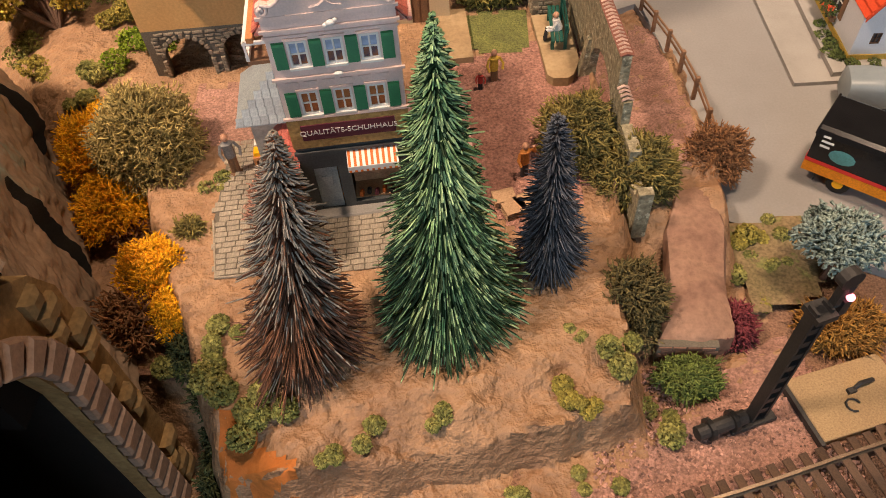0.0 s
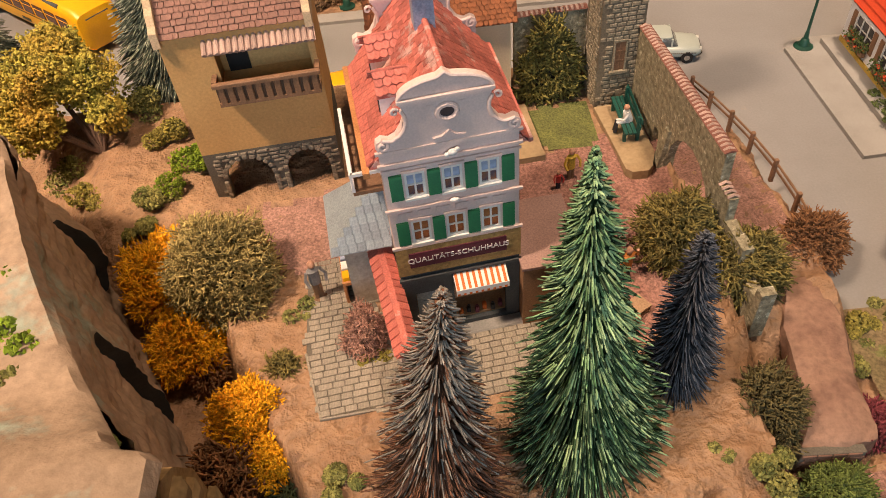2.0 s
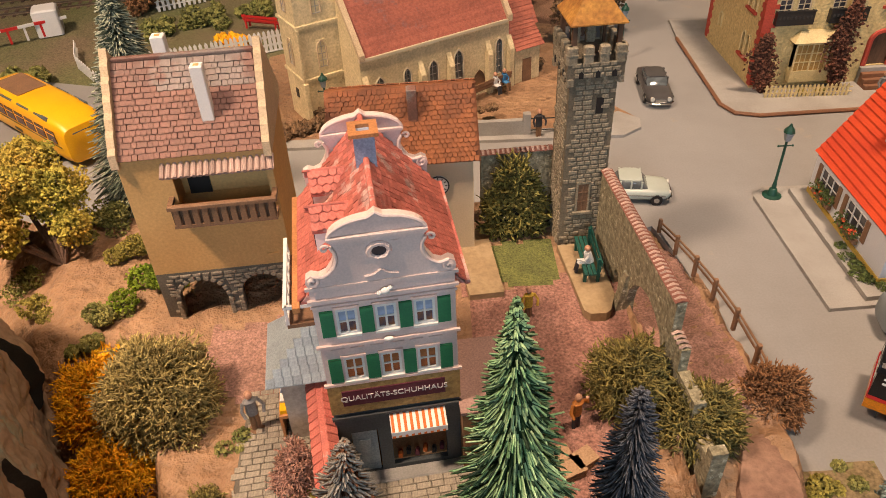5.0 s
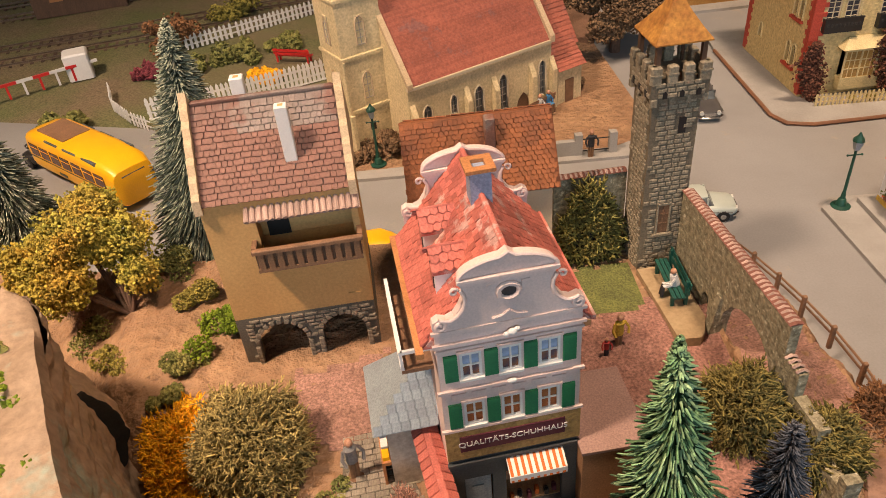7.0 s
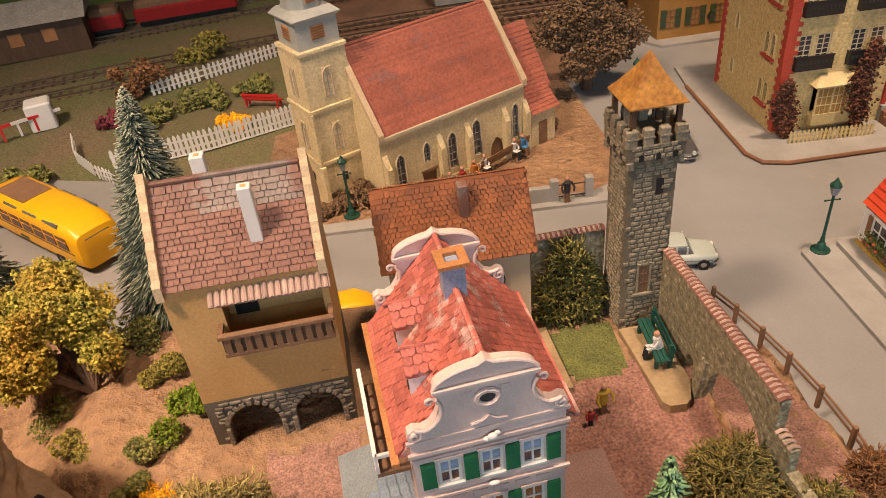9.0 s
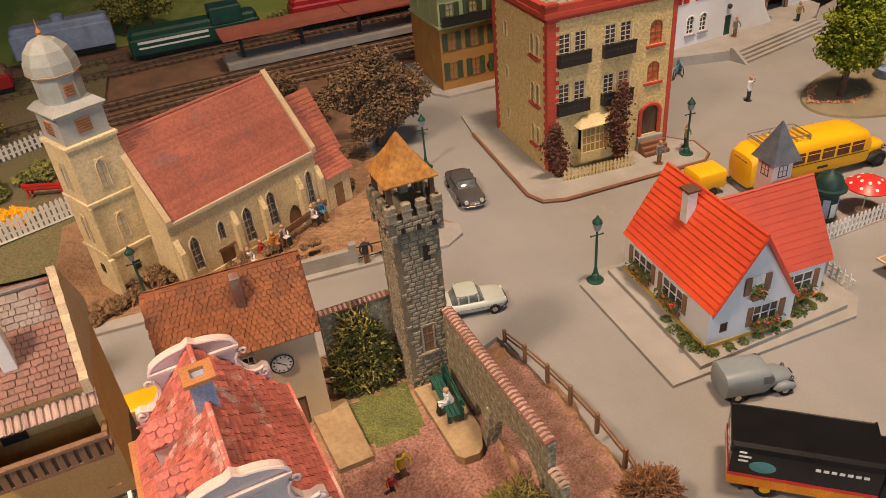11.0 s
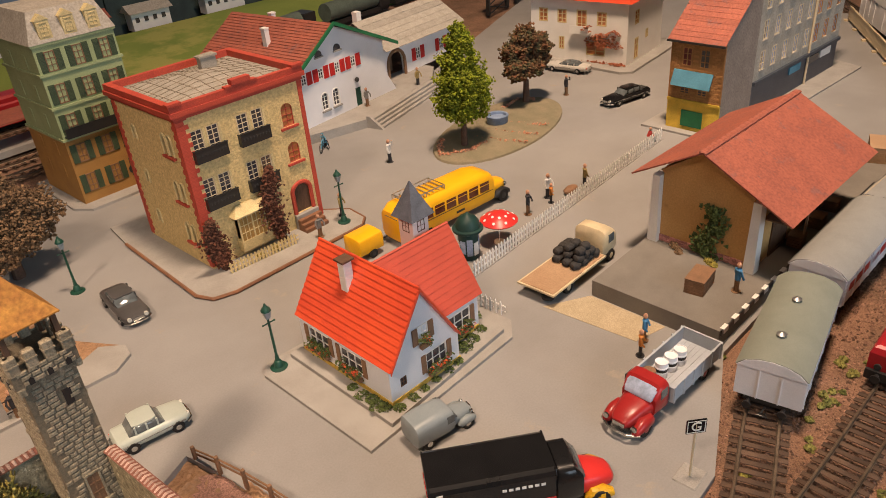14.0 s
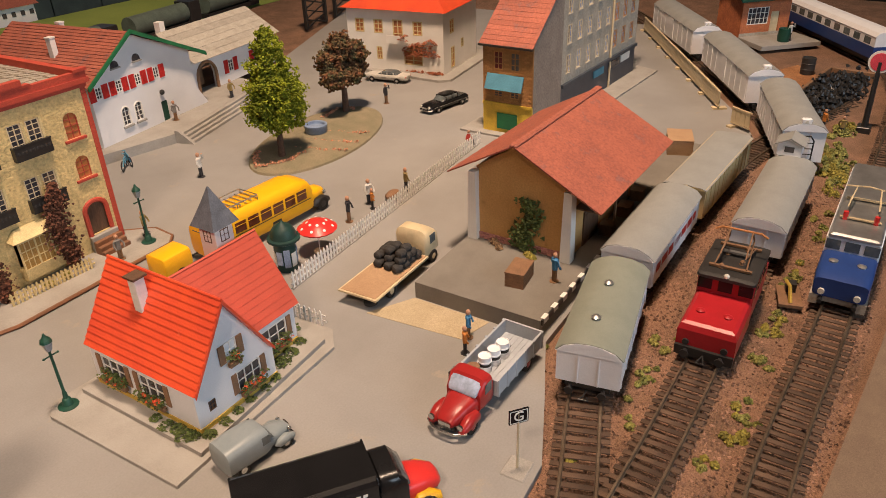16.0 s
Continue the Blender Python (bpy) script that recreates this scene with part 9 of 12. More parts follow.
def red_lorry():
    h = thing("flatbed_lorry", "dark red lorry with grey dropside bed of drums", "lorry", 28.9, 23.55, 0, 179)
    part("chassis", Form().box(-4.1, -0.5, 0.5, 4.0, 0.5, 0.75), M_BLACK, h)
    b = part("bed", Form().box(-4.2, -1.25, 0.85, 1.0, 1.25, 1.0), M_TRUCKGREY, h, "grey dropside bed")
    for y in (-1.25, 1.13):
        part("side_board", Form().box(-4.2, y, 1.0, 1.0, y + 0.12, 1.85), M_TRUCKGREY, b)
        for k in range(6):
            part("stake", Form().box(-4.1 + k * 0.98, y - 0.05 if y < 0 else y + 0.12, 0.8, -3.95 + k * 0.98, y if y < 0 else y + 0.17, 1.9), M_TRUCKGREY, b)
    for x in (-4.2, 0.88):
        part("end_board", Form().box(x, -1.13, 1.0, x + 0.12, 1.13, 1.85), M_TRUCKGREY, b)
    for k in range(7):
        part("plank", Form().box(-4.05, -1.1 + k * 0.315, 1.0, 0.86, -0.81 + k * 0.315, 1.03), M_TRUCKGREY, b)
    part("cab", hull([(1.1, 1.05, 0.7, 2.2), (1.25, 1.12, 0.6, 2.5), (1.9, 1.12, 0.6, 2.5), (2.35, 1.02, 0.6, 1.9)], 16, 4.5), M_TRUCKRED, h, smooth=True)
    part("windscreen", hull([(2.02, 0.92, 1.7, 2.36), (2.42, 0.85, 1.62, 1.95), (2.5, 0.8, 1.62, 1.7)], 12, 4), M_PANE_BLUE, h, smooth=True)
    part("bonnet", hull([(2.2, 0.95, 0.55, 1.65), (3.1, 0.78, 0.55, 1.52), (3.9, 0.6, 0.6, 1.3), (4.15, 0.42, 0.7, 1.1)], 14, 3), M_TRUCKRED, h, smooth=True)
    part("grille", Form().box(4.05, -0.35, 0.6, 4.2, 0.35, 1.0), M_CHROME, h)
    part("bumper", Form().tube([(3.9, -1.15, 0.5), (4.3, -0.6, 0.5), (4.35, 0, 0.5), (4.3, 0.6, 0.5), (3.9, 1.15, 0.5)], 0.09, 6), M_CHROME, h)
    for s in (-1, 1):
        part("fender", hull([(2.3, 0.1, 0.5, 0.6), (2.6, 0.3, 0.35, 1.05), (3.3, 0.33, 0.35, 1.15), (3.95, 0.25, 0.4, 0.85), (4.1, 0.1, 0.5, 0.7)], 10, 2.4), M_TRUCKRED, h, m=place(0, s * 0.9, 0), smooth=True)
        part("headlight", Form().cyl((4.0, s * 0.85, 0.9), (4.1, s * 0.85, 0.9), 0.17, n=10), M_CHROME, h)
        part("side_window", Form().box(1.4, s * 1.1 - 0.02, 1.65, 2.0, s * 1.1 + 0.02, 2.2), M_CARGLASS, h)
        for px in (-2.7, 3.2):
            wheel(h, px, s * 0.98, 0.5, 0.3, M_TRUCKRED)
    me = Form().spin([(0.02, 0), (0.36, 0), (0.36, 0.28), (0.39, 0.3), (0.39, 0.34), (0.36, 0.36), (0.36, 0.62), (0.39, 0.64), (0.39, 0.68), (0.36, 0.7), (0.36, 0.98), (0.33, 0.98), (0.33, 0.94), (0.02, 0.94)], 16).mesh("drum", M_WAGWHITE, True)
    band = Form().spin([(0.365, 0.4), (0.37, 0.4), (0.37, 0.58), (0.365, 0.58)], 16).mesh("band", M_BLACK, True)
    w = place(28.9, 23.55, 0, 179)
    for k, (x, y) in enumerate(((-0.4, -0.35), (-1.2, -0.25), (-2.0, -0.15), (0.25, -0.7))):
        q = w @ place(x, y, 1.03 + 0.0)
        d = thing("oil_drum", "white ribbed steel drum standing on the lorry bed", "drum", q.translation.x, q.translation.y, q.translation.z, group="drums on the lorry")
        part("drum", me if k < 3 else Form().spin([(0.02, 0), (0.38, 0), (0.38, 0.55), (0.3, 0.6), (0.02, 0.6)], 12).mesh("sack", M_BROWN), None, d)
        if k < 3:
            part("band", band, None, d, "dark painted band")


def coal_lorry():
    h = thing("coal_lorry", "cream flatbed lorry with tan planked bed", "lorry", 36.2, 34.9, 0, 2)
    part("bed_frame", Form().box(-4.4, -1.5, 0.85, 2.0, 1.5, 0.98), M_CREAMPAINT, h)
    part("bed", Form().box(-4.25, -1.36, 0.98, 1.9, 1.36, 1.02), M_PLANK, h)
    part("chassis", Form().box(-4.0, -0.5, 0.45, 3.6, 0.5, 0.85), M_BLACK, h)
    part("cab", hull([(2.05, 1.15, 0.55, 2.4), (2.2, 1.28, 0.45, 2.7), (3.1, 1.28, 0.45, 2.72), (3.7, 1.2, 0.45, 2.3), (4.0, 1.05, 0.5, 1.5), (4.1, 0.9, 0.6, 1.2)], 16, 4.5), M_CREAMPAINT, h, smooth=True)
    part("windscreen", hull([(3.45, 1.0, 1.6, 2.42), (3.85, 0.98, 1.55, 2.0), (3.98, 0.9, 1.5, 1.7)], 12, 4), M_CARGLASS, h, smooth=True)
    for s in (-1, 1):
        part("side_window", Form().box(2.6, s * 1.25 - 0.03, 1.6, 3.3, s * 1.25 + 0.03, 2.25), M_CARGLASS, h)
        part("headlight", Form().cyl((4.0, s * 0.7, 0.9), (4.12, s * 0.7, 0.9), 0.16, n=10), M_CHROME, h)
        for px in (-2.3, 3.0):
            wheel(h, px, s * 1.15, 0.48, 0.3, M_CREAMPAINT)
    part("spare_wheel", Form().spin([(0.1, 0), (0.46, 0), (0.46, 0.25), (0.1, 0.25)], 12), M_TYRE, h, m=place(-3.9, -0.7, 0.3))
    w = place(36.2, 34.9, 0, 2)
    g = random.Random(8)
    k = 0
    M_SACK = mat("coal_sack", (0.03, 0.028, 0.027), (0.05, 0.047, 0.045), scale=2, rough=0.9, bump=0.6, fine=5, depth=0.05)
    for layer, rows in ((0, 4), (1, 3), (2, 2)):
        for i in range(rows):
            for j in range(3 if layer < 2 else 2):
                q = w @ place(-0.75 + i * 0.72 + layer * 0.3 + g.uniform(-0.08, 0.08), -0.85 + j * 0.85 + 0.1 * layer + g.uniform(-0.08, 0.08), 1.02 + layer * 0.42, g.uniform(-30, 30))
                f = hull([(-0.38, 0.12, 0.12, 0.4), (-0.3, 0.3, 0.02, 0.5), (0.05, 0.36, 0.0, 0.55), (0.3, 0.28, 0.02, 0.5), (0.38, 0.1, 0.15, 0.38)], 10, 2.6)
                single("coal_sack", f, M_SACK, "black filled coal sack stacked on the lorry", "sack", q, "coal sacks", smooth=True)


M_BUSGLASS = glass("bus_window", (0.10, 0.028, 0.012), 0.15)


def bus(name, label, x, y, rz, rack=True, trailer=False):
    h = thing(name, label, "bus", x, y, 0, rz)
    body = hull([(-5.6, 0.9, 0.6, 2.0), (-5.5, 1.2, 0.42, 2.5), (-4.9, 1.33, 0.38, 2.9), (-3.0, 1.35, 0.38, 3.05), (2.2, 1.35, 0.38, 3.02), (3.2, 1.3, 0.38, 2.8), (3.5, 1.22, 0.4, 2.4)], 18, 5)
    part("body", body, M_YELLOW, h, smooth=True)
    part("bonnet", hull([(3.3, 1.05, 0.5, 1.75), (4.4, 0.85, 0.5, 1.6), (5.2, 0.6, 0.55, 1.4), (5.4, 0.4, 0.65, 1.2)], 14, 3), M_YELLOW, h, smooth=True)
    part("windscreen", hull([(3.1, 1.1, 1.85, 2.6), (3.58, 1.02, 1.8, 2.3), (3.64, 0.95, 1.8, 2.0)], 12, 5), M_CARGLASS, h, smooth=True)
    for s in (-1, 1):
        for k in range(7):
            x0 = -4.85 + k * 1.12
            w = part("window", Form().box(x0, s * 1.355 - 0.02, 1.62, x0 + 0.92, s * 1.355 + 0.02, 2.34, c=0.012), M_BUSGLASS, h)
            part("window_bar", Form().box(x0, s * 1.375 - 0.012, 2.1, x0 + 0.92, s * 1.375 + 0.012, 2.14), M_YELLOW, w)
        for k in range(0 if rack else 3):
            part("roof_window", Form().box(-4.2 + k * 1.9, s * 1.16 - 0.07, 2.7, -2.9 + k * 1.9, s * 1.16 + 0.07, 2.88), M_CARGLASS, h)
        part("belt_line", Form().box(-5.2, s * 1.36 - 0.01, 1.45, 3.2, s * 1.36 + 0.01, 1.5), M_BLACK, h)
        part("emblem", Form().box(-0.6, s * 1.365 - 0.01, 0.95, 0.2, s * 1.365 + 0.012, 1.12), M_BLACK, h)
        part("headlight", Form().ball((5.1, s * 0.7, 1.1), 0.17), M_CHROME, h, smooth=True)
        part("fender", hull([(3.5, 0.1, 0.5, 0.6), (3.9, 0.3, 0.35, 1.05), (4.6, 0.33, 0.35, 1.1), (5.2, 0.22, 0.4, 0.8)], 10, 2.4), M_BLACK, h, m=place(0, s * 0.98, 0), smooth=True)
        for px in (-3.4, 4.4):
            wheel(h, px, s * 1.15, 0.52, 0.3, M_BLACK)
    part("rear_window", Form().box(-5.57, -0.7, 1.7, -5.35, 0.7, 2.2), M_CARGLASS, h)
    part("bumper", Form().tube([(5.0, -1.1, 0.5), (5.5, -0.6, 0.5), (5.5, 0.6, 0.5), (5.0, 1.1, 0.5)], 0.07, 6), M_BLACK, h)
    if rack:
        r = part("roof_rack", Form().tube([(-4.6, -0.9, 3.35), (-1.2, -0.9, 3.35), (-1.2, 0.9, 3.35), (-4.6, 0.9, 3.35), (-4.6, -0.9, 3.35)], 0.05, 5), M_SILVER, h, "silver luggage rack")
        for k in range(8):
            part("slat", Form().box(-4.5 + k * 0.46, -0.88, 3.1, -4.42 + k * 0.46, 0.88, 3.16), M_SILVER, r)
        for px in (-4.6, -2.9, -1.2):
            for s in (-0.9, 0.9):
                part("stay", Form().cyl((px, s, 2.95), (px, s, 3.35), 0.04, n=5), M_SILVER, r)
    else:
        part("open_roof", Form().box(-0.6, -0.85, 2.98, 2.2, 0.85, 3.07), M_BROWN, h, "dark open roof hatch")
    return h


panel_van(), black_lorry(), red_lorry(), coal_lorry()
bus("post_bus", "yellow vintage post bus with luggage rack", 37.1, 47.8, -3).scale = (1.1, 1.08, 1.12)
t = thing("bus_trailer", "small yellow box trailer behind the post bus", "trailer", 28.8, 48.9, 0, -1)
part("body", hull([(-1.3, 0.85, 0.5, 1.7), (-1.2, 1.0, 0.45, 1.9), (1.0, 1.0, 0.45, 1.95), (1.15, 0.85, 0.5, 1.7)], 14, 6), M_YELLOW, t, smooth=True)
part("drawbar", Form().cyl((1.1, 0, 0.6), (2.2, 0, 0.6), 0.07, n=6), M_BLACK, t)
for s in (-0.9, 0.9):
    wheel(t, 0, s, 0.38, 0.25, M_BLACK)
bus("post_bus", "yellow vintage post bus with open roof on the far street", -31.4, 54.6, 139.5, False).scale = (1.24, 1.2, 1.2)


# ---- trains ----
def goods_wagon(label, x, y, rz, L, side, roof, ribs=7, z=0.0, W=1.7, eave=3.0, crown=3.65, stripe=None, vents=2):
    h = thing("goods_wagon", label, "railway wagon", x, y, z, rz, group="goods wagons")
    part("body", Form().box(-L / 2, -W, 0.95, L / 2, W, eave), side, h)
    arc = [(-W - 0.1, eave - 0.05), (-W * 0.8, eave + (crown - eave) * 0.55), (-W * 0.4, crown - 0.06), (0, crown), (W * 0.4, crown - 0.06), (W * 0.8, eave + (crown - eave) * 0.55), (W + 0.1, eave - 0.05)]
    part("roof", Form().prism(arc, "x", -L / 2 - 0.12, L / 2 + 0.12), roof, h, smooth=True)
    for s in (-1, 1):
        part("end_panel", Form().prism([(a * 0.97, b - 0.04) for a, b in arc] , "x", s * (L / 2 + 0.125) - 0.02, s * (L / 2 + 0.125) + 0.02), side, h)
        for k in (-0.55, 0.55):
            part("end_post", Form().box(s * (L / 2 + 0.0) - (0.06 if s < 0 else 0), k - 0.03, 0.95, s * (L / 2 + 0.0) + (0.06 if s > 0 else 0), k + 0.03, eave), side, h)
            part("buffer", Form().cyl((s * L / 2, k * 1.6, 0.75), (s * (L / 2 + 0.45), k * 1.6, 0.75), 0.1, n=8).cyl((s * (L / 2 + 0.42), k * 1.6, 0.75), (s * (L / 2 + 0.52), k * 1.6, 0.75), 0.23, n=10), M_BLACK, h)
        part("coupler", Form().tube([(s * (L / 2), 0, 0.55), (s * (L / 2 + 0.5), 0.1, 0.5), (s * (L / 2 + 0.8), 0.25, 0.55), (s * (L / 2 + 0.8), -0.25, 0.55), (s * (L / 2 + 0.5), -0.1, 0.5)], 0.05, 5), M_BLACK, h)
        for k in range(ribs):
            u = -L / 2 + 0.3 + k * (L - 0.6) / (ribs - 1)
            part("rib", Form().box(u - 0.05, s * W - 0.05, 0.95, u + 0.05, s * W + 0.05, eave - 0.05), side, h)
        if stripe:
            part("stripe", Form().box(-L * 0.42, s * W - 0.02, 1.7, L * 0.42, s * W + 0.06, 2.25), stripe, h)
        part("door", Form().box(-1.0, s * W - 0.02, 1.0, 1.0, s * W + 0.075, eave - 0.15), side, h)
    part("underframe", Form().box(-L / 2 + 0.1, -1.2, 0.6, L / 2 - 0.1, 1.2, 0.95), M_BLACK, h)
    for px in (-L * 0.32, L * 0.32):
        for s in (-0.86, 0.86):
            part("wheel", CACHE.setdefault("ww", Form().spin([(0.05, -0.12), (0.5, -0.12), (0.5, 0.05), (0.58, 0.05), (0.58, 0.12), (0.05, 0.12)], 14, place(rx=90)).mesh("wheel", M_IRON, True)), None, h, m=place(px, s, 0.72, 0 if s < 0 else 180))
        part("axle_guard", Form().box(px - 0.35, -1.25, 0.35, px + 0.35, -1.15, 0.8).box(px - 0.35, 1.15, 0.35, px + 0.35, 1.25, 0.8), M_BLACK, h)
    for k in range(vents):
        part("roof_vent", Form().spin([(0.2, crown - 0.05), (0.2, crown + 0.1), (0.28, crown + 0.12), (0.1, crown + 0.25)], 10), M_SILVER, h, m=place(-L * 0.25 + k * L * 0.4, 0.15, 0), smooth=True)
    return h


goods_wagon("white goods wagon with grey-green curved roof", 35.5, 19.55, 11, 9.2, M_WAGWHITE, M_WAGROOF_G, 6)
goods_wagon("white refrigerated wagon with red band and beige roof", 47.0, 20.65, 0.5, 10.6, M_WAGWHITE, M_WAGROOF, 8, stripe=M_SHUTRED, vents=0)
goods_wagon("cream wooden wagon with ribbed sides and flat grey roof", 59.1, 20.1, -2.3, 12.3, M_WAGYELLOW, M_WAGROOF, 12, W=1.55, eave=3.3, crown=3.48, vents=0)
goods_wagon("white van wagon with ribbed grey roof", 55.6, 14.4, 0.5, 12.2, M_WAGWHITE, M_WAGROOF, 9, vents=0)
goods_wagon("white wagon with grey roof and ladder frame on the curve", 74.0, 16.9, 19.5, 13.4, M_WAGWHITE, M_WAGROOF, 12, W=1.75, eave=3.75, crown=4.4, vents=0)
goods_wagon("white wagon with grey roof on the curve", 89.6, 25.1, 30.5, 16.8, M_WAGWHITE, M_WAGROOF, 10, W=1.75, eave=3.9, crown=4.55, vents=0)
goods_wagon("white wagon with grey roof on the curve", 106.3, 36.3, 34.6, 17.2, M_WAGWHITE, M_WAGROOF, 10, W=1.75, eave=3.9, crown=4.55, vents=0)
for x, y, rz, L, zz in ((74.0, 16.9, 19.5, 13.4, 4.4), (89.6, 25.1, 30.5, 16.8, 4.55), (106.3, 36.3, 34.6, 17.2, 4.55)):
    d = radians(rz)
    ro = thing("roof_cowl", "white cowl and tail lamp on a wagon end", "wagon fitting", x - (L / 2 - 0.2) * math.cos(d), y - (L / 2 - 0.2) * math.sin(d), zz - 0.1, rz)
    part("cowl", Form().box(-0.3, -0.4, -0.1, 0.25, 0.4, 0.45, c=0.06), M_WAGWHITE, ro)
    part("lamp_glass", Form().cyl((-0.34, 0, 0.2), (-0.3, 0, 0.2), 0.14, n=10), M_DARKLAMP, ro)
ld = thing("end_frame", "black ladder frame on the wagon end", "wagon fitting", 67.45, 14.58, 0.9, 19.5)
part("hoop", Form().tube([(-0.2, -0.75, 0), (-0.2, -0.75, 2.1), (-0.2, -0.45, 2.5), (-0.2, 0.45, 2.5), (-0.2, 0.75, 2.1), (-0.2, 0.75, 0)], 0.07, 6), M_BLACK, ld)
for q in range(4):
    part("rung", Form().cyl((-0.2, -0.75, 0.4 + q * 0.5), (-0.2, 0.75, 0.4 + q * 0.5), 0.05, n=6), M_BLACK, ld)
b = thing("brake_cabin", "small white brakeman's cabin on a wagon end", "cabin", 62.5, 14.9, 3.6, 2)
part("cabin", Form().box(-0.9, -0.9, 0, 0.9, 0.9, 0.9).prism([(-0.9, 0.9), (0.9, 0.9), (0, 1.3)], "x", -0.9, 0.9), M_WAGWHITE, b)
part("cabin_window", Form().box(-0.93, -0.35, 0.3, -0.9, 0.35, 0.75), M_PANE, b)
part("cabin_roof", Form().prism([(-1.1, 0.85), (0, 1.35), (1.1, 0.85), (1.1, 0.95), (0, 1.47), (-1.1, 0.95)], "x", -1.05, 1.05), M_WAGROOF, b)


def red_loco():
    h = thing("electric_locomotive", "red electric locomotive with pantograph", "locomotive", 42.6, 14.4, 0.0, 181.5)
    part("bonnet", Form().loft([[(1.7, -1.64, z0), (5.55, -1.6, z0), (5.55, 1.6, z0), (1.7, 1.64, z0)] if q < 0 else [(1.7, -q, z0), (5.55 - (1.62 - q), -q + 0.03, z0), (5.55 - (1.62 - q), q - 0.03, z0), (1.7, q, z0)] for q, z0 in ((-1, 0.7), (-1, 1.95), (1.5, 2.28), (1.3, 2.4))]), M_LOCORED, h)
    part("cab", Form().box(-2.4, -1.6, 0.95, 1.75, 1.6, 3.55, c=0.12), M_LOCORED, h)
    part("rear_bonnet", Form().box(-3.9, -1.55, 0.95, -2.4, 1.55, 2.3, c=0.12), M_LOCORED, h)
    part("roof", hull([(-2.6, 1.5, 3.45, 3.7), (-2.5, 1.66, 3.42, 3.8), (1.9, 1.66, 3.42, 3.8), (2.05, 1.5, 3.45, 3.65)], 14, 5), M_IRON, h, smooth=True)
    for y in (-1.15, 0, 1.15):
        part("cab_window", Form().box(1.75, y - 0.4, 2.62, 1.79, y + 0.4, 3.3, c=0.0), M_CARBLACK, h)
    for s in (-1, 1):
        for u in (-2.0, -0.6, 0.7):
            part("side_window", Form().box(u, s * 1.61 - 0.015, 2.5, u + 0.85, s * 1.61 + 0.015, 3.2), M_CARBLACK, h)
        part("headlamp", Form().cyl((5.5, s * 1.05, 1.2), (5.66, s * 1.05, 1.2), 0.19, n=12), M_IRON, h)
        part("bonnet_vent", Form().spin([(0.26, 0), (0.26, 0.1), (0.05, 0.2)], 10), M_LOCORED, h, m=place(4.0, s * 0.75, 2.38), smooth=True)
        part("buffer", Form().cyl((5.7, s * 0.95, 0.75), (6.15, s * 0.95, 0.75), 0.11, n=8).cyl((6.1, s * 0.95, 0.75), (6.2, s * 0.95, 0.75), 0.26, n=10), M_BLACK, h)
        for px in (-3.0, -0.6, 1.8, 4.2):
            part("wheel", CACHE["ww"], None, h, m=place(px, s * 0.86, 0.72, 0 if s < 0 else 180))
        part("frame", Form().box(-3.9, s * 1.25 - 0.1, 0.45, 5.6, s * 1.25 + 0.1, 0.95), M_BLACK, h)
    part("buffer_beam", Form().box(5.5, -1.6, 0.35, 5.72, 1.6, 0.95), M_BLACK, h)
    part("top_lamp", Form().ball((1.9, 0, 3.75), 0.18), M_DARKLAMP, h, smooth=True)
    part("coupler", Form().tube([(5.7, 0, 0.6), (6.4, 0.2, 0.55), (6.4, -0.2, 0.55), (5.7, 0, 0.6)], 0.06, 5), M_BLACK, h)
    part("footplate", Form().box(-4.0, -1.5, 0.8, 5.75, 1.5, 0.96), M_BLACK, h)
    p = part("pantograph", Form().box(-1.9, -1.2, 3.85, -1.7, 1.2, 3.98).box(1.0, -1.2, 3.85, 1.2, 1.2, 3.98), M_BROWN, h, "brown folding pantograph")
    for s in (-0.9, 0.9):
        part("lower_arm", Form().tube([(-1.8, s, 4.0), (0.9, s * 0.8, 4.6), (-1.0, s * 0.7, 5.4)], 0.05, 5), M_BROWN, p)
        part("frame_rod", Form().tube([(1.1, s, 4.0), (-1.5, s * 0.8, 4.6), (-1.0, s * 0.7, 5.4)], 0.05, 5), M_BROWN, p)
    part("contact_bow", Form().tube([(-1.0, -1.5, 5.2), (-1.0, -1.1, 5.42), (-1.0, 1.1, 5.42), (-1.0, 1.5, 5.2)], 0.07, 6), M_GUTTER, p)
    for k in range(4):
        part("insulator", Form().spin([(0.12, 3.78), (0.18, 3.85), (0.1, 3.95), (0.16, 4.0), (0.08, 4.1)], 8), M_BROWN, p, m=place(-1.6 + k * 0.9, 0.5 * (-1) ** k, 0))
    part("roof_bar", Form().box(-0.8, -0.8, 4.0, -0.55, 0.8, 4.1), M_SILVER, p)


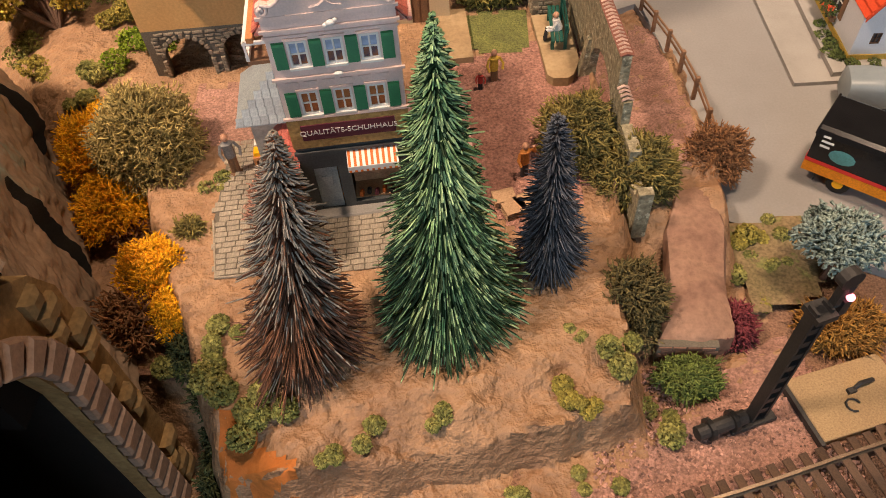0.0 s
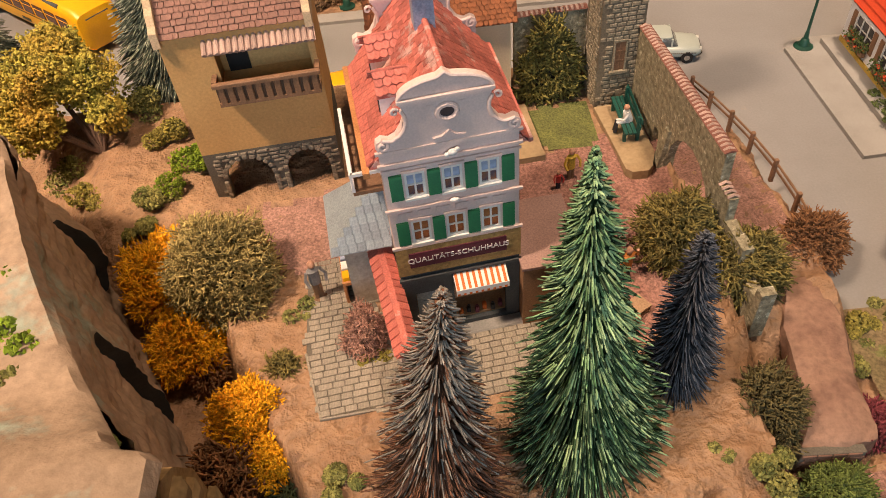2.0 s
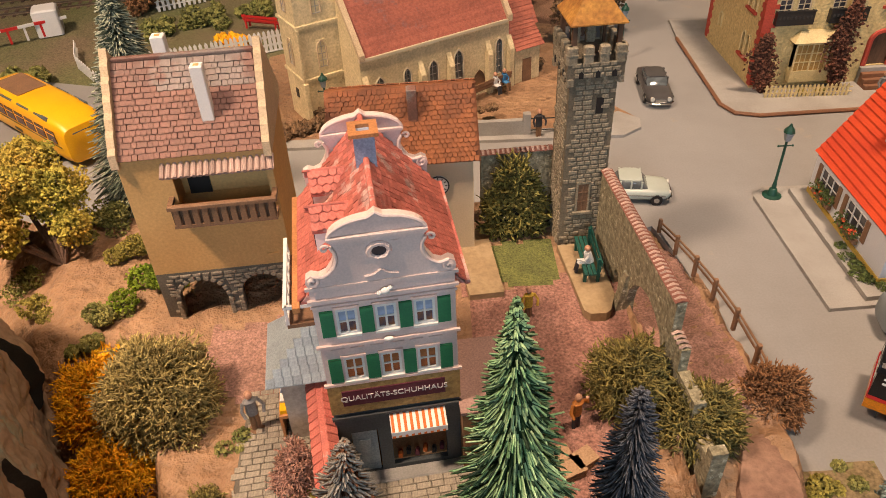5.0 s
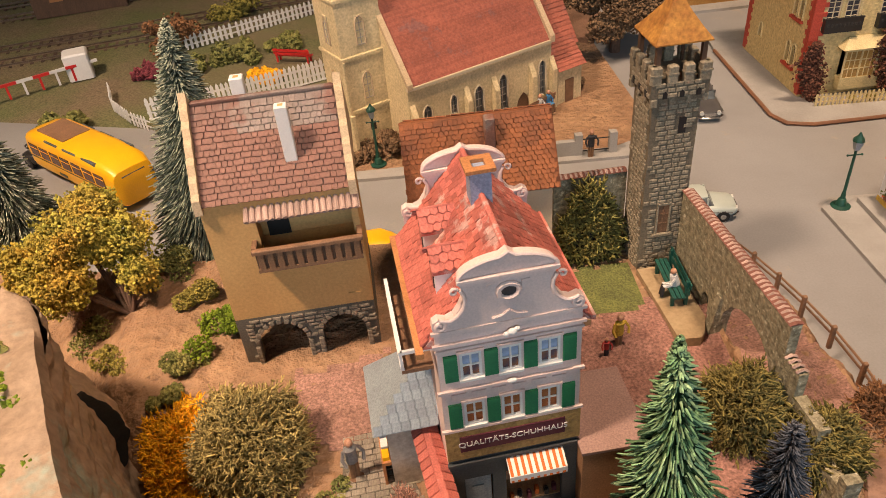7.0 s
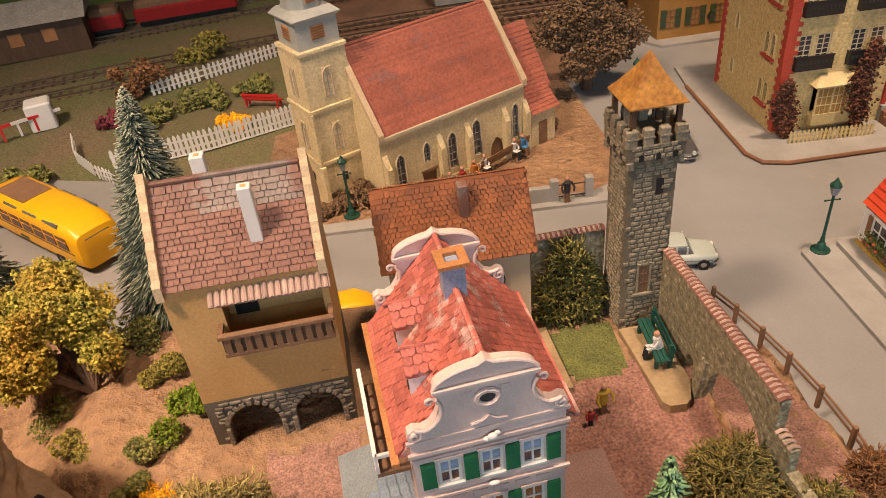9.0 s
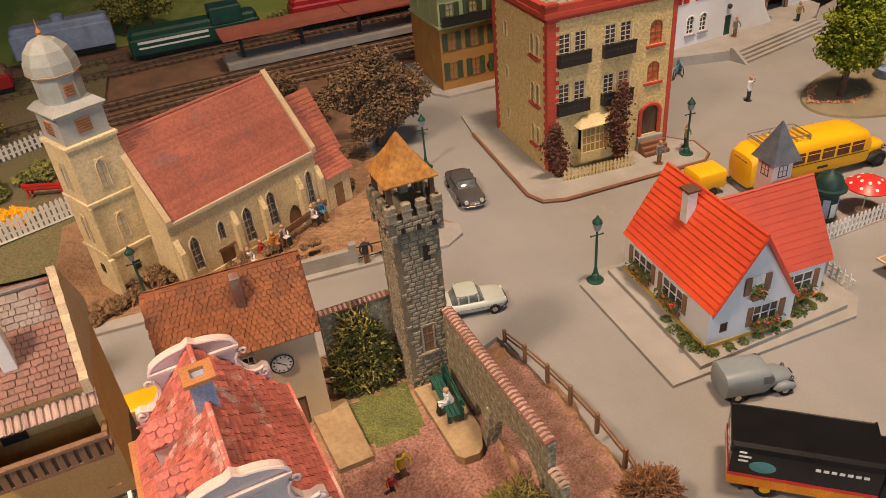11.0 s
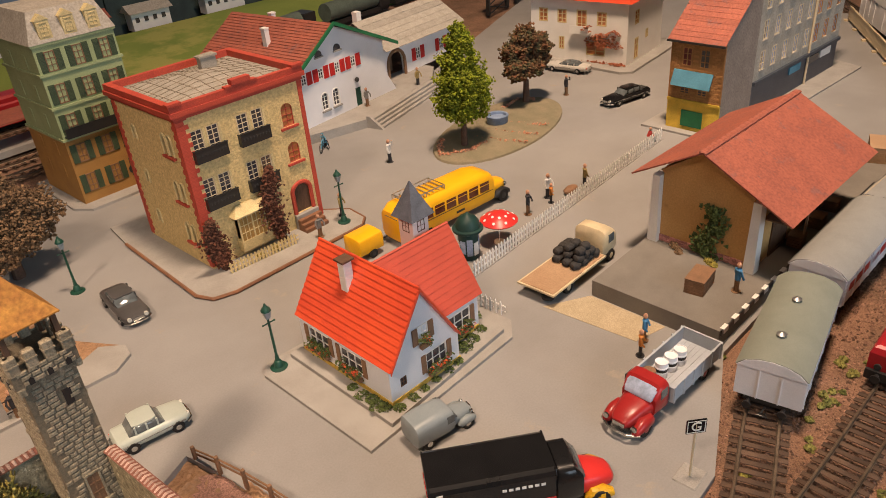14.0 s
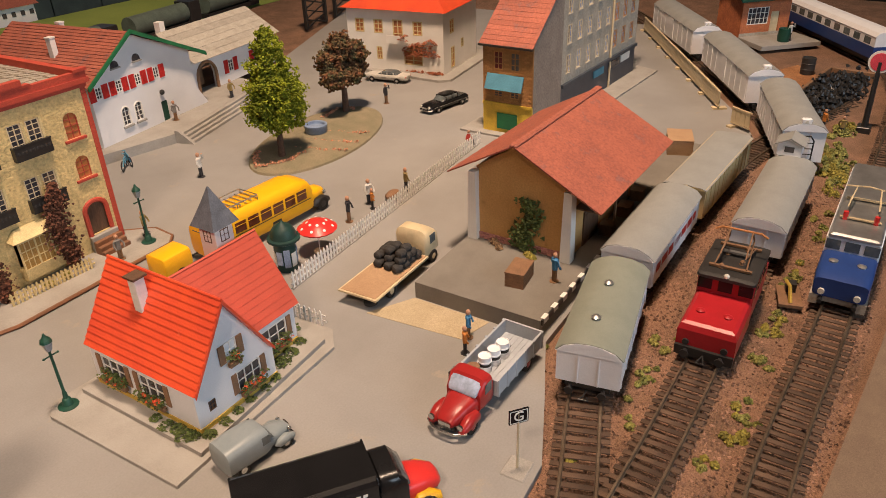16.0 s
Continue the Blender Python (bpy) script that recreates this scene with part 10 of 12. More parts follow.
def blue_loco():
    h = thing("electric_locomotive", "blue and cream electric locomotive on the outer track", "locomotive", 53.4, 8.7, 0.0, 180)
    part("body", Form().box(-8.5, -1.6, 0.95, 4.2, 1.6, 2.4, c=0.1), M_LOCOBLUE, h)
    part("nose", hull([(4.0, 1.55, 0.95, 2.6), (4.3, 1.6, 0.95, 2.65), (6.6, 1.58, 0.95, 2.45), (7.3, 1.5, 0.95, 2.2)], 16, 7), M_LOCOBLUE, h, smooth=True)
    part("cab", Form().box(-8.5, -1.58, 2.4, 4.25, 1.58, 3.6, c=0.1), M_WAGWHITE, h, "cream upper body")
    part("roof", Form().box(-8.6, -1.5, 3.6, 4.3, 1.5, 3.85, c=0.12), M_SILVER, h)
    for y in (-1.1, 0, 1.1):
        part("cab_window", Form().box(4.25, y - 0.42, 2.75, 4.29, y + 0.42, 3.4), M_CARGLASS, h)
    for s in (-1, 1):
        for k in range(5):
            part("side_window", Form().box(-7.6 + k * 2.4, s * 1.59 - 0.015, 2.7, -6.6 + k * 2.4, s * 1.59 + 0.015, 3.4), M_CARGLASS, h)
        part("lamp", Form().cyl((7.2, s * 1.0, 1.3), (7.45, s * 1.0, 1.3), 0.2, n=10), M_DARKLAMP, h)
        part("vent", Form().spin([(0.28, 0), (0.28, 0.12), (0.05, 0.2)], 10), M_SILVER, h, m=place(5.5, s * 0.8, 2.48), smooth=True)
        part("buffer", Form().cyl((7.2, s * 0.95, 0.75), (7.7, s * 0.95, 0.75), 0.14, n=8), M_BLACK, h)
        part("step_board", Form().box(5.6, s * 1.35 - 0.25, 0.3, 7.3, s * 1.35 + 0.25, 0.95), M_GREY, h)
        for px in (-7, -5, -3, 2, 4, 6):
            part("wheel", CACHE["ww"], None, h, m=place(px, s * 0.86, 0.72, 0 if s < 0 else 180))
    part("underframe", Form().box(-8.4, -1.2, 0.55, 7.2, 1.2, 0.96), M_GREY, h)
    p = part("pantograph", Form().box(-1.5, -1.2, 3.95, -1.3, 1.2, 4.05).box(1.8, -1.2, 3.95, 2.0, 1.2, 4.05), M_CREAMPAINT, h, "cream pantograph with red insulators")
    for s in (-0.9, 0.9):
        part("arm", Form().tube([(-1.4, s, 4.05), (1.2, s, 4.5), (-1.2, s * 0.8, 5.0)], 0.05, 5), M_CREAMPAINT, p)
        part("insulator", Form().cyl((1.9, s, 3.85), (1.9, s, 4.4), 0.16, n=8), M_REDP, p)
    part("contact_bow", Form().tube([(-1.2, -1.4, 4.9), (-1.2, 0, 5.05), (-1.2, 1.4, 4.9)], 0.06, 5), M_CREAMPAINT, p)


def blue_coach():
    h = thing("passenger_coach", "blue and white passenger coach far along the line", "railway coach", 118.5, 20.4, 0, 35.6)
    part("lower_body", Form().box(-15, -1.6, 0.9, 15, 1.6, 2.3), M_LOCOBLUE, h)
    part("upper_body", Form().box(-15, -1.58, 2.3, 15, 1.58, 3.5), M_WAGWHITE, h)
    part("roof", Form().prism([(-1.65, 3.5), (-1.2, 3.95), (0, 4.1), (1.2, 3.95), (1.65, 3.5)], "x", -15, 15), M_WAGWHITE, h)
    for k in range(12):
        for s in (-1, 1):
            part("window", Form().box(-14 + k * 2.4, s * 1.59 - 0.02, 2.45, -12.6 + k * 2.4, s * 1.59 + 0.02, 3.25), M_CARGLASS, h)
    part("underframe", Form().box(-14.5, -1.1, 0.25, 14.5, 1.1, 0.9), M_BLACK, h)


red_loco(), blue_loco(), blue_coach()


# ---- street furniture and small things ----
def street_lamp(x, y, z=0.0, height=4.6, arm=True):
    h = thing("street_lamp", "green cast street lamp with small lantern", "street lamp", x, y, z, group="green street lamps")
    part("foot", Form().spin([(0.55, 0), (0.55, 0.06), (0.3, 0.12), (0.22, 0.5), (0.16, 0.55)], 12), M_DGREEN, h, smooth=True)
    part("pole", Form().spin([(0.15, 0.5), (0.12, 0.9), (0.09, 1.0), (0.075, height * 0.8)], 8), M_DGREEN, h, smooth=True)
    part("cross_arm", Form().cyl((-0.4, 0, height * 0.73), (0.4, 0, height * 0.73), 0.04, n=6).ball((-0.4, 0, height * 0.73), 0.07, n=6, k=4).ball((0.4, 0, height * 0.73), 0.07, n=6, k=4), M_DGREEN, h)
    l = part("lantern", Form().loft([[(a * q, b * q, zz) for a, b in ((-1, -1), (1, -1), (1, 1), (-1, 1))] for q, zz in ((0.12, height * 0.8), (0.22, height * 0.92))]), M_BLUE_SLATE, h, "pale lantern glass")
    part("lantern_cap", Form().spin([(0.33, height * 0.92), (0.28, height * 0.95), (0.12, height * 0.99), (0.05, height * 1.03)], 8), M_DGREEN, l)
    return h


for x, y, z, hh in ((16.25, 42.35, 0.2, 4.6), (11.6, 62.2, 0.0, 4.6), (30.8, 54.1, 0.24, 4.6), (-10.6, 52.3, 0.2, 4.4)):
    street_lamp(x, y, z, hh)

M_CLOTHES = {k: mat("figure_" + k, c, rough=0.7, bump=0.1) for k, c in dict(yellow=(0.62, 0.40, 0.05), blue=(0.06, 0.22, 0.42), dark=(0.03, 0.03, 0.035), white=(0.7, 0.68, 0.64), red=(0.45, 0.05, 0.04), orange=(0.55, 0.20, 0.04), brown=(0.22, 0.12, 0.06), grey=(0.22, 0.21, 0.2), olive=(0.30, 0.22, 0.08)).items()}


M_SKIN = mat("painted_skin", (0.50, 0.27, 0.17), (0.42, 0.22, 0.13), scale=4, rough=0.6, bump=0)


def figurine(label, x, y, z, rz, cloth, height=2.0, pose_="stand"):
    """A painted plastic figurine as one plain shape."""
    s = height / 2.0 * 1.15
    f = Form()
    if pose_ == "sit":
        f.cyl((0, 0.1, 0.62 * s), (0, -0.05, 1.15 * s), 0.22 * s, 0.17 * s, 8).ball((0, -0.05, 1.36 * s), 0.15 * s, n=8, k=5)
        f.tube([(0.1, 0.1, 0.6 * s), (0.1, -0.45 * s, 0.6 * s), (0.1, -0.5 * s, 0.05)], 0.09 * s, 6).tube([(-0.1, 0.1, 0.6 * s), (-0.1, -0.42 * s, 0.6 * s), (-0.1, -0.5 * s, 0.05)], 0.09 * s, 6)
        f.tube([(0.2 * s, 0, 1.05 * s), (0.25 * s, -0.2 * s, 0.8 * s), (0.05, -0.35 * s, 0.75 * s)], 0.06 * s, 5)
    else:
        f.cyl((0.09 * s, 0, 0), (0.07 * s, 0, 0.9 * s), 0.09 * s, 0.12 * s, 7).cyl((-0.09 * s, 0, 0), (-0.07 * s, 0, 0.9 * s), 0.09 * s, 0.12 * s, 7)
        f.loft([[(w * s * math.cos(k * 0.7854), 0.7 * w * s * math.sin(k * 0.7854), zz * s) for k in range(8)] for w, zz in ((0.2, 0.8), (0.22, 1.0), (0.2, 1.3), (0.26, 1.5), (0.08, 1.62))])
        f.ball((0, 0, 1.78 * s), 0.15 * s, 0.15 * s, 0.18 * s, 8, 5)
        up = pose_ == "wave"
        f.tube([(0.25 * s, 0, 1.48 * s), (0.42 * s, -0.1 * s, 1.35 * s if up else 1.15 * s), (0.3 * s, -0.15 * s, 1.75 * s) if up else (0.34 * s, -0.22 * s, 0.9 * s)], 0.065 * s, 5)
        f.tube([(-0.25 * s, 0, 1.48 * s), (-0.36 * s, -0.05, 1.15 * s), (-0.3 * s, -0.2 * s, 0.9 * s)], 0.065 * s, 5)
        f.cyl((0, 0, 0), (0, 0, 0.04), 0.28 * s, n=10)
    me = f.mesh("figurine", M_CLOTHES[cloth], True)
    me.materials.append(M_SKIN)
    me.materials.append(M_CLOTHES["dark" if cloth in ("white", "red", "orange", "olive") else "brown"])
    for pl in me.polygons:
        q = pl.center.z / SC / s
        if q > (1.25 if pose_ == "sit" else 1.6):
            pl.material_index = 1
        elif q < (0.5 if pose_ == "sit" else 0.85):
            pl.material_index = 2
    return single("figurine", me, None, label, "figurine", place(x, y, z, rz), "painted figurines")


for a in (("white-shirted painted figurine riding in the square", 41.7, 60.6, 0, 20, "white", 2.1, "wave"), ("dark-suited painted figurine waving in the square", 66.6, 58.0, 0, 0, "dark", 2.1, "wave"),
          ("dark painted figurine with suitcase by the fence", 41.2, 43.0, 0, 20, "dark", 2.0), ("white and red painted figurine by the fence", 44.6, 43.6, 0, -10, "white", 2.0), ("orange painted figurine by the fence", 44.0, 42.8, 0, 40, "orange", 1.6), ("olive painted figurine by the fence", 48.2, 42.4, 0, 60, "olive", 1.9),
          ("blue-clad painted figurine on the loading dock", 39.2, 24.4, 1.2, 60, "blue", 1.9), ("blue-clad painted figurine beside the lorry", 32.6, 26.9, 0, 20, "blue", 1.8), ("brown painted figurine carrying a sack", 31.2, 26.3, 0, 30, "orange", 1.7), ("grey painted figurine by the street lamp", 31.4, 55.1, 0.24, 30, "olive", 1.9),
          ("dark painted figurine before the garden fence", 28.0, 53.6, 0.24, 0, "grey", 1.8), ("olive painted figurine on the hall steps", 57.8, 73.4, 0.9, 0, "olive", 2.0), ("grey painted figurine at the hall door", 49.4, 72.9, 1.0, 0, "grey", 1.9), ("grey stone-like figurine on the paved lane", -10.7, 25.3, 2.3, 30, "grey", 1.9),
          ("yellow-clad painted figurine in the gravel court", 0.5, 30.8, 2.2, 20, "yellow", 1.7), ("small red painted figurine in the gravel court", -0.15, 30.3, 2.2, 0, "red", 1.0), ("orange painted figurine with a horn in the court", 1.6, 24.7, 2.2, 30, "orange", 1.7, "wave"), ("black-robed painted figurine by the church wall", 3.6, 50.6, 0.1, 10, "dark", 1.9)):
    figurine(*a)
figurine("red painted figurine seated by the long fence", 59.0, 42.6, 0.3, 60, "red", 1.8, "sit")
figurine("painted figurine seated on the green bench", 3.5, 33.2, 2.82, -90, "white", 1.75, "sit")
for k, (x, y, c) in enumerate(((-3.8, 53.3, "white"), (-2.9, 53.9, "red"), (-2.0, 54.6, "orange"), (-1.2, 55.2, "white"), (1.2, 57.0, "white"), (1.9, 57.5, "blue"))):
    figurine("painted figurine seated before the church wall", x, y, 0.4, 40, c, 1.9, "sit")


def bench(x, y, z, rz, L, material, label):
    h = thing("park_bench", label, "bench", x, y, z, rz)
    for k in range(3):
        part("seat_slat", Form().box(-L / 2, -0.5 + k * 0.2, 0.55, L / 2, -0.34 + k * 0.2, 0.63), material, h)
    for k in range(2):
        part("back_slat", Form().box(-L / 2, 0.16 + k * 0.06, 0.75 + k * 0.3, L / 2, 0.22 + k * 0.06, 0.98 + k * 0.3), material, h)
    for u in (-L / 2 + 0.2, L / 2 - 0.35):
        part("leg", Form().box(u, -0.5, 0, u + 0.15, -0.35, 0.55).box(u, 0.1, 0, u + 0.15, 0.25, 1.3), material, h)


bench(3.72, 33.7, 2.78, -90, 2.9, mat("bench_green", (0.015, 0.085, 0.065), rough=0.5), "dark green slatted park bench on the platform")
bench(-18.7, 72.6, 0.1, 160, 3.6, M_REDP, "bright red slatted park bench in the garden")
bench(0.4, 56.6, 0.35, 218, 5.0, M_BROWN, "brown wooden bench before the church")

# the kiosk, shed and tiled wall beside the shop
k = thing("slate_kiosk", "small kiosk with blue-grey slate roof beside the shop", "kiosk", -8.55, 25.9, 2.2, 7.6)
part("body", Form().box(-0.8, -1.1, 0, 1.0, 1.3, 3.6), M_GREY, k)
part("roof", Form().loft([[(-1.25, -1.6, 3.55), (1.0, -1.6, 3.55), (1.0, 1.8, 3.55), (-1.25, 1.8, 3.55)], [(0.75, -0.25, 5.4), (1.0, -0.25, 5.4), (1.0, 0.6, 5.4), (0.75, 0.6, 5.4)]]), M_BLUE_SLATE, k, "blue-grey slate hipped roof")
for r in range(7):
    n = 7 - int(r * 0.75)
    for i in range(n):
        part("slate", CACHE.setdefault("slate", Form().box(0.01, 0, 0, 0.31, 0.33, 0.035, c=0.008).mesh("slate", mat("slate_piece", (0.30, 0.34, 0.36), (0.25, 0.29, 0.31), rnd=0.15, rough=0.6))), None, k, m=place(-1.2 + 0.285 * r + i * 0.32, -1.58 + r * 0.19, 3.57 + r * 0.262) @ place(rx=54))
part("counter", Form().box(-1.15, -1.0, 1.2, -0.8, 1.2, 1.35), M_GUTTER, k, "orange sales counter")
part("counter_front", Form().box(-1.15, -1.0, 0.1, -1.05, 1.2, 1.2), M_GUTTER, k)
for i, m in enumerate((M_YELLOW, M_WHITE, M_BLUESHADE, M_YELLOW)):
    part("goods_box", Form().box(-1.1, -0.9 + i * 0.5, 1.35, -0.85, -0.5 + i * 0.5, 1.55), m, k)
s = thing("flat_roof_shed", "low brown shed with flat pinkish felt roof", "shed", -2.75, 22.9, 2.2, 5)
part("body", Form().box(0, 0, -0.3, 2.15, 3.3, 3.3), mat("shed_brown", (0.28, 0.15, 0.075), (0.23, 0.12, 0.06), rough=0.8), s)
part("flat_roof", Form().box(-0.06, -0.08, 3.3, 2.25, 3.4, 3.42), mat("felt_roof", (0.34, 0.215, 0.18), (0.28, 0.18, 0.15), rough=0.9, bump=0.4), s)
w = thing("tiled_wall", "low garden wall with red tiled sloping coping", "wall", -7.95, 25.2, 2.2, -79, kind="structure")
part("wall_body", Form().box(0, -0.25, -0.3, 5.2, 0.25, 2.95), M_LILAC, w)
part("coping", Form().prism([(-0.42, 2.9), (0.42, 2.9), (0.1, 3.2), (-0.1, 3.2)], "x", -0.05, 5.3), M_RED, w)
for i in range(15):
    for m in (place(i * 0.35, -0.44, 2.9) @ place(rx=38), place(i * 0.35 + 0.34, 0.44, 2.9, 180) @ place(rx=38)):
        part("coping_tile", CACHE.setdefault("ctile", Form().box(0.01, 0, 0.01, 0.33, 0.46, 0.07, c=0.02).mesh("coping_tile", M_RED)), None, w, m=m)

# crates, signs and the rest
def crate(x, y, z, rz, a, b, c, label="brown slatted wooden crate on the loading dock", m=M_BROWN):
    h = thing("wooden_crate", label, "crate", x, y, z, rz, group="wooden crates")
    part("box", Form().box(-a / 2, -b / 2, 0, a / 2, b / 2, c), m, h)
    for q in range(4):
        part("slat", Form().box(-a / 2 - 0.03, -b / 2 - 0.03, 0.02 + q * c / 4, a / 2 + 0.03, b / 2 + 0.03, c / 4 - 0.04 + q * c / 4), m, h)
    part("lid", Form().box(-a / 2 - 0.05, -b / 2 - 0.05, c, a / 2 + 0.05, b / 2 + 0.05, c + 0.06), m, h)


crate(38.2, 26.4, 1.2, 8, 2.0, 1.2, 1.0)
for x, y, a in ((47.0, 23.9, 1.0), (50.5, 23.9, 1.2), (53.5, 24.0, 0.9)):
    crate(x, y, 1.2, 4, a, 0.9, 0.8)
crate(65.1, 24.3, 1.2, 20, 3.0, 2.1, 1.3, "pale wooden crate on the loading dock", M_PLANK)
for x, y in ((1.1, 22.6), (0.7, 23.2), (1.6, 23.0)):
    crate(x, y, 2.15, 20 * x, 0.8, 0.6, 0.5, "small pale wooden crate behind the spruce", M_PLANK)
g = thing("g_sign", "black whistle board on a white post in a concrete foot", "sign", 24.7, 19.5, -0.05, 3)
part("foot", Form().box(-0.7, -0.6, 0, 0.7, 0.6, 0.12, c=0.04), M_PAVE, g)
part("post", Form().cyl((0, 0, 0.1), (0, 0, 3.7), 0.06, n=6), M_BEIGE, g)
q = part("board", Form().box(-0.48, -0.05, 2.2, 0.48, 0.03, 3.0), M_CARBLACK, g, m=place(0, 0, 0.75, -42))
part("border", Form().box(-0.44, -0.056, 2.24, 0.44, -0.05, 2.28).box(-0.44, -0.056, 2.92, 0.44, -0.05, 2.96).box(-0.44, -0.056, 2.28, -0.40, -0.05, 2.92).box(0.40, -0.056, 2.28, 0.44, -0.05, 2.92), M_WHITE, q)
letters("G", 0.75, M_WHITE, q, place(0, -0.065, 2.6), "white letter")


def signal_mast():
    h = thing("railway_signal", "black lattice railway signal with red lamp", "signal", 9.35, 14.95, -0.3, 20)
    part("base", Form().box(-1.1, -0.35, 0, 0.7, 0.35, 0.16, c=0.04), M_IRON, h)
    part("motor_box", Form().cyl((-2.4, 0, 0.45), (-0.5, 0, 0.45), 0.27, n=12), M_IRON, h, "dark grey cylindrical drive housing")
    for u in (-1.9, -1.0):
        part("clamp", Form().spin([(0.28, -0.08), (0.42, -0.08), (0.42, 0.08), (0.28, 0.08)], 12, place(u, 0, 0.45, 0, 0, 90)), M_BLACK, h)
    for x in (-0.28, 0.2):
        part("mast_rail", Form().box(x, -0.2, 0.1, x + 0.1, 0.2, 7.0), M_IRON, h)
    for k in range(9):
        part("lattice", Form().box(-0.2, -0.16, 0.7 + k * 0.72, 0.22, 0.16, 1.0 + k * 0.72), M_IRON, h)
    part("lamp_bracket", Form().tube([(0.25, 0, 6.6), (0.7, 0, 7.0), (0.8, 0, 7.7)], 0.09, 6).box(-0.3, -0.35, 6.6, 0.4, 0.35, 6.85), M_IRON, h)
    part("signal_arm", Form().box(0.3, -0.12, 7.0, 0.5, 0.12, 8.3).cyl((0.4, -0.16, 8.2), (0.4, 0.16, 8.2), 0.35, n=14), M_IRON, h)
    m = bpy.data.materials.new("red_lamp_glow")
    m.use_nodes = True
    b = m.node_tree.nodes["Principled BSDF"]
    b.inputs["Base Color"].default_value = (0.8, 0.05, 0.1, 1)
    b.inputs["Emission Color"].default_value = (1.0, 0.25, 0.3, 1)
    b.inputs["Emission Strength"].default_value = 4.0
    part("red_lamp", Form().ball((0.75, -0.12, 7.25), 0.13), m, h, "lit red lamp", smooth=True)
    part("lamp_hood", Form().box(0.6, -0.15, 6.4, 0.9, 0.2, 7.1), M_IRON, h)


signal_mast()
p = thing("hatch_board", "tan wooden board with iron fittings beside the track", "board", 12.6, 15.5, -0.35, 17)
part("board", Form().box(-1.6, -1.2, 0, 2.2, 1.3, 0.35, c=0.03), mat("tan_board", (0.36, 0.25, 0.13), (0.31, 0.21, 0.11), rough=0.8), p)
part("edge", Form().box(-1.75, -1.3, 0, -1.6, 1.4, 0.3), M_IRON, p)
part("ring", Form().tube([(0.1 + 0.25 * math.cos(a * 0.6), -0.3 + 0.25 * math.sin(a * 0.6), 0.4) for a in range(9)], 0.04, 5), M_IRON, p)
part("lever", Form().tube([(0.4, 0.2, 0.4), (0.7, 0.3, 0.6), (1.3, 0.35, 0.45)], 0.09, 6).box(0.2, 0.1, 0.35, 0.5, 0.3, 0.5), M_IRON, p)
i = thing("traffic_island", "oval planted traffic island with stone border", "traffic island", 54.4, 57.4, 0, 10, kind="structure")
part("mound", Form().spin([(9.9, 0), (9.8, 0.2), (9.0, 0.32), (4.0, 0.5), (0.02, 0.55)], 44, squash=0.52), mat("island_earth", (0.24, 0.20, 0.13), (0.18, 0.16, 0.10), scale=0.6, rough=0.95, bump=0.6), i, smooth=True)
g = Form()
rg = random.Random(5)
for x0, y0, x1, y1 in ((-9.0, 1.2, -6.6, -0.8), (-6.6, -0.8, -4.6, -1.0), (-4.0, 0.4, -3.0, -4.6), (-1.6, 0.2, -0.8, -4.6), (1.0, -0.6, 2.0, -4.4), (8.2, 0.6, 8.8, 1.8), (4.6, 2.4, 8.0, 2.4), (-8.6, 1.8, -6.0, 3.4)):
    for k in range(9):
        q = k / 8
        tuft(g, x0 + (x1 - x0) * q + rg.uniform(-0.15, 0.15), y0 + (y1 - y0) * q + rg.uniform(-0.15, 0.15), 0.35, 0.25, 8, 0.12, rg)
part("flower_beds", g, mat("rust_flowers", (0.40, 0.13, 0.06), (0.5, 0.3, 0.2), scale=2, island=0.4, rough=0.9), i)
f = thing("fountain", "blue-grey round fountain basin on the island", "fountain", 54.6, 58.0, 0.4)
part("basin", Form().spin([(0.9, 0), (1.1, 0.2), (1.2, 0.95), (1.1, 1.0), (0.95, 0.95), (0.9, 0.7), (0.02, 0.7)], 20), mat("blue_basin", (0.22, 0.29, 0.42), rough=0.5), f, smooth=True)
k = thing("advertising_column", "dark green advertising column with posters", "column", 33.4, 42.3, 0, 0)
k.scale = (0.72, 0.72, 0.85)
M_COLUMN = mat("column_green", (0.015, 0.05, 0.042), (0.012, 0.035, 0.03), rough=0.5)
part("drum", Form().spin([(1.05, 0), (1.05, 2.5)], 20), M_COLUMN, k, smooth=True)
for a in range(9):
    part("poster", Form().box(-0.3, -1.1, 0.5 + 0.2 * (a % 2), 0.3, -1.03, 1.7 + 0.2 * (a % 3)), (M_WHITE, M_PANE_BLUE, M_BLUESHADE)[a % 3], k, m=place(0, 0, 0, a * 40))
part("cornice", Form().spin([(1.1, 2.5), (1.6, 2.75), (1.6, 2.95), (1.3, 3.0)], 20), M_COLUMN, k, smooth=True)
part("dome", Form().spin([(1.3, 2.98), (1.2, 3.5), (0.85, 3.95), (0.3, 4.2), (0.1, 4.4)], 16), M_COLUMN, k, smooth=True)
u = thing("sunshade", "red sunshade with white dots on a pole", "sunshade", 36.4, 41.9, 0)
u.scale = (0.82, 0.82, 0.95)
part("pole", Form().cyl((0, 0, 0), (0, 0, 2.6), 0.05, n=6), M_WHITE, u)
part("foot", Form().spin([(0.55, 0), (0.5, 0.12), (0.1, 0.16)], 12), M_BEIGE, u)
part("canopy", Form().spin([(1.75, 1.95), (1.8, 2.05), (1.2, 2.45), (0.5, 2.68), (0.03, 2.75)], 16), M_REDP, u, smooth=True)
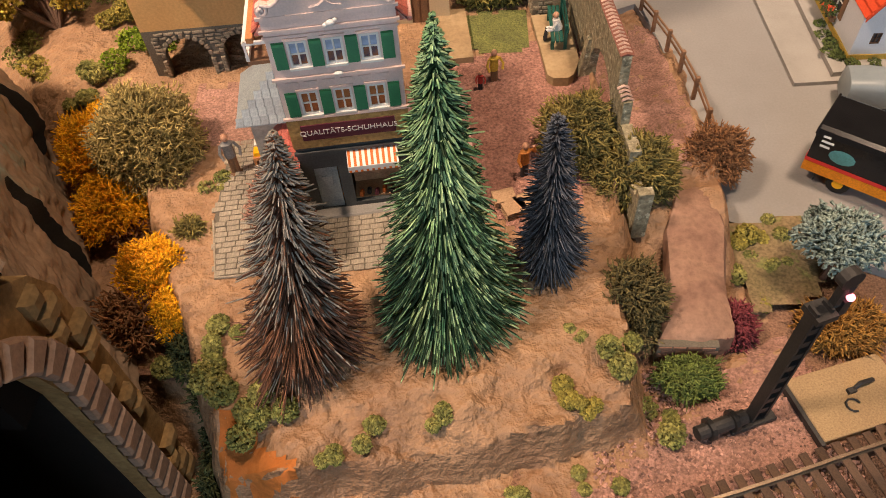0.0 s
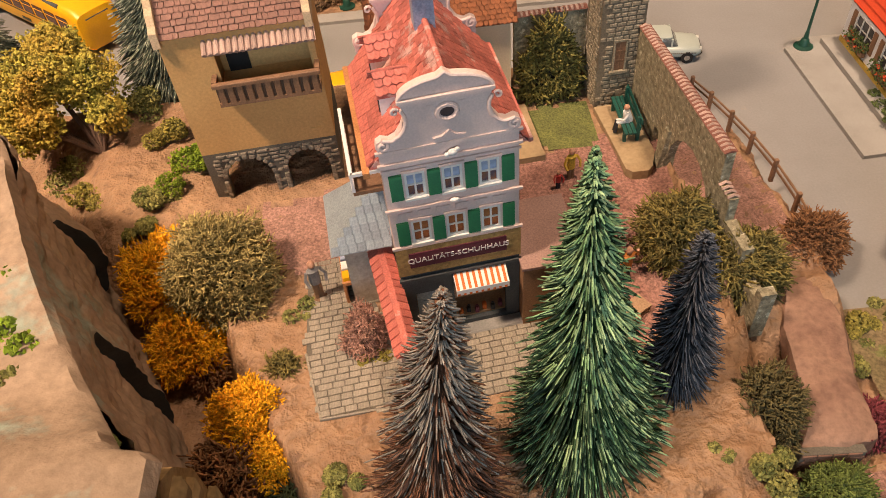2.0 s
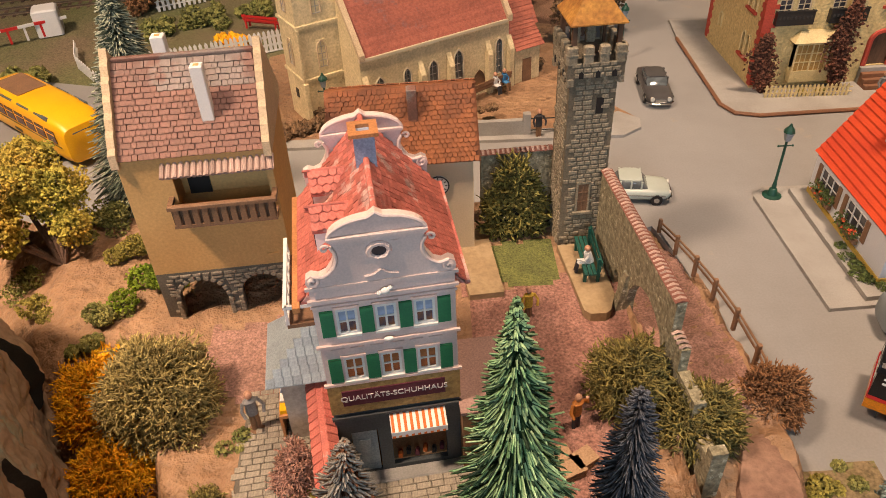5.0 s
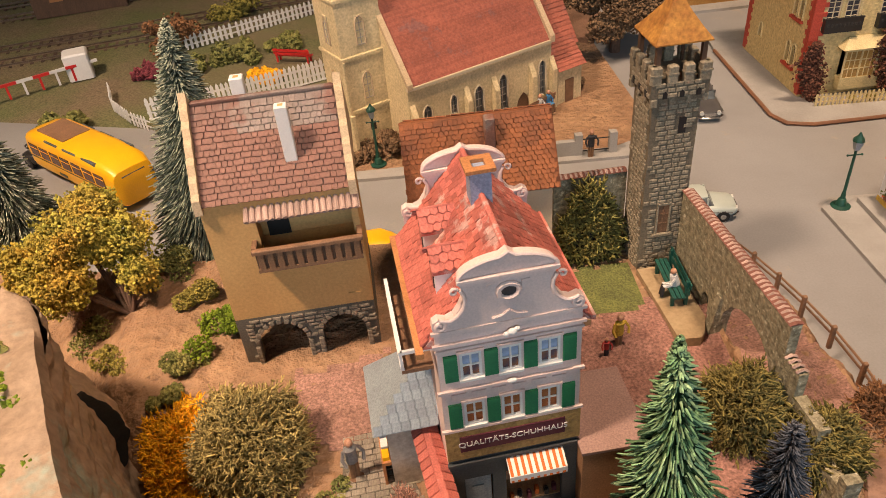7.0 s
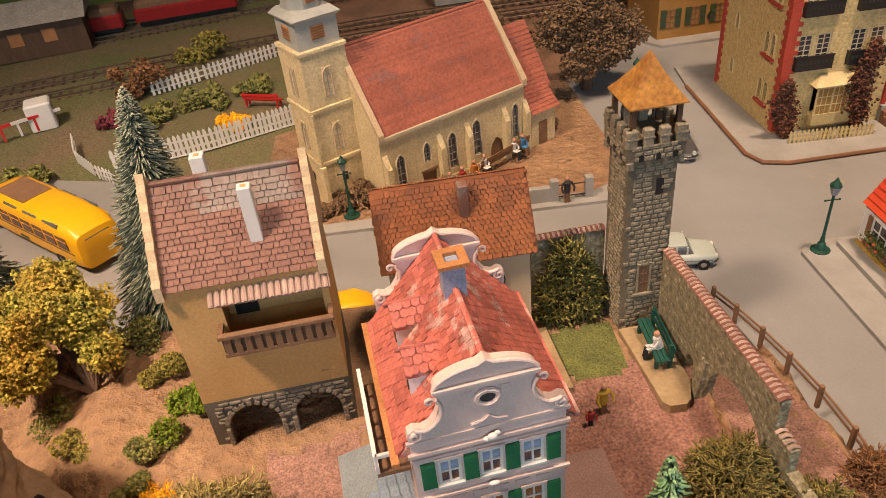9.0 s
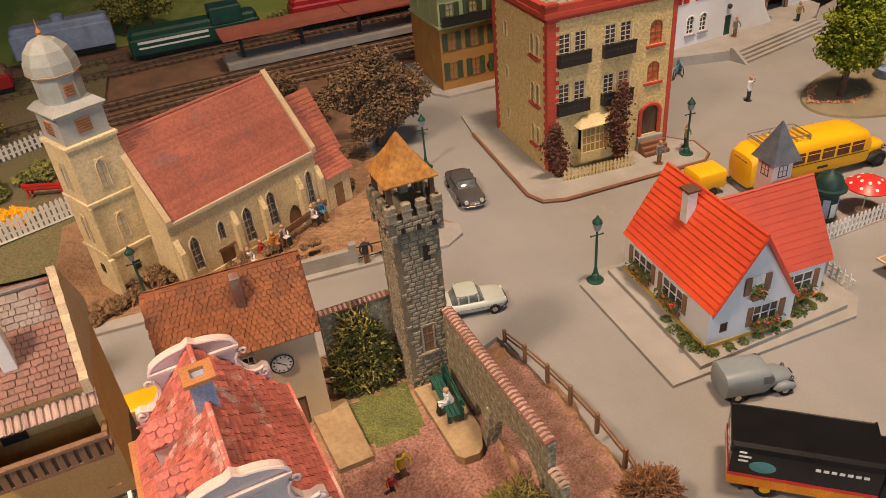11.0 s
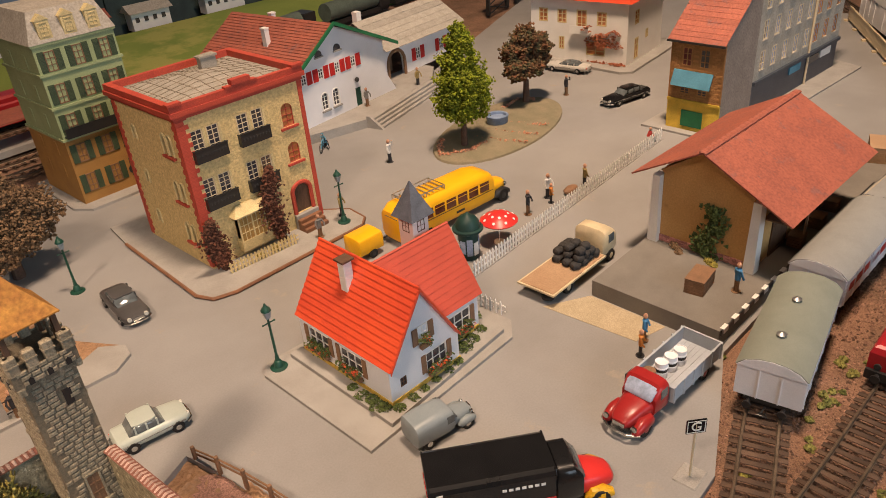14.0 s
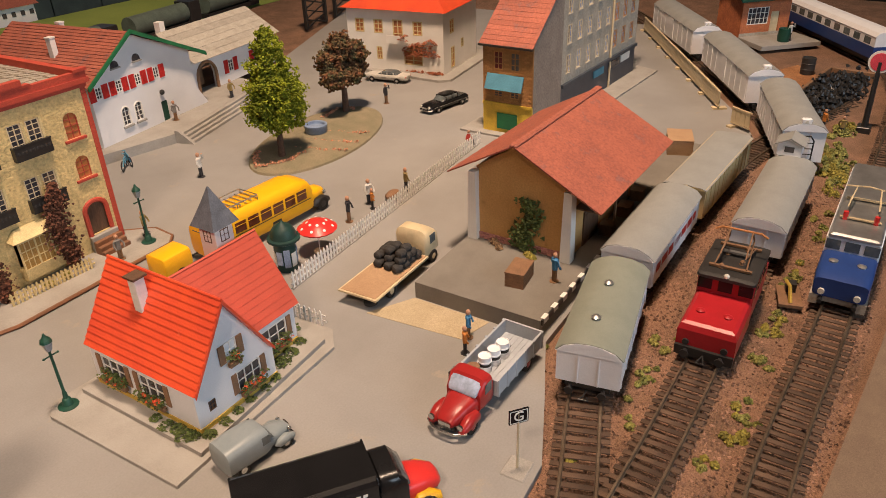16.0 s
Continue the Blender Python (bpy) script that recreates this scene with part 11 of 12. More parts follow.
for a in range(16):
    r, zz = (1.45, 2.30) if a % 2 else (0.85, 2.58)
    part("dot", Form().spin([(0.14, 0), (0.13, 0.03), (0.02, 0.03)], 8), M_WHITE, u, m=place(r * math.cos(a * 0.3927), r * math.sin(a * 0.3927), zz, math.degrees(a * 0.3927)) @ place(ry=30))
for k, (x, y) in enumerate(((39.6, 68.6), (40.4, 69.2))):
    b = thing("bicycle", "blue bicycle parked by the hall", "bicycle", x, y, 0, 40 + 30 * k)
    for s in (-0.75, 0.75):
        part("bicycle_wheel", Form().tube([(s + 0.48 * math.cos(a * 0.5236), 0, 0.5 + 0.48 * math.sin(a * 0.5236)) for a in range(13)], 0.05, 5), M_IRON, b)
    part("bicycle_frame", Form().tube([(-0.75, 0, 0.5), (-0.2, 0, 1.05), (0.55, 0, 1.1), (0.1, 0, 0.45), (-0.2, 0, 1.05)], 0.06, 5).tube([(0.75, 0, 0.5), (0.5, 0, 1.3), (0.4, 0.25, 1.35)], 0.05, 5), M_CLOTH, b)
single("street_barrow_sacks", Form().ball((46.5, 42.6, 0.3), 0.9, 0.5, 0.35), M_BROWN, "brown luggage heap by the picket fence", "luggage", smooth=True)

# church yard
y = thing("church_yard", "earth churchyard with grey retaining wall", "yard", kind="structure")
part("yard_ground", Form().prism([(-17, 51.4), (5.6, 51.0), (9.2, 52.2), (10.4, 51.0), (10.8, 52.5), (8.6, 56), (8, 70), (-2, 74), (-17, 66)], "z", -0.3, 0.18), M_EARTH, y)
part("kerb_walk", Form().prism([(-17, 50.6), (9.3, 50.2), (10.7, 51.2), (10.9, 52.4), (9.6, 53.6), (5.4, 51.6), (-17, 51.6)], "z", -0.1, 0.22), M_PAVE, y)
part("retaining_wall", Form().box(-7.5, 50.9, 0.2, 2.6, 51.3, 1.25), M_PAVE, y)
for x in (2.6, 4.9):
    part("gate_post", Form().box(x, 50.85, 0.2, x + 0.5, 51.35, 1.7), M_PAVE, y)
part("iron_gate", Form().box(3.1, 51.05, 1.25, 4.9, 51.1, 1.32).box(3.1, 51.05, 0.4, 4.9, 51.1, 0.46), M_IRON, y)
st = thing("stone_statue", "golden-brown stone column statue on a plinth", "statue", -15.4, 52.6, 0.2)
part("plinth", Form().box(-0.8, -0.8, 0, 0.8, 0.8, 0.8, c=0.08), M_GREY, st)
part("figure", Form().spin([(0.5, 0.8), (0.45, 1.4), (0.3, 1.9), (0.38, 2.4), (0.28, 2.9), (0.18, 3.1), (0.24, 3.4), (0.05, 3.7)], 10), M_ORANGE, st, smooth=True)

# gardens and line behind the church
sheet("garden", -60, -14, 60, 110, 1.5, lambda x, y: -0.1 + 0.15 * fbm(x, y, 0.15), mat("garden_green", (0.14, 0.15, 0.06), (0.2, 0.15, 0.09), scale=0.12, rough=1, bump=0.8, fine=6, var=0.4, depth=0.1), "green and brown scattered gardens", "ground")
picket_fence("white_fence", "white picket fence along the garden", [(-29.5, 63.5), (-22.1, 65.5), (-15.1, 68.5)], 0.0, 1.9, 0.4, M_WHITE, 0.27, M_WHITE)
picket_fence("white_fence", "white picket fence by the tracks", [(-30, 78.5), (-25.4, 81.1), (-17.6, 85.9)], 0.0, 1.5, 0.5, M_WHITE, 0.26)
picket_fence("round_fence", "low white picket fence round a garden bed", [(-34.5, 69.5), (-33.2, 66.0), (-30.6, 62.8), (-28.7, 61.3)], 0.0, 1.2, 0.42, M_WHITE, 0.2)
for i, (x, y, a, b, c, m, n, lab) in enumerate(((-21.5, 69.6, 2.6, 1.0, 1.0, M_GOLD_L, 700, "bright yellow flowering shrub along the fence"), (-24, 75, 2.2, 1.6, 1.6, M_FOAM, 700, "dark green garden shrub"), (-28, 73, 2.0, 1.6, 1.6, M_FOAM, 600, "dark green garden shrub"), (-32, 72.4, 1.8, 1.2, 1.4, M_MAROON, 500, "dark maroon garden shrub behind the street"), (-36, 63, 2.4, 1.5, 1.6, M_FOAM, 600, "dark green garden shrub"), (-20, 77, 1.8, 1.6, 1.5, M_FOAM, 600, "dark green garden shrub"), (-26.5, 87.5, 2.5, 2.0, 3.5, M_FOAM_Y, 900, "yellow green garden tree"), (-31, 80, 2.2, 2.0, 4.5, M_RUST_L, 900, "orange brown garden tree"))):
    foam_bush("shrub", lab, x, y, 0, a, b, c, m, n, 150 + i, 0.2)
b = thing("brown_hut", "dark brown wooden hut with grey roof beyond the gardens", "hut", -46, 97, 0, 12)
part("wall", Form().box(-5, -3, 0, 5, 3, 4), M_WOOD, b)
part("roof", Form().prism([(-3.8, 3.8), (0, 5.6), (3.8, 3.8)], "x", -5.5, 5.5), M_GREY, b)
for u in (-3, 0.5):
    part("window", Form().box(u, -3.06, 1.6, u + 1.4, -3.0, 3.0), M_GUTTER, b)
bx = thing("relay_box", "white lineside box beside the barrier", "box", -38.7, 74.5, 0, 20)
part("box", Form().box(-1.1, -1.1, 0, 1.1, 1.1, 2.4, c=0.15), M_WHITE, bx)
br = thing("crossing_barrier", "red and white level crossing barrier", "barrier", -42.5, 71, 0, 32)
for k in range(9):
    part("bar_section", Form().box(-6 + k * 1.4, -0.1, 1.3, -4.6 + k * 1.4, 0.1, 1.55), M_REDP if k % 2 else M_WHITE, br)
    part("hanging_bar", Form().box(-5.6 + k * 1.4, -0.05, 0.1, -5.4 + k * 1.4, 0.05, 1.3), M_REDP if k % 2 else M_WHITE, br)

# station line at the back
for yy in (88.5, 93.0, 104.5, 110.0):
    railway("railway_track", [(-70, yy - 14), (-20, yy - 2), (10, yy + 1.5), (60, yy + 3)], -0.05, gap=1.0)
pr = thing("platform_roof", "long dull red station platform canopy on posts", "canopy", 10.5, 98.6, 0, 4.5)
part("platform", Form().box(-12, -2.2, 0, 24, 2.2, 0.7), M_PAVE, pr)
for k in (0, 1):
    part("roof_panel", Form().prism([(-2.6, 3.5), (0, 3.2), (2.6, 3.5), (2.6, 3.7), (0, 3.42), (-2.6, 3.7)], "x", -12 + k * 15.1, 3 + k * 15.1), M_DULLRED, pr, smooth=False)
for k in range(5):
    part("post", Form().box(-10 + k * 7.2, -0.2, 0.7, -9.6 + k * 7.2, 0.2, 3.3), M_IRON, pr)
def far_train(name, label, x, y, rz, L, low, top, H=3.6):
    h = thing(name, label, "railway vehicle", x, y, 0, rz)
    part("body", Form().box(-L / 2, -1.6, 0.7, L / 2, 1.6, H - 0.8, c=0.2), low, h)
    part("roof", Form().box(-L / 2 + 0.2, -1.4, H - 0.8, L / 2 - 0.2, 1.4, H, c=0.3), top, h)
    part("underframe", Form().box(-L / 2 + 0.3, -1.2, 0.15, L / 2 - 0.3, 1.2, 0.7), M_BLACK, h)
    return h
t = far_train("diesel_locomotive", "dark green shunting locomotive at the station", -4.0, 107.5, 4, 16, M_DGREEN, M_DGREEN, 3.4)
part("cab", Form().box(2.0, -1.6, 2.6, 6.0, 1.6, 4.6, c=0.15), M_DGREEN, t)
part("white_stripe", Form().box(-7, -1.64, 2.0, 1.5, -1.6, 2.3).box(-7, -1.64, 1.4, 1.5, -1.6, 1.6), M_WHITE, t)
far_train("red_railcar", "dark red railcar behind the platform canopy", 21, 107.8, 3, 26, M_LOCORED, M_LOCORED, 4.0)
t = far_train("tank_wagon", "pale blue tank wagon at the station", -20.0, 114.5, 3, 12, M_BLUESHADE, M_BLUESHADE, 4.4)
part("dome", Form().spin([(0.8, 4.3), (0.8, 5.0), (0.3, 5.2)], 12), M_BLUESHADE, t)
for x, yy in ((-31, 103), (-44, 100)):
    far_train("open_wagon", "dark red open wagon on the back line", x, yy, 10, 12, M_TRUCKRED, M_BROWN, 3.0)
for x, yy, hh in ((-9.5, 117, 7), (-13, 119, 5)):
    leaf_tree("roadside_tree", "yellow green tree beside the station line", x, yy, 0, hh, [(0, 0, hh * 0.85, 2.2), (-1.4, 0, hh * 0.6, 2.0), (1.5, 0.2, hh * 0.6, 2.0)], M_FOAM_Y, 1800, int(x) + 200, 0.28)
foam_bush("hedge", "long dark green hedge behind the platform", 24, 113, 0, 12, 1.5, 2.2, M_FOAM, 2200, 300, 0.35, "hedge")
M_HUTBRICK = mat("hut_brick", (0.50, 0.17, 0.07), (0.40, 0.13, 0.06), scale=0.8, rough=0.8, bump=0.6, fine=4)
hut = thing("brick_hut", "small orange-red brick platform hut with green roof", "hut", 114.05, 27.35, 0, -45)
f = Form()
wall(f, 7.4, 5.6, [(0.9, 2.1, 3.2, 2.3), (4.5, 0.6, 1.3, 3.1)], 0.3, place(-3.7, 0, 0))
f.box(-3.7, 5.7, 0, 3.7, 6.0, 5.6), f.box(-3.7, 0.3, 0, -3.4, 5.7, 5.6), f.box(3.4, 0.3, 0, 3.7, 5.7, 5.6)
part("wall", f, M_HUTBRICK, hut)
part("roof", Form().prism([(-1.0, 5.4), (3.0, 7.4), (7.0, 5.4), (7.0, 5.65), (3.0, 7.7), (-1.0, 5.65)], "x", -4.6, 4.6), M_DGREEN, hut)
part("plinth", Form().box(-3.76, -0.06, 0.6, 3.76, -0.003, 1.0), M_GREY, hut)
window(hut, place(-2.8, 0.05, 2.1), 3.2, 2.3, M_WHITE, M_PANE, 5, 3, 0.1)
part("door", Form().box(0.85, 0.1, 0.6, 2.05, 0.2, 3.65).box(1.0, 0.06, 2.1, 1.9, 0.1, 3.4), M_CREAMPAINT, hut, "cream panelled door")
part("platform_block", Form().box(-3.9, -5.8, 0, 5.0, -0.06, 0.6, c=0.04), M_PAVE, hut)
bn = thing("waste_bin", "dark green barrel on the hut platform", "bin", 111.4, 24.2, 0.6)
part("drum", Form().spin([(0.05, 0), (0.75, 0), (0.82, 0.8), (0.75, 1.7), (0.68, 1.72), (0.6, 1.5), (0.05, 1.5)], 14), M_DGREEN, bn, smooth=True)
figurine("white-shirted painted figurine on the hut platform", 112.3, 23.6, 0.6, -30, "white", 2.2, "wave")
dr = thing("oil_drum", "dark grey ribbed oil drum on the bare ground", "drum", 100.4, 19.2, -0.44)
part("drum", Form().spin([(0.05, 0), (0.8, 0), (0.8, 0.6), (0.86, 0.66), (0.8, 0.72), (0.8, 1.3), (0.86, 1.36), (0.8, 1.42), (0.8, 2.0), (0.72, 2.0), (0.7, 1.9), (0.05, 1.9)], 16), M_IRON, dr, smooth=True)
single("bare_soil", Form().prism([(93.5, 19.0), (99.5, 23.0), (104, 20.8), (99, 17.2), (95, 17.4)], "z", -0.45, -0.40), mat("orange_soil", (0.36, 0.17, 0.07), (0.28, 0.13, 0.06), scale=0.5, rough=0.95, bump=0.8, fine=6, var=0.3, depth=0.08), "bare orange-brown soil beside the coal yard", "ground", kind="structure")
fb = thing("long_barrier", "cream plank barrier on feet along the yard", "barrier", 80.9, 24.8, 0, 31.2)
part("bottom_rail", Form().box(0, -0.08, 0.35, 36.6, 0.08, 0.5), M_CREAMPAINT, fb)
part("top_rail", Form().box(0, -0.11, 1.85, 36.6, 0.11, 2.02), M_CREAMPAINT, fb)
me = Form().box(0, -0.05, 0.5, 0.56, 0.05, 1.85).mesh("board", M_CREAMPAINT)
for k in range(60):
    part("board", me, None, fb, m=place(0.03 + k * 0.61, 0, 0))
for k in range(8):
    part("foot", Form().box(0.1 + k * 5.15, -1.0, 0, 0.8 + k * 5.15, 0.5, 0.2).box(0.25 + k * 5.15, -0.18, 0.2, 0.6 + k * 5.15, -0.055, 1.9), M_CREAMPAINT, fb)
fb = thing("short_barrier", "short cream plank barrier beside the track", "barrier", 76.7, 22.5, 0, -123)
part("bottom_rail", Form().box(0, -0.08, 0.35, 2.5, 0.08, 0.5), M_CREAMPAINT, fb)
part("top_rail", Form().box(0, -0.11, 1.85, 2.5, 0.11, 2.02), M_CREAMPAINT, fb)
for k in range(4):
    part("board", me, None, fb, m=place(0.03 + k * 0.61, 0, 0))
part("foot", Form().box(0.1, -0.6, 0, 0.7, 0.6, 0.2), M_CREAMPAINT, fb)
co = thing("coal_bunker", "dark coal heap behind a low earth bank", "bunker", 92.5, 15.2, -0.44, -8)
part("bunker_wall", Form().box(-7.5, 2.4, 0, 7.5, 2.8, 1.3, c=0.1), M_BROWN, co)
part("bunker_wall", Form().box(7.1, -2.6, 0, 7.5, 2.35, 1.3, c=0.1), M_BROWN, co)
part("coal", clumps("coal", np.random.default_rng(3).normal(0, 1, (1300, 3)) * np.array([3.2, 1.0, 0.3]) + np.array([0, 0, 0.75]), np.full(1300, 0.3), M_BLACK, np.random.default_rng(4)), None, co)
figurine("orange painted figurine working at the coal heap", 80.9, 14.5, -0.44, 40, "orange", 1.9)
figurine("olive painted figurine bent beside the signal", 79.9, 12.7, -0.44, 90, "olive", 1.8)
sg = thing("disc_signal", "red disc signal on a black mast", "signal", 82.1, 11.0, -0.44)
part("mast", Form().cyl((0, 0, 0), (0, 0, 6.9), 0.3, 0.2, 8).box(-0.7, -0.6, 0, 0.7, 0.6, 0.6, c=0.05), M_BLACK, sg)
part("disc", Form().cyl((-0.1, 0, 6.9), (0.1, 0, 6.9), 1.05, n=20), M_WHITE, sg)
part("disc_face", Form().cyl((-0.14, 0, 6.9), (-0.1, 0, 6.9), 0.85, n=20), mat("signal_pink", (0.75, 0.08, 0.12), rough=0.5), sg)
for i in range(16):
    r_ = random.Random(i + 70)
    x = r_.uniform(66, 84)
    foam_bush("weed", "low green scatter weeds beside the curved track", x, 11.2 + (x - 66) * 0.12 + r_.uniform(-1.2, 1.2), -0.45, r_.uniform(0.9, 1.9), r_.uniform(0.6, 1.2), 0.4, M_FOAM if i % 3 else M_FOAM_Y, 220, 470 + i, 0.14, "weeds")
ts = thing("track_stop", "rusty yellow track lever frame between the rails", "lever", 46.6, 11.4, -0.1, 15)
part("plate", Form().box(-1.2, -0.7, 0, 1.2, 0.7, 0.2), M_BROWN, ts)
part("lever", Form().tube([(-0.9, 0, 0.2), (-0.2, 0.1, 1.0), (0.8, 0.2, 0.8)], 0.12, 6), mat("yellow_lever", (0.45, 0.3, 0.05), rough=0.7), ts)
part("weight", Form().box(0.4, -0.4, 0.2, 1.0, 0.2, 0.8), M_IRON, ts)
for i in range(26):
    r_ = random.Random(i)
    x = r_.uniform(26, 62)
    yy = r_.choice([16.3, 16.5, 11.5, 11.2, 11.9]) + r_.uniform(-0.4, 0.4)
    foam_bush("weed", "low green weeds between the tracks", x, yy, -0.45, r_.uniform(0.4, 1.1), 0.4, 0.25, M_FOAM if i % 3 else M_FOAM_Y, 130, 400 + i, 0.1, "weeds")
ed = single("layout_edge", Form().box(-75, 1.8, -9, 150, 2.5, -0.2), mat("grey_edge_board", (0.20, 0.15, 0.11), rough=0.8), "dark brown edge board of the layout", "edge board", place(0, 0, 0, 0), kind="structure")
single("layout_shelf", Form().prism([(24, 2.6), (150, 2.6), (150, 3.4), (70, 4.6), (44, 5.9), (30, 7.0), (24, 6.4)], "z", -0.44, -0.2), mat("shelf_brown", (0.20, 0.145, 0.10), (0.17, 0.12, 0.085), rough=0.7), "plain brown board edge beside the outer track", "shelf", kind="structure")

# painted landscape behind the layout
bd = thing("backdrop", "painted landscape of meadow, village and dark hills", "backdrop", kind="structure")
g = Form()
for k in range(25):
    x = -80 + k * 10
    zt = min(6.0, max(1.0, 3.45 - 0.052 * x))
    g.v += [(x, 115, -0.4), (x, 126, zt * 0.35), (x, 137, zt)]
g.f = [(3 * k + j, 3 * k + 3 + j, 3 * k + 4 + j, 3 * k + 1 + j) for k in range(24) for j in (0, 1)]
part("meadow", g, mat("painted_meadow", (0.27, 0.33, 0.07), (0.19, 0.26, 0.055), scale=0.05, rough=0.9, bump=0, var=0.1, c3=(0.36, 0.36, 0.10), s3=0.03, t3=0.52), bd)
part("far_hills", Form().box(-90, 146, -1, 170, 147, 60), mat("painted_hills", (0.26, 0.33, 0.44), (0.13, 0.18, 0.25), scale=0.035, rough=0.9, bump=0, var=0.1, c3=(0.55, 0.60, 0.68), s3=0.03, t3=0.58), bd)
f = Form()
for k in range(26):
    x = -90 + k * 10
    f.prism([(x, -1), (x + 10.2, -1), (x + 10.2, 7 + 5 * noise.noise(Vector((k + 1, 0.3, 1.7)) * 0.37)), (x, 7 + 5 * noise.noise(Vector((k, 0.3, 1.7)) * 0.37))], "y", 143, 143.5)
part("near_ridge", f, mat("painted_forest", (0.05, 0.075, 0.07), (0.035, 0.05, 0.05), scale=0.3, rough=0.95, bump=0, var=0.3), bd)
for x, w_, hh, wm, rm in ((-16, 9, 3.0, M_WHITE, M_DULLRED), (-3.6, 9.8, 3.2, M_WHITE, M_SILVER), (6.6, 5.6, 2.6, M_WHITE, M_DULLRED), (12.4, 4.2, 2.8, M_WOOD, M_GREY), (16.8, 7.0, 3.6, M_WHITE, M_DULLRED), (24.0, 4.2, 2.2, M_GREY, M_DULLRED), (30, 7, 3, M_WHITE, M_GREY), (40, 8, 3, M_WHITE, M_DULLRED), (52, 7, 3, M_WHITE, M_GREY), (66, 8, 3, M_WHITE, M_DULLRED), (-30, 8, 3, M_WHITE, M_GREY)):
    z = min(6.0, max(1.0, 3.45 - 0.052 * x)) - 0.3
    hs = part("painted_house", Form().box(x, 138, z, x + w_, 140.5, z + hh), wm, bd)
    part("painted_roof", Form().prism([(137.2, z + hh), (139.3, z + hh + 1.3), (141.2, z + hh)], "x", x - 0.5, x + w_ + 0.5), rm, hs)
    for k in range(int(w_ / 1.6)):
        part("painted_window", Form().box(x + 0.6 + k * 1.6, 137.9, z + 1.4, x + 1.3 + k * 1.6, 137.98, z + 2.2), M_PANE, hs)

foam_bush("hedge", "low dark green hedge below the painted meadow", 14, 112.5, -0.3, 10, 1.2, 1.8, M_FOAM, 2600, 301, 0.3, "hedge")

# dark rolling stock and a lattice gantry behind the hall
for lab, x, y, rz, L, hh in (("black steam locomotive boiler on the back line", 79.4, 111.8, 8, 15.0, 4.0), ("dark goods wagon on the back line", 79.4 + 17, 111.8 + 3, 8, 14.0, 3.8), ("dark goods wagon on the back line", 79.4 - 17, 111.8 - 2, 8, 14.0, 3.6)):
    h = thing("dark_wagon", lab, "railway vehicle", x, y, 0, rz)
    part("underframe", Form().box(-L / 2, -1.2, 0.2, L / 2, 1.2, 0.9), M_BLACK, h)
    part("barrel", Form().cyl((-L / 2 + 0.5, 0, 2.4), (L / 2 - 2.5, 0, 2.4), 1.5, n=16), mat("grey_green_boiler", (0.12, 0.15, 0.12), rough=0.5), h, smooth=True)
    part("cab", Form().box(L / 2 - 2.6, -1.6, 0.9, L / 2, 1.6, hh, c=0.1), M_BLACK, h)
for k in range(2):
    h = thing("lattice_gantry", "black iron lattice gantry behind the hall annex", "gantry", 94.2 + k * 9, 92.4 + k * 1.5, 0, 10)
    for x in (-3, 3):
        part("post", Form().box(x - 0.25, -0.25, 0, x + 0.25, 0.25, 9), M_BLACK, h)
    for q in range(6):
        part("brace", Form().cyl((-3, 0, q * 1.5), (3, 0, q * 1.5 + 1.5), 0.12, n=5), M_BLACK, h)
        part("brace", Form().cyl((3, 0, q * 1.5), (-3, 0, q * 1.5 + 1.5), 0.12, n=5), M_BLACK, h)
    part("beam", Form().box(-4, -0.4, 8.6, 4, 0.4, 9.3), M_BLACK, h)

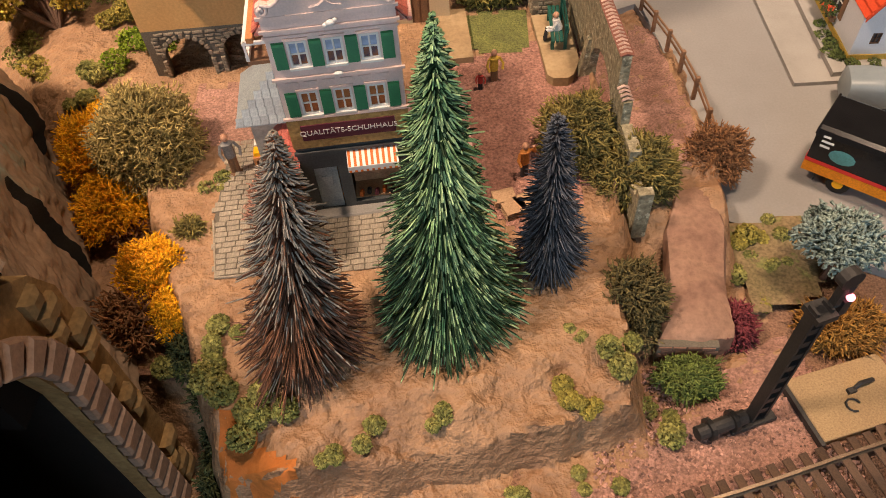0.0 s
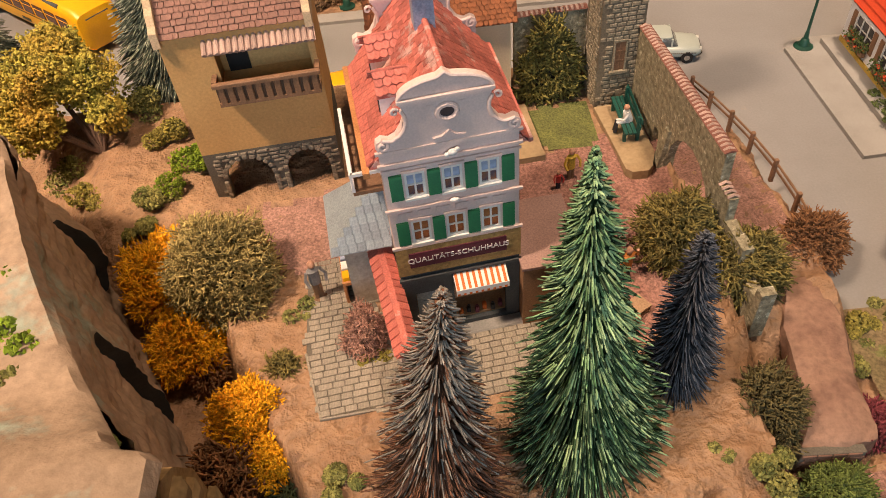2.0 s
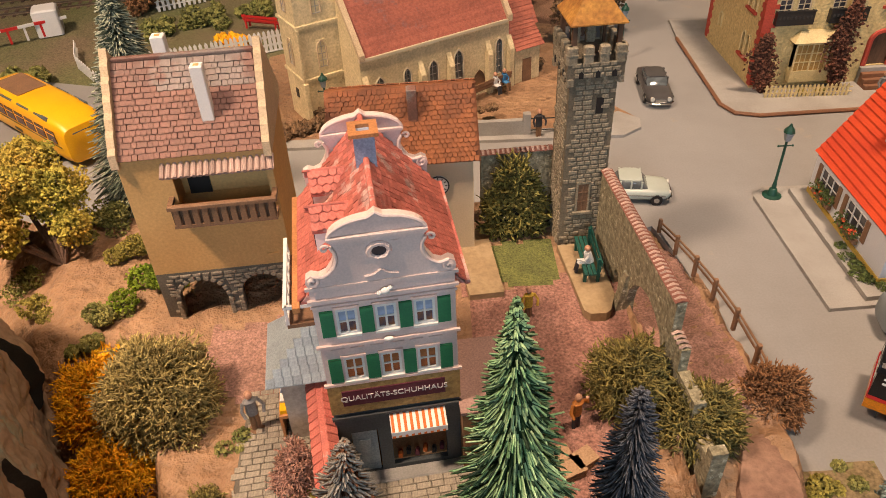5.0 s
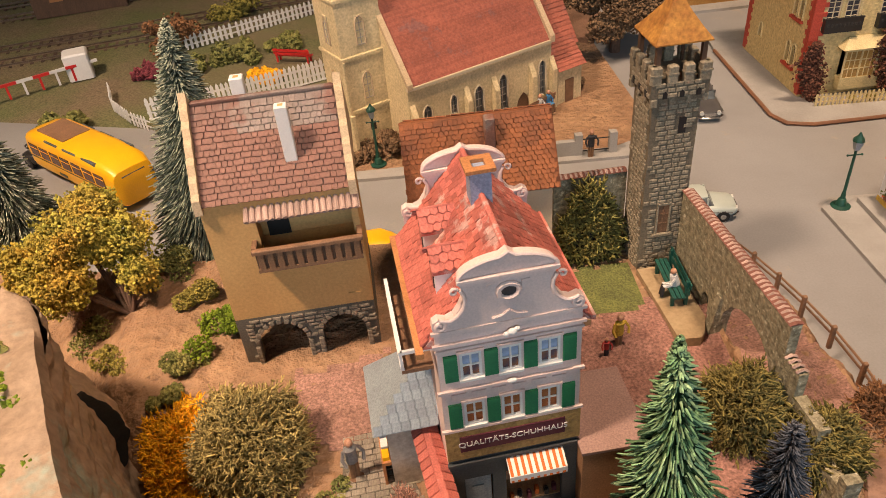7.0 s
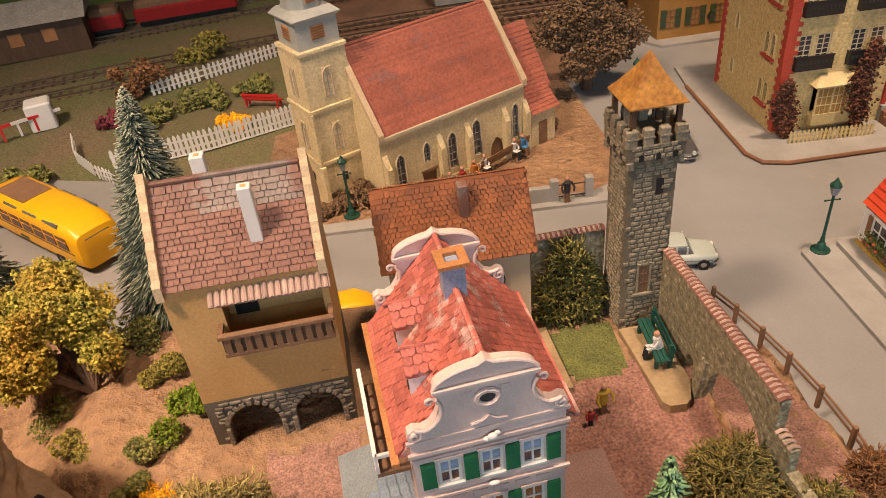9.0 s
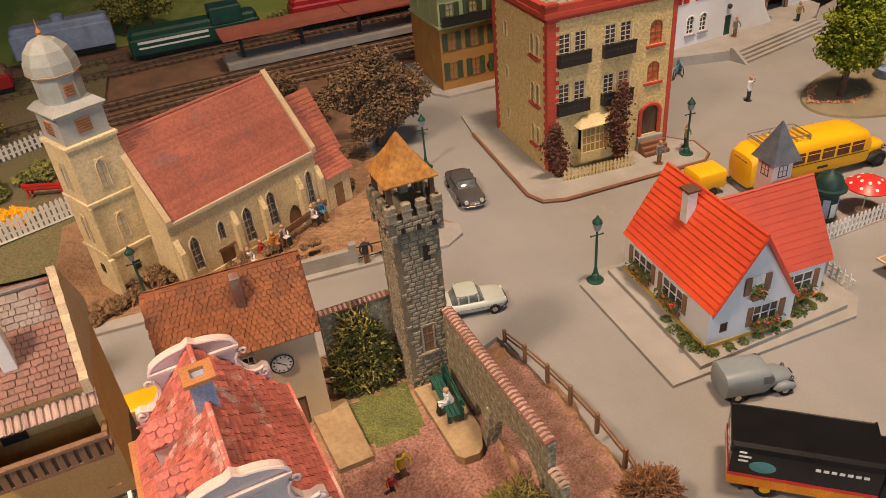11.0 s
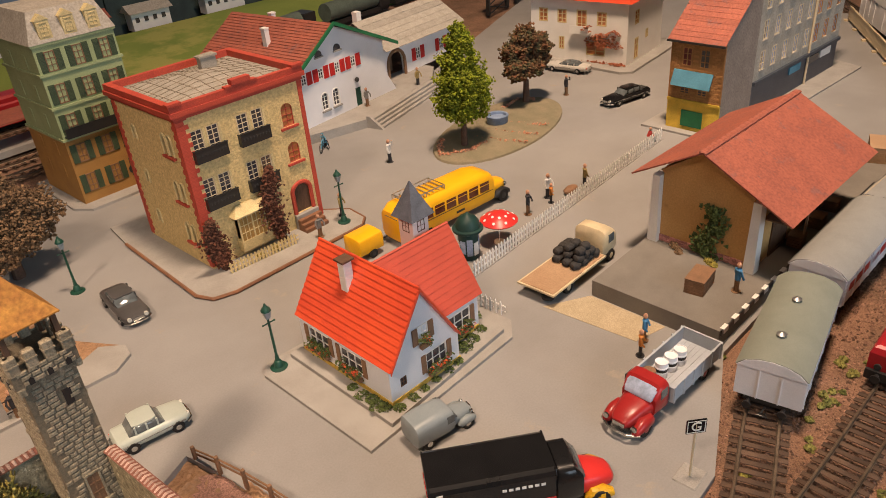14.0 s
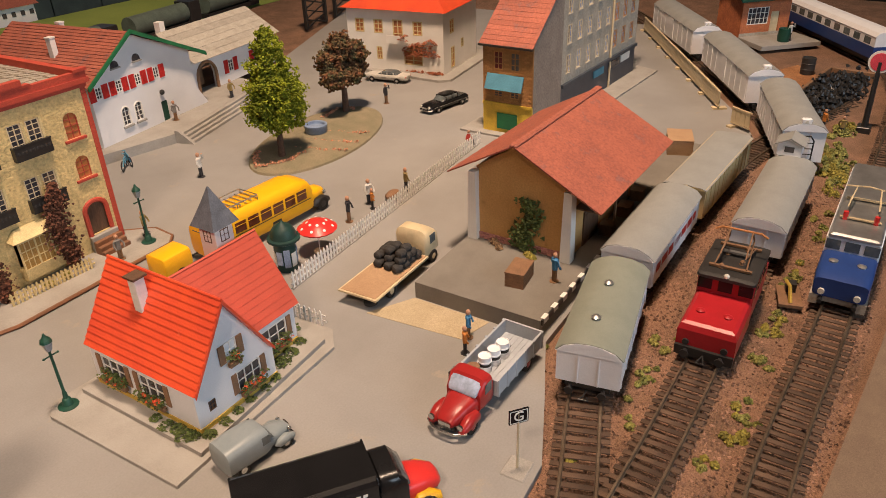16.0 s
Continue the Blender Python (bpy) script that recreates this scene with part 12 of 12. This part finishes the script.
# the yellow van parked on the street behind the arcade house
v = thing("yellow_van", "yellow van parked behind the arcade house", "van", -11.2, 41.5, 0.0, 8)
v.scale = (0.8, 0.8, 0.78)
part("body", hull([(-3.0, 0.9, 0.5, 1.9), (-2.8, 1.15, 0.4, 2.3), (1.4, 1.15, 0.4, 2.35), (2.2, 1.05, 0.4, 1.9), (2.9, 0.8, 0.45, 1.3)], 16, 4), M_YELLOW, v, smooth=True)
part("windscreen", hull([(1.6, 1.0, 1.5, 2.2), (2.2, 0.9, 1.4, 1.85), (2.3, 0.85, 1.4, 1.5)], 12, 4), M_CARGLASS, v, smooth=True)
for s in (-1, 1):
    for px in (-1.8, 1.9):
        wheel(v, px, s * 0.98, 0.45)

# loose ballast stones
def loose_stones(name, label, n, seed, x0, x1, y0, y1, material, size, floor):
    rng = np.random.default_rng(seed)
    C = np.c_[rng.uniform(x0, x1, n), rng.uniform(y0, y1, n), np.full(n, floor)]
    return single(name, clumps(name, C, size * rng.uniform(0.4, 1.4, n), material, rng), None, label, "gravel", kind="stuff")


M_PEBBLE = mat("ballast_stone", (0.30, 0.175, 0.12), (0.17, 0.10, 0.07), scale=0.4, island=0.6, rough=0.95, bump=0)
loose_stones("loose_ballast", "loose brown ballast stones between the tracks", 16000, 5, 24, 66, 6.6, 22, M_PEBBLE, 0.085, -0.44)
loose_stones("loose_gravel", "loose pink gravel beside the front track", 5000, 6, 3.5, 12.5, 10.0, 17.0, mat("gravel_stone", (0.42, 0.245, 0.19), (0.25, 0.145, 0.115), scale=0.4, island=0.6, rough=0.95, bump=0), 0.075, -0.38)
for i, (x, y, a, b) in enumerate(((25.6, 20.6, 1.2, 0.3), (28.6, 21.2, 1.4, 0.3), (31.6, 22.2, 1.4, 0.35), (34.4, 23.0, 0.8, 0.3), (27.0, 17.6, 0.8, 0.3), (33.5, 16.9, 1.4, 0.4), (38.5, 17.4, 1.2, 0.35), (30.5, 11.8, 1.6, 0.5), (34.5, 11.6, 1.8, 0.5), (39.5, 11.7, 1.8, 0.5), (44.0, 11.4, 1.2, 0.4), (50.0, 11.6, 2.4, 0.5), (58.0, 11.4, 3.0, 0.6), (66.0, 11.6, 3.0, 0.8), (71.0, 12.6, 3.0, 0.9), (76, 14.5, 2.5, 0.9))):
    foam_bush("weed", "green and straw-coloured weeds along the ballast", x, y, -0.42, a, b, 0.22, (M_FOAM, M_FOAM_Y, M_FOAM)[i % 3], 260, 500 + i, 0.09, "weeds")
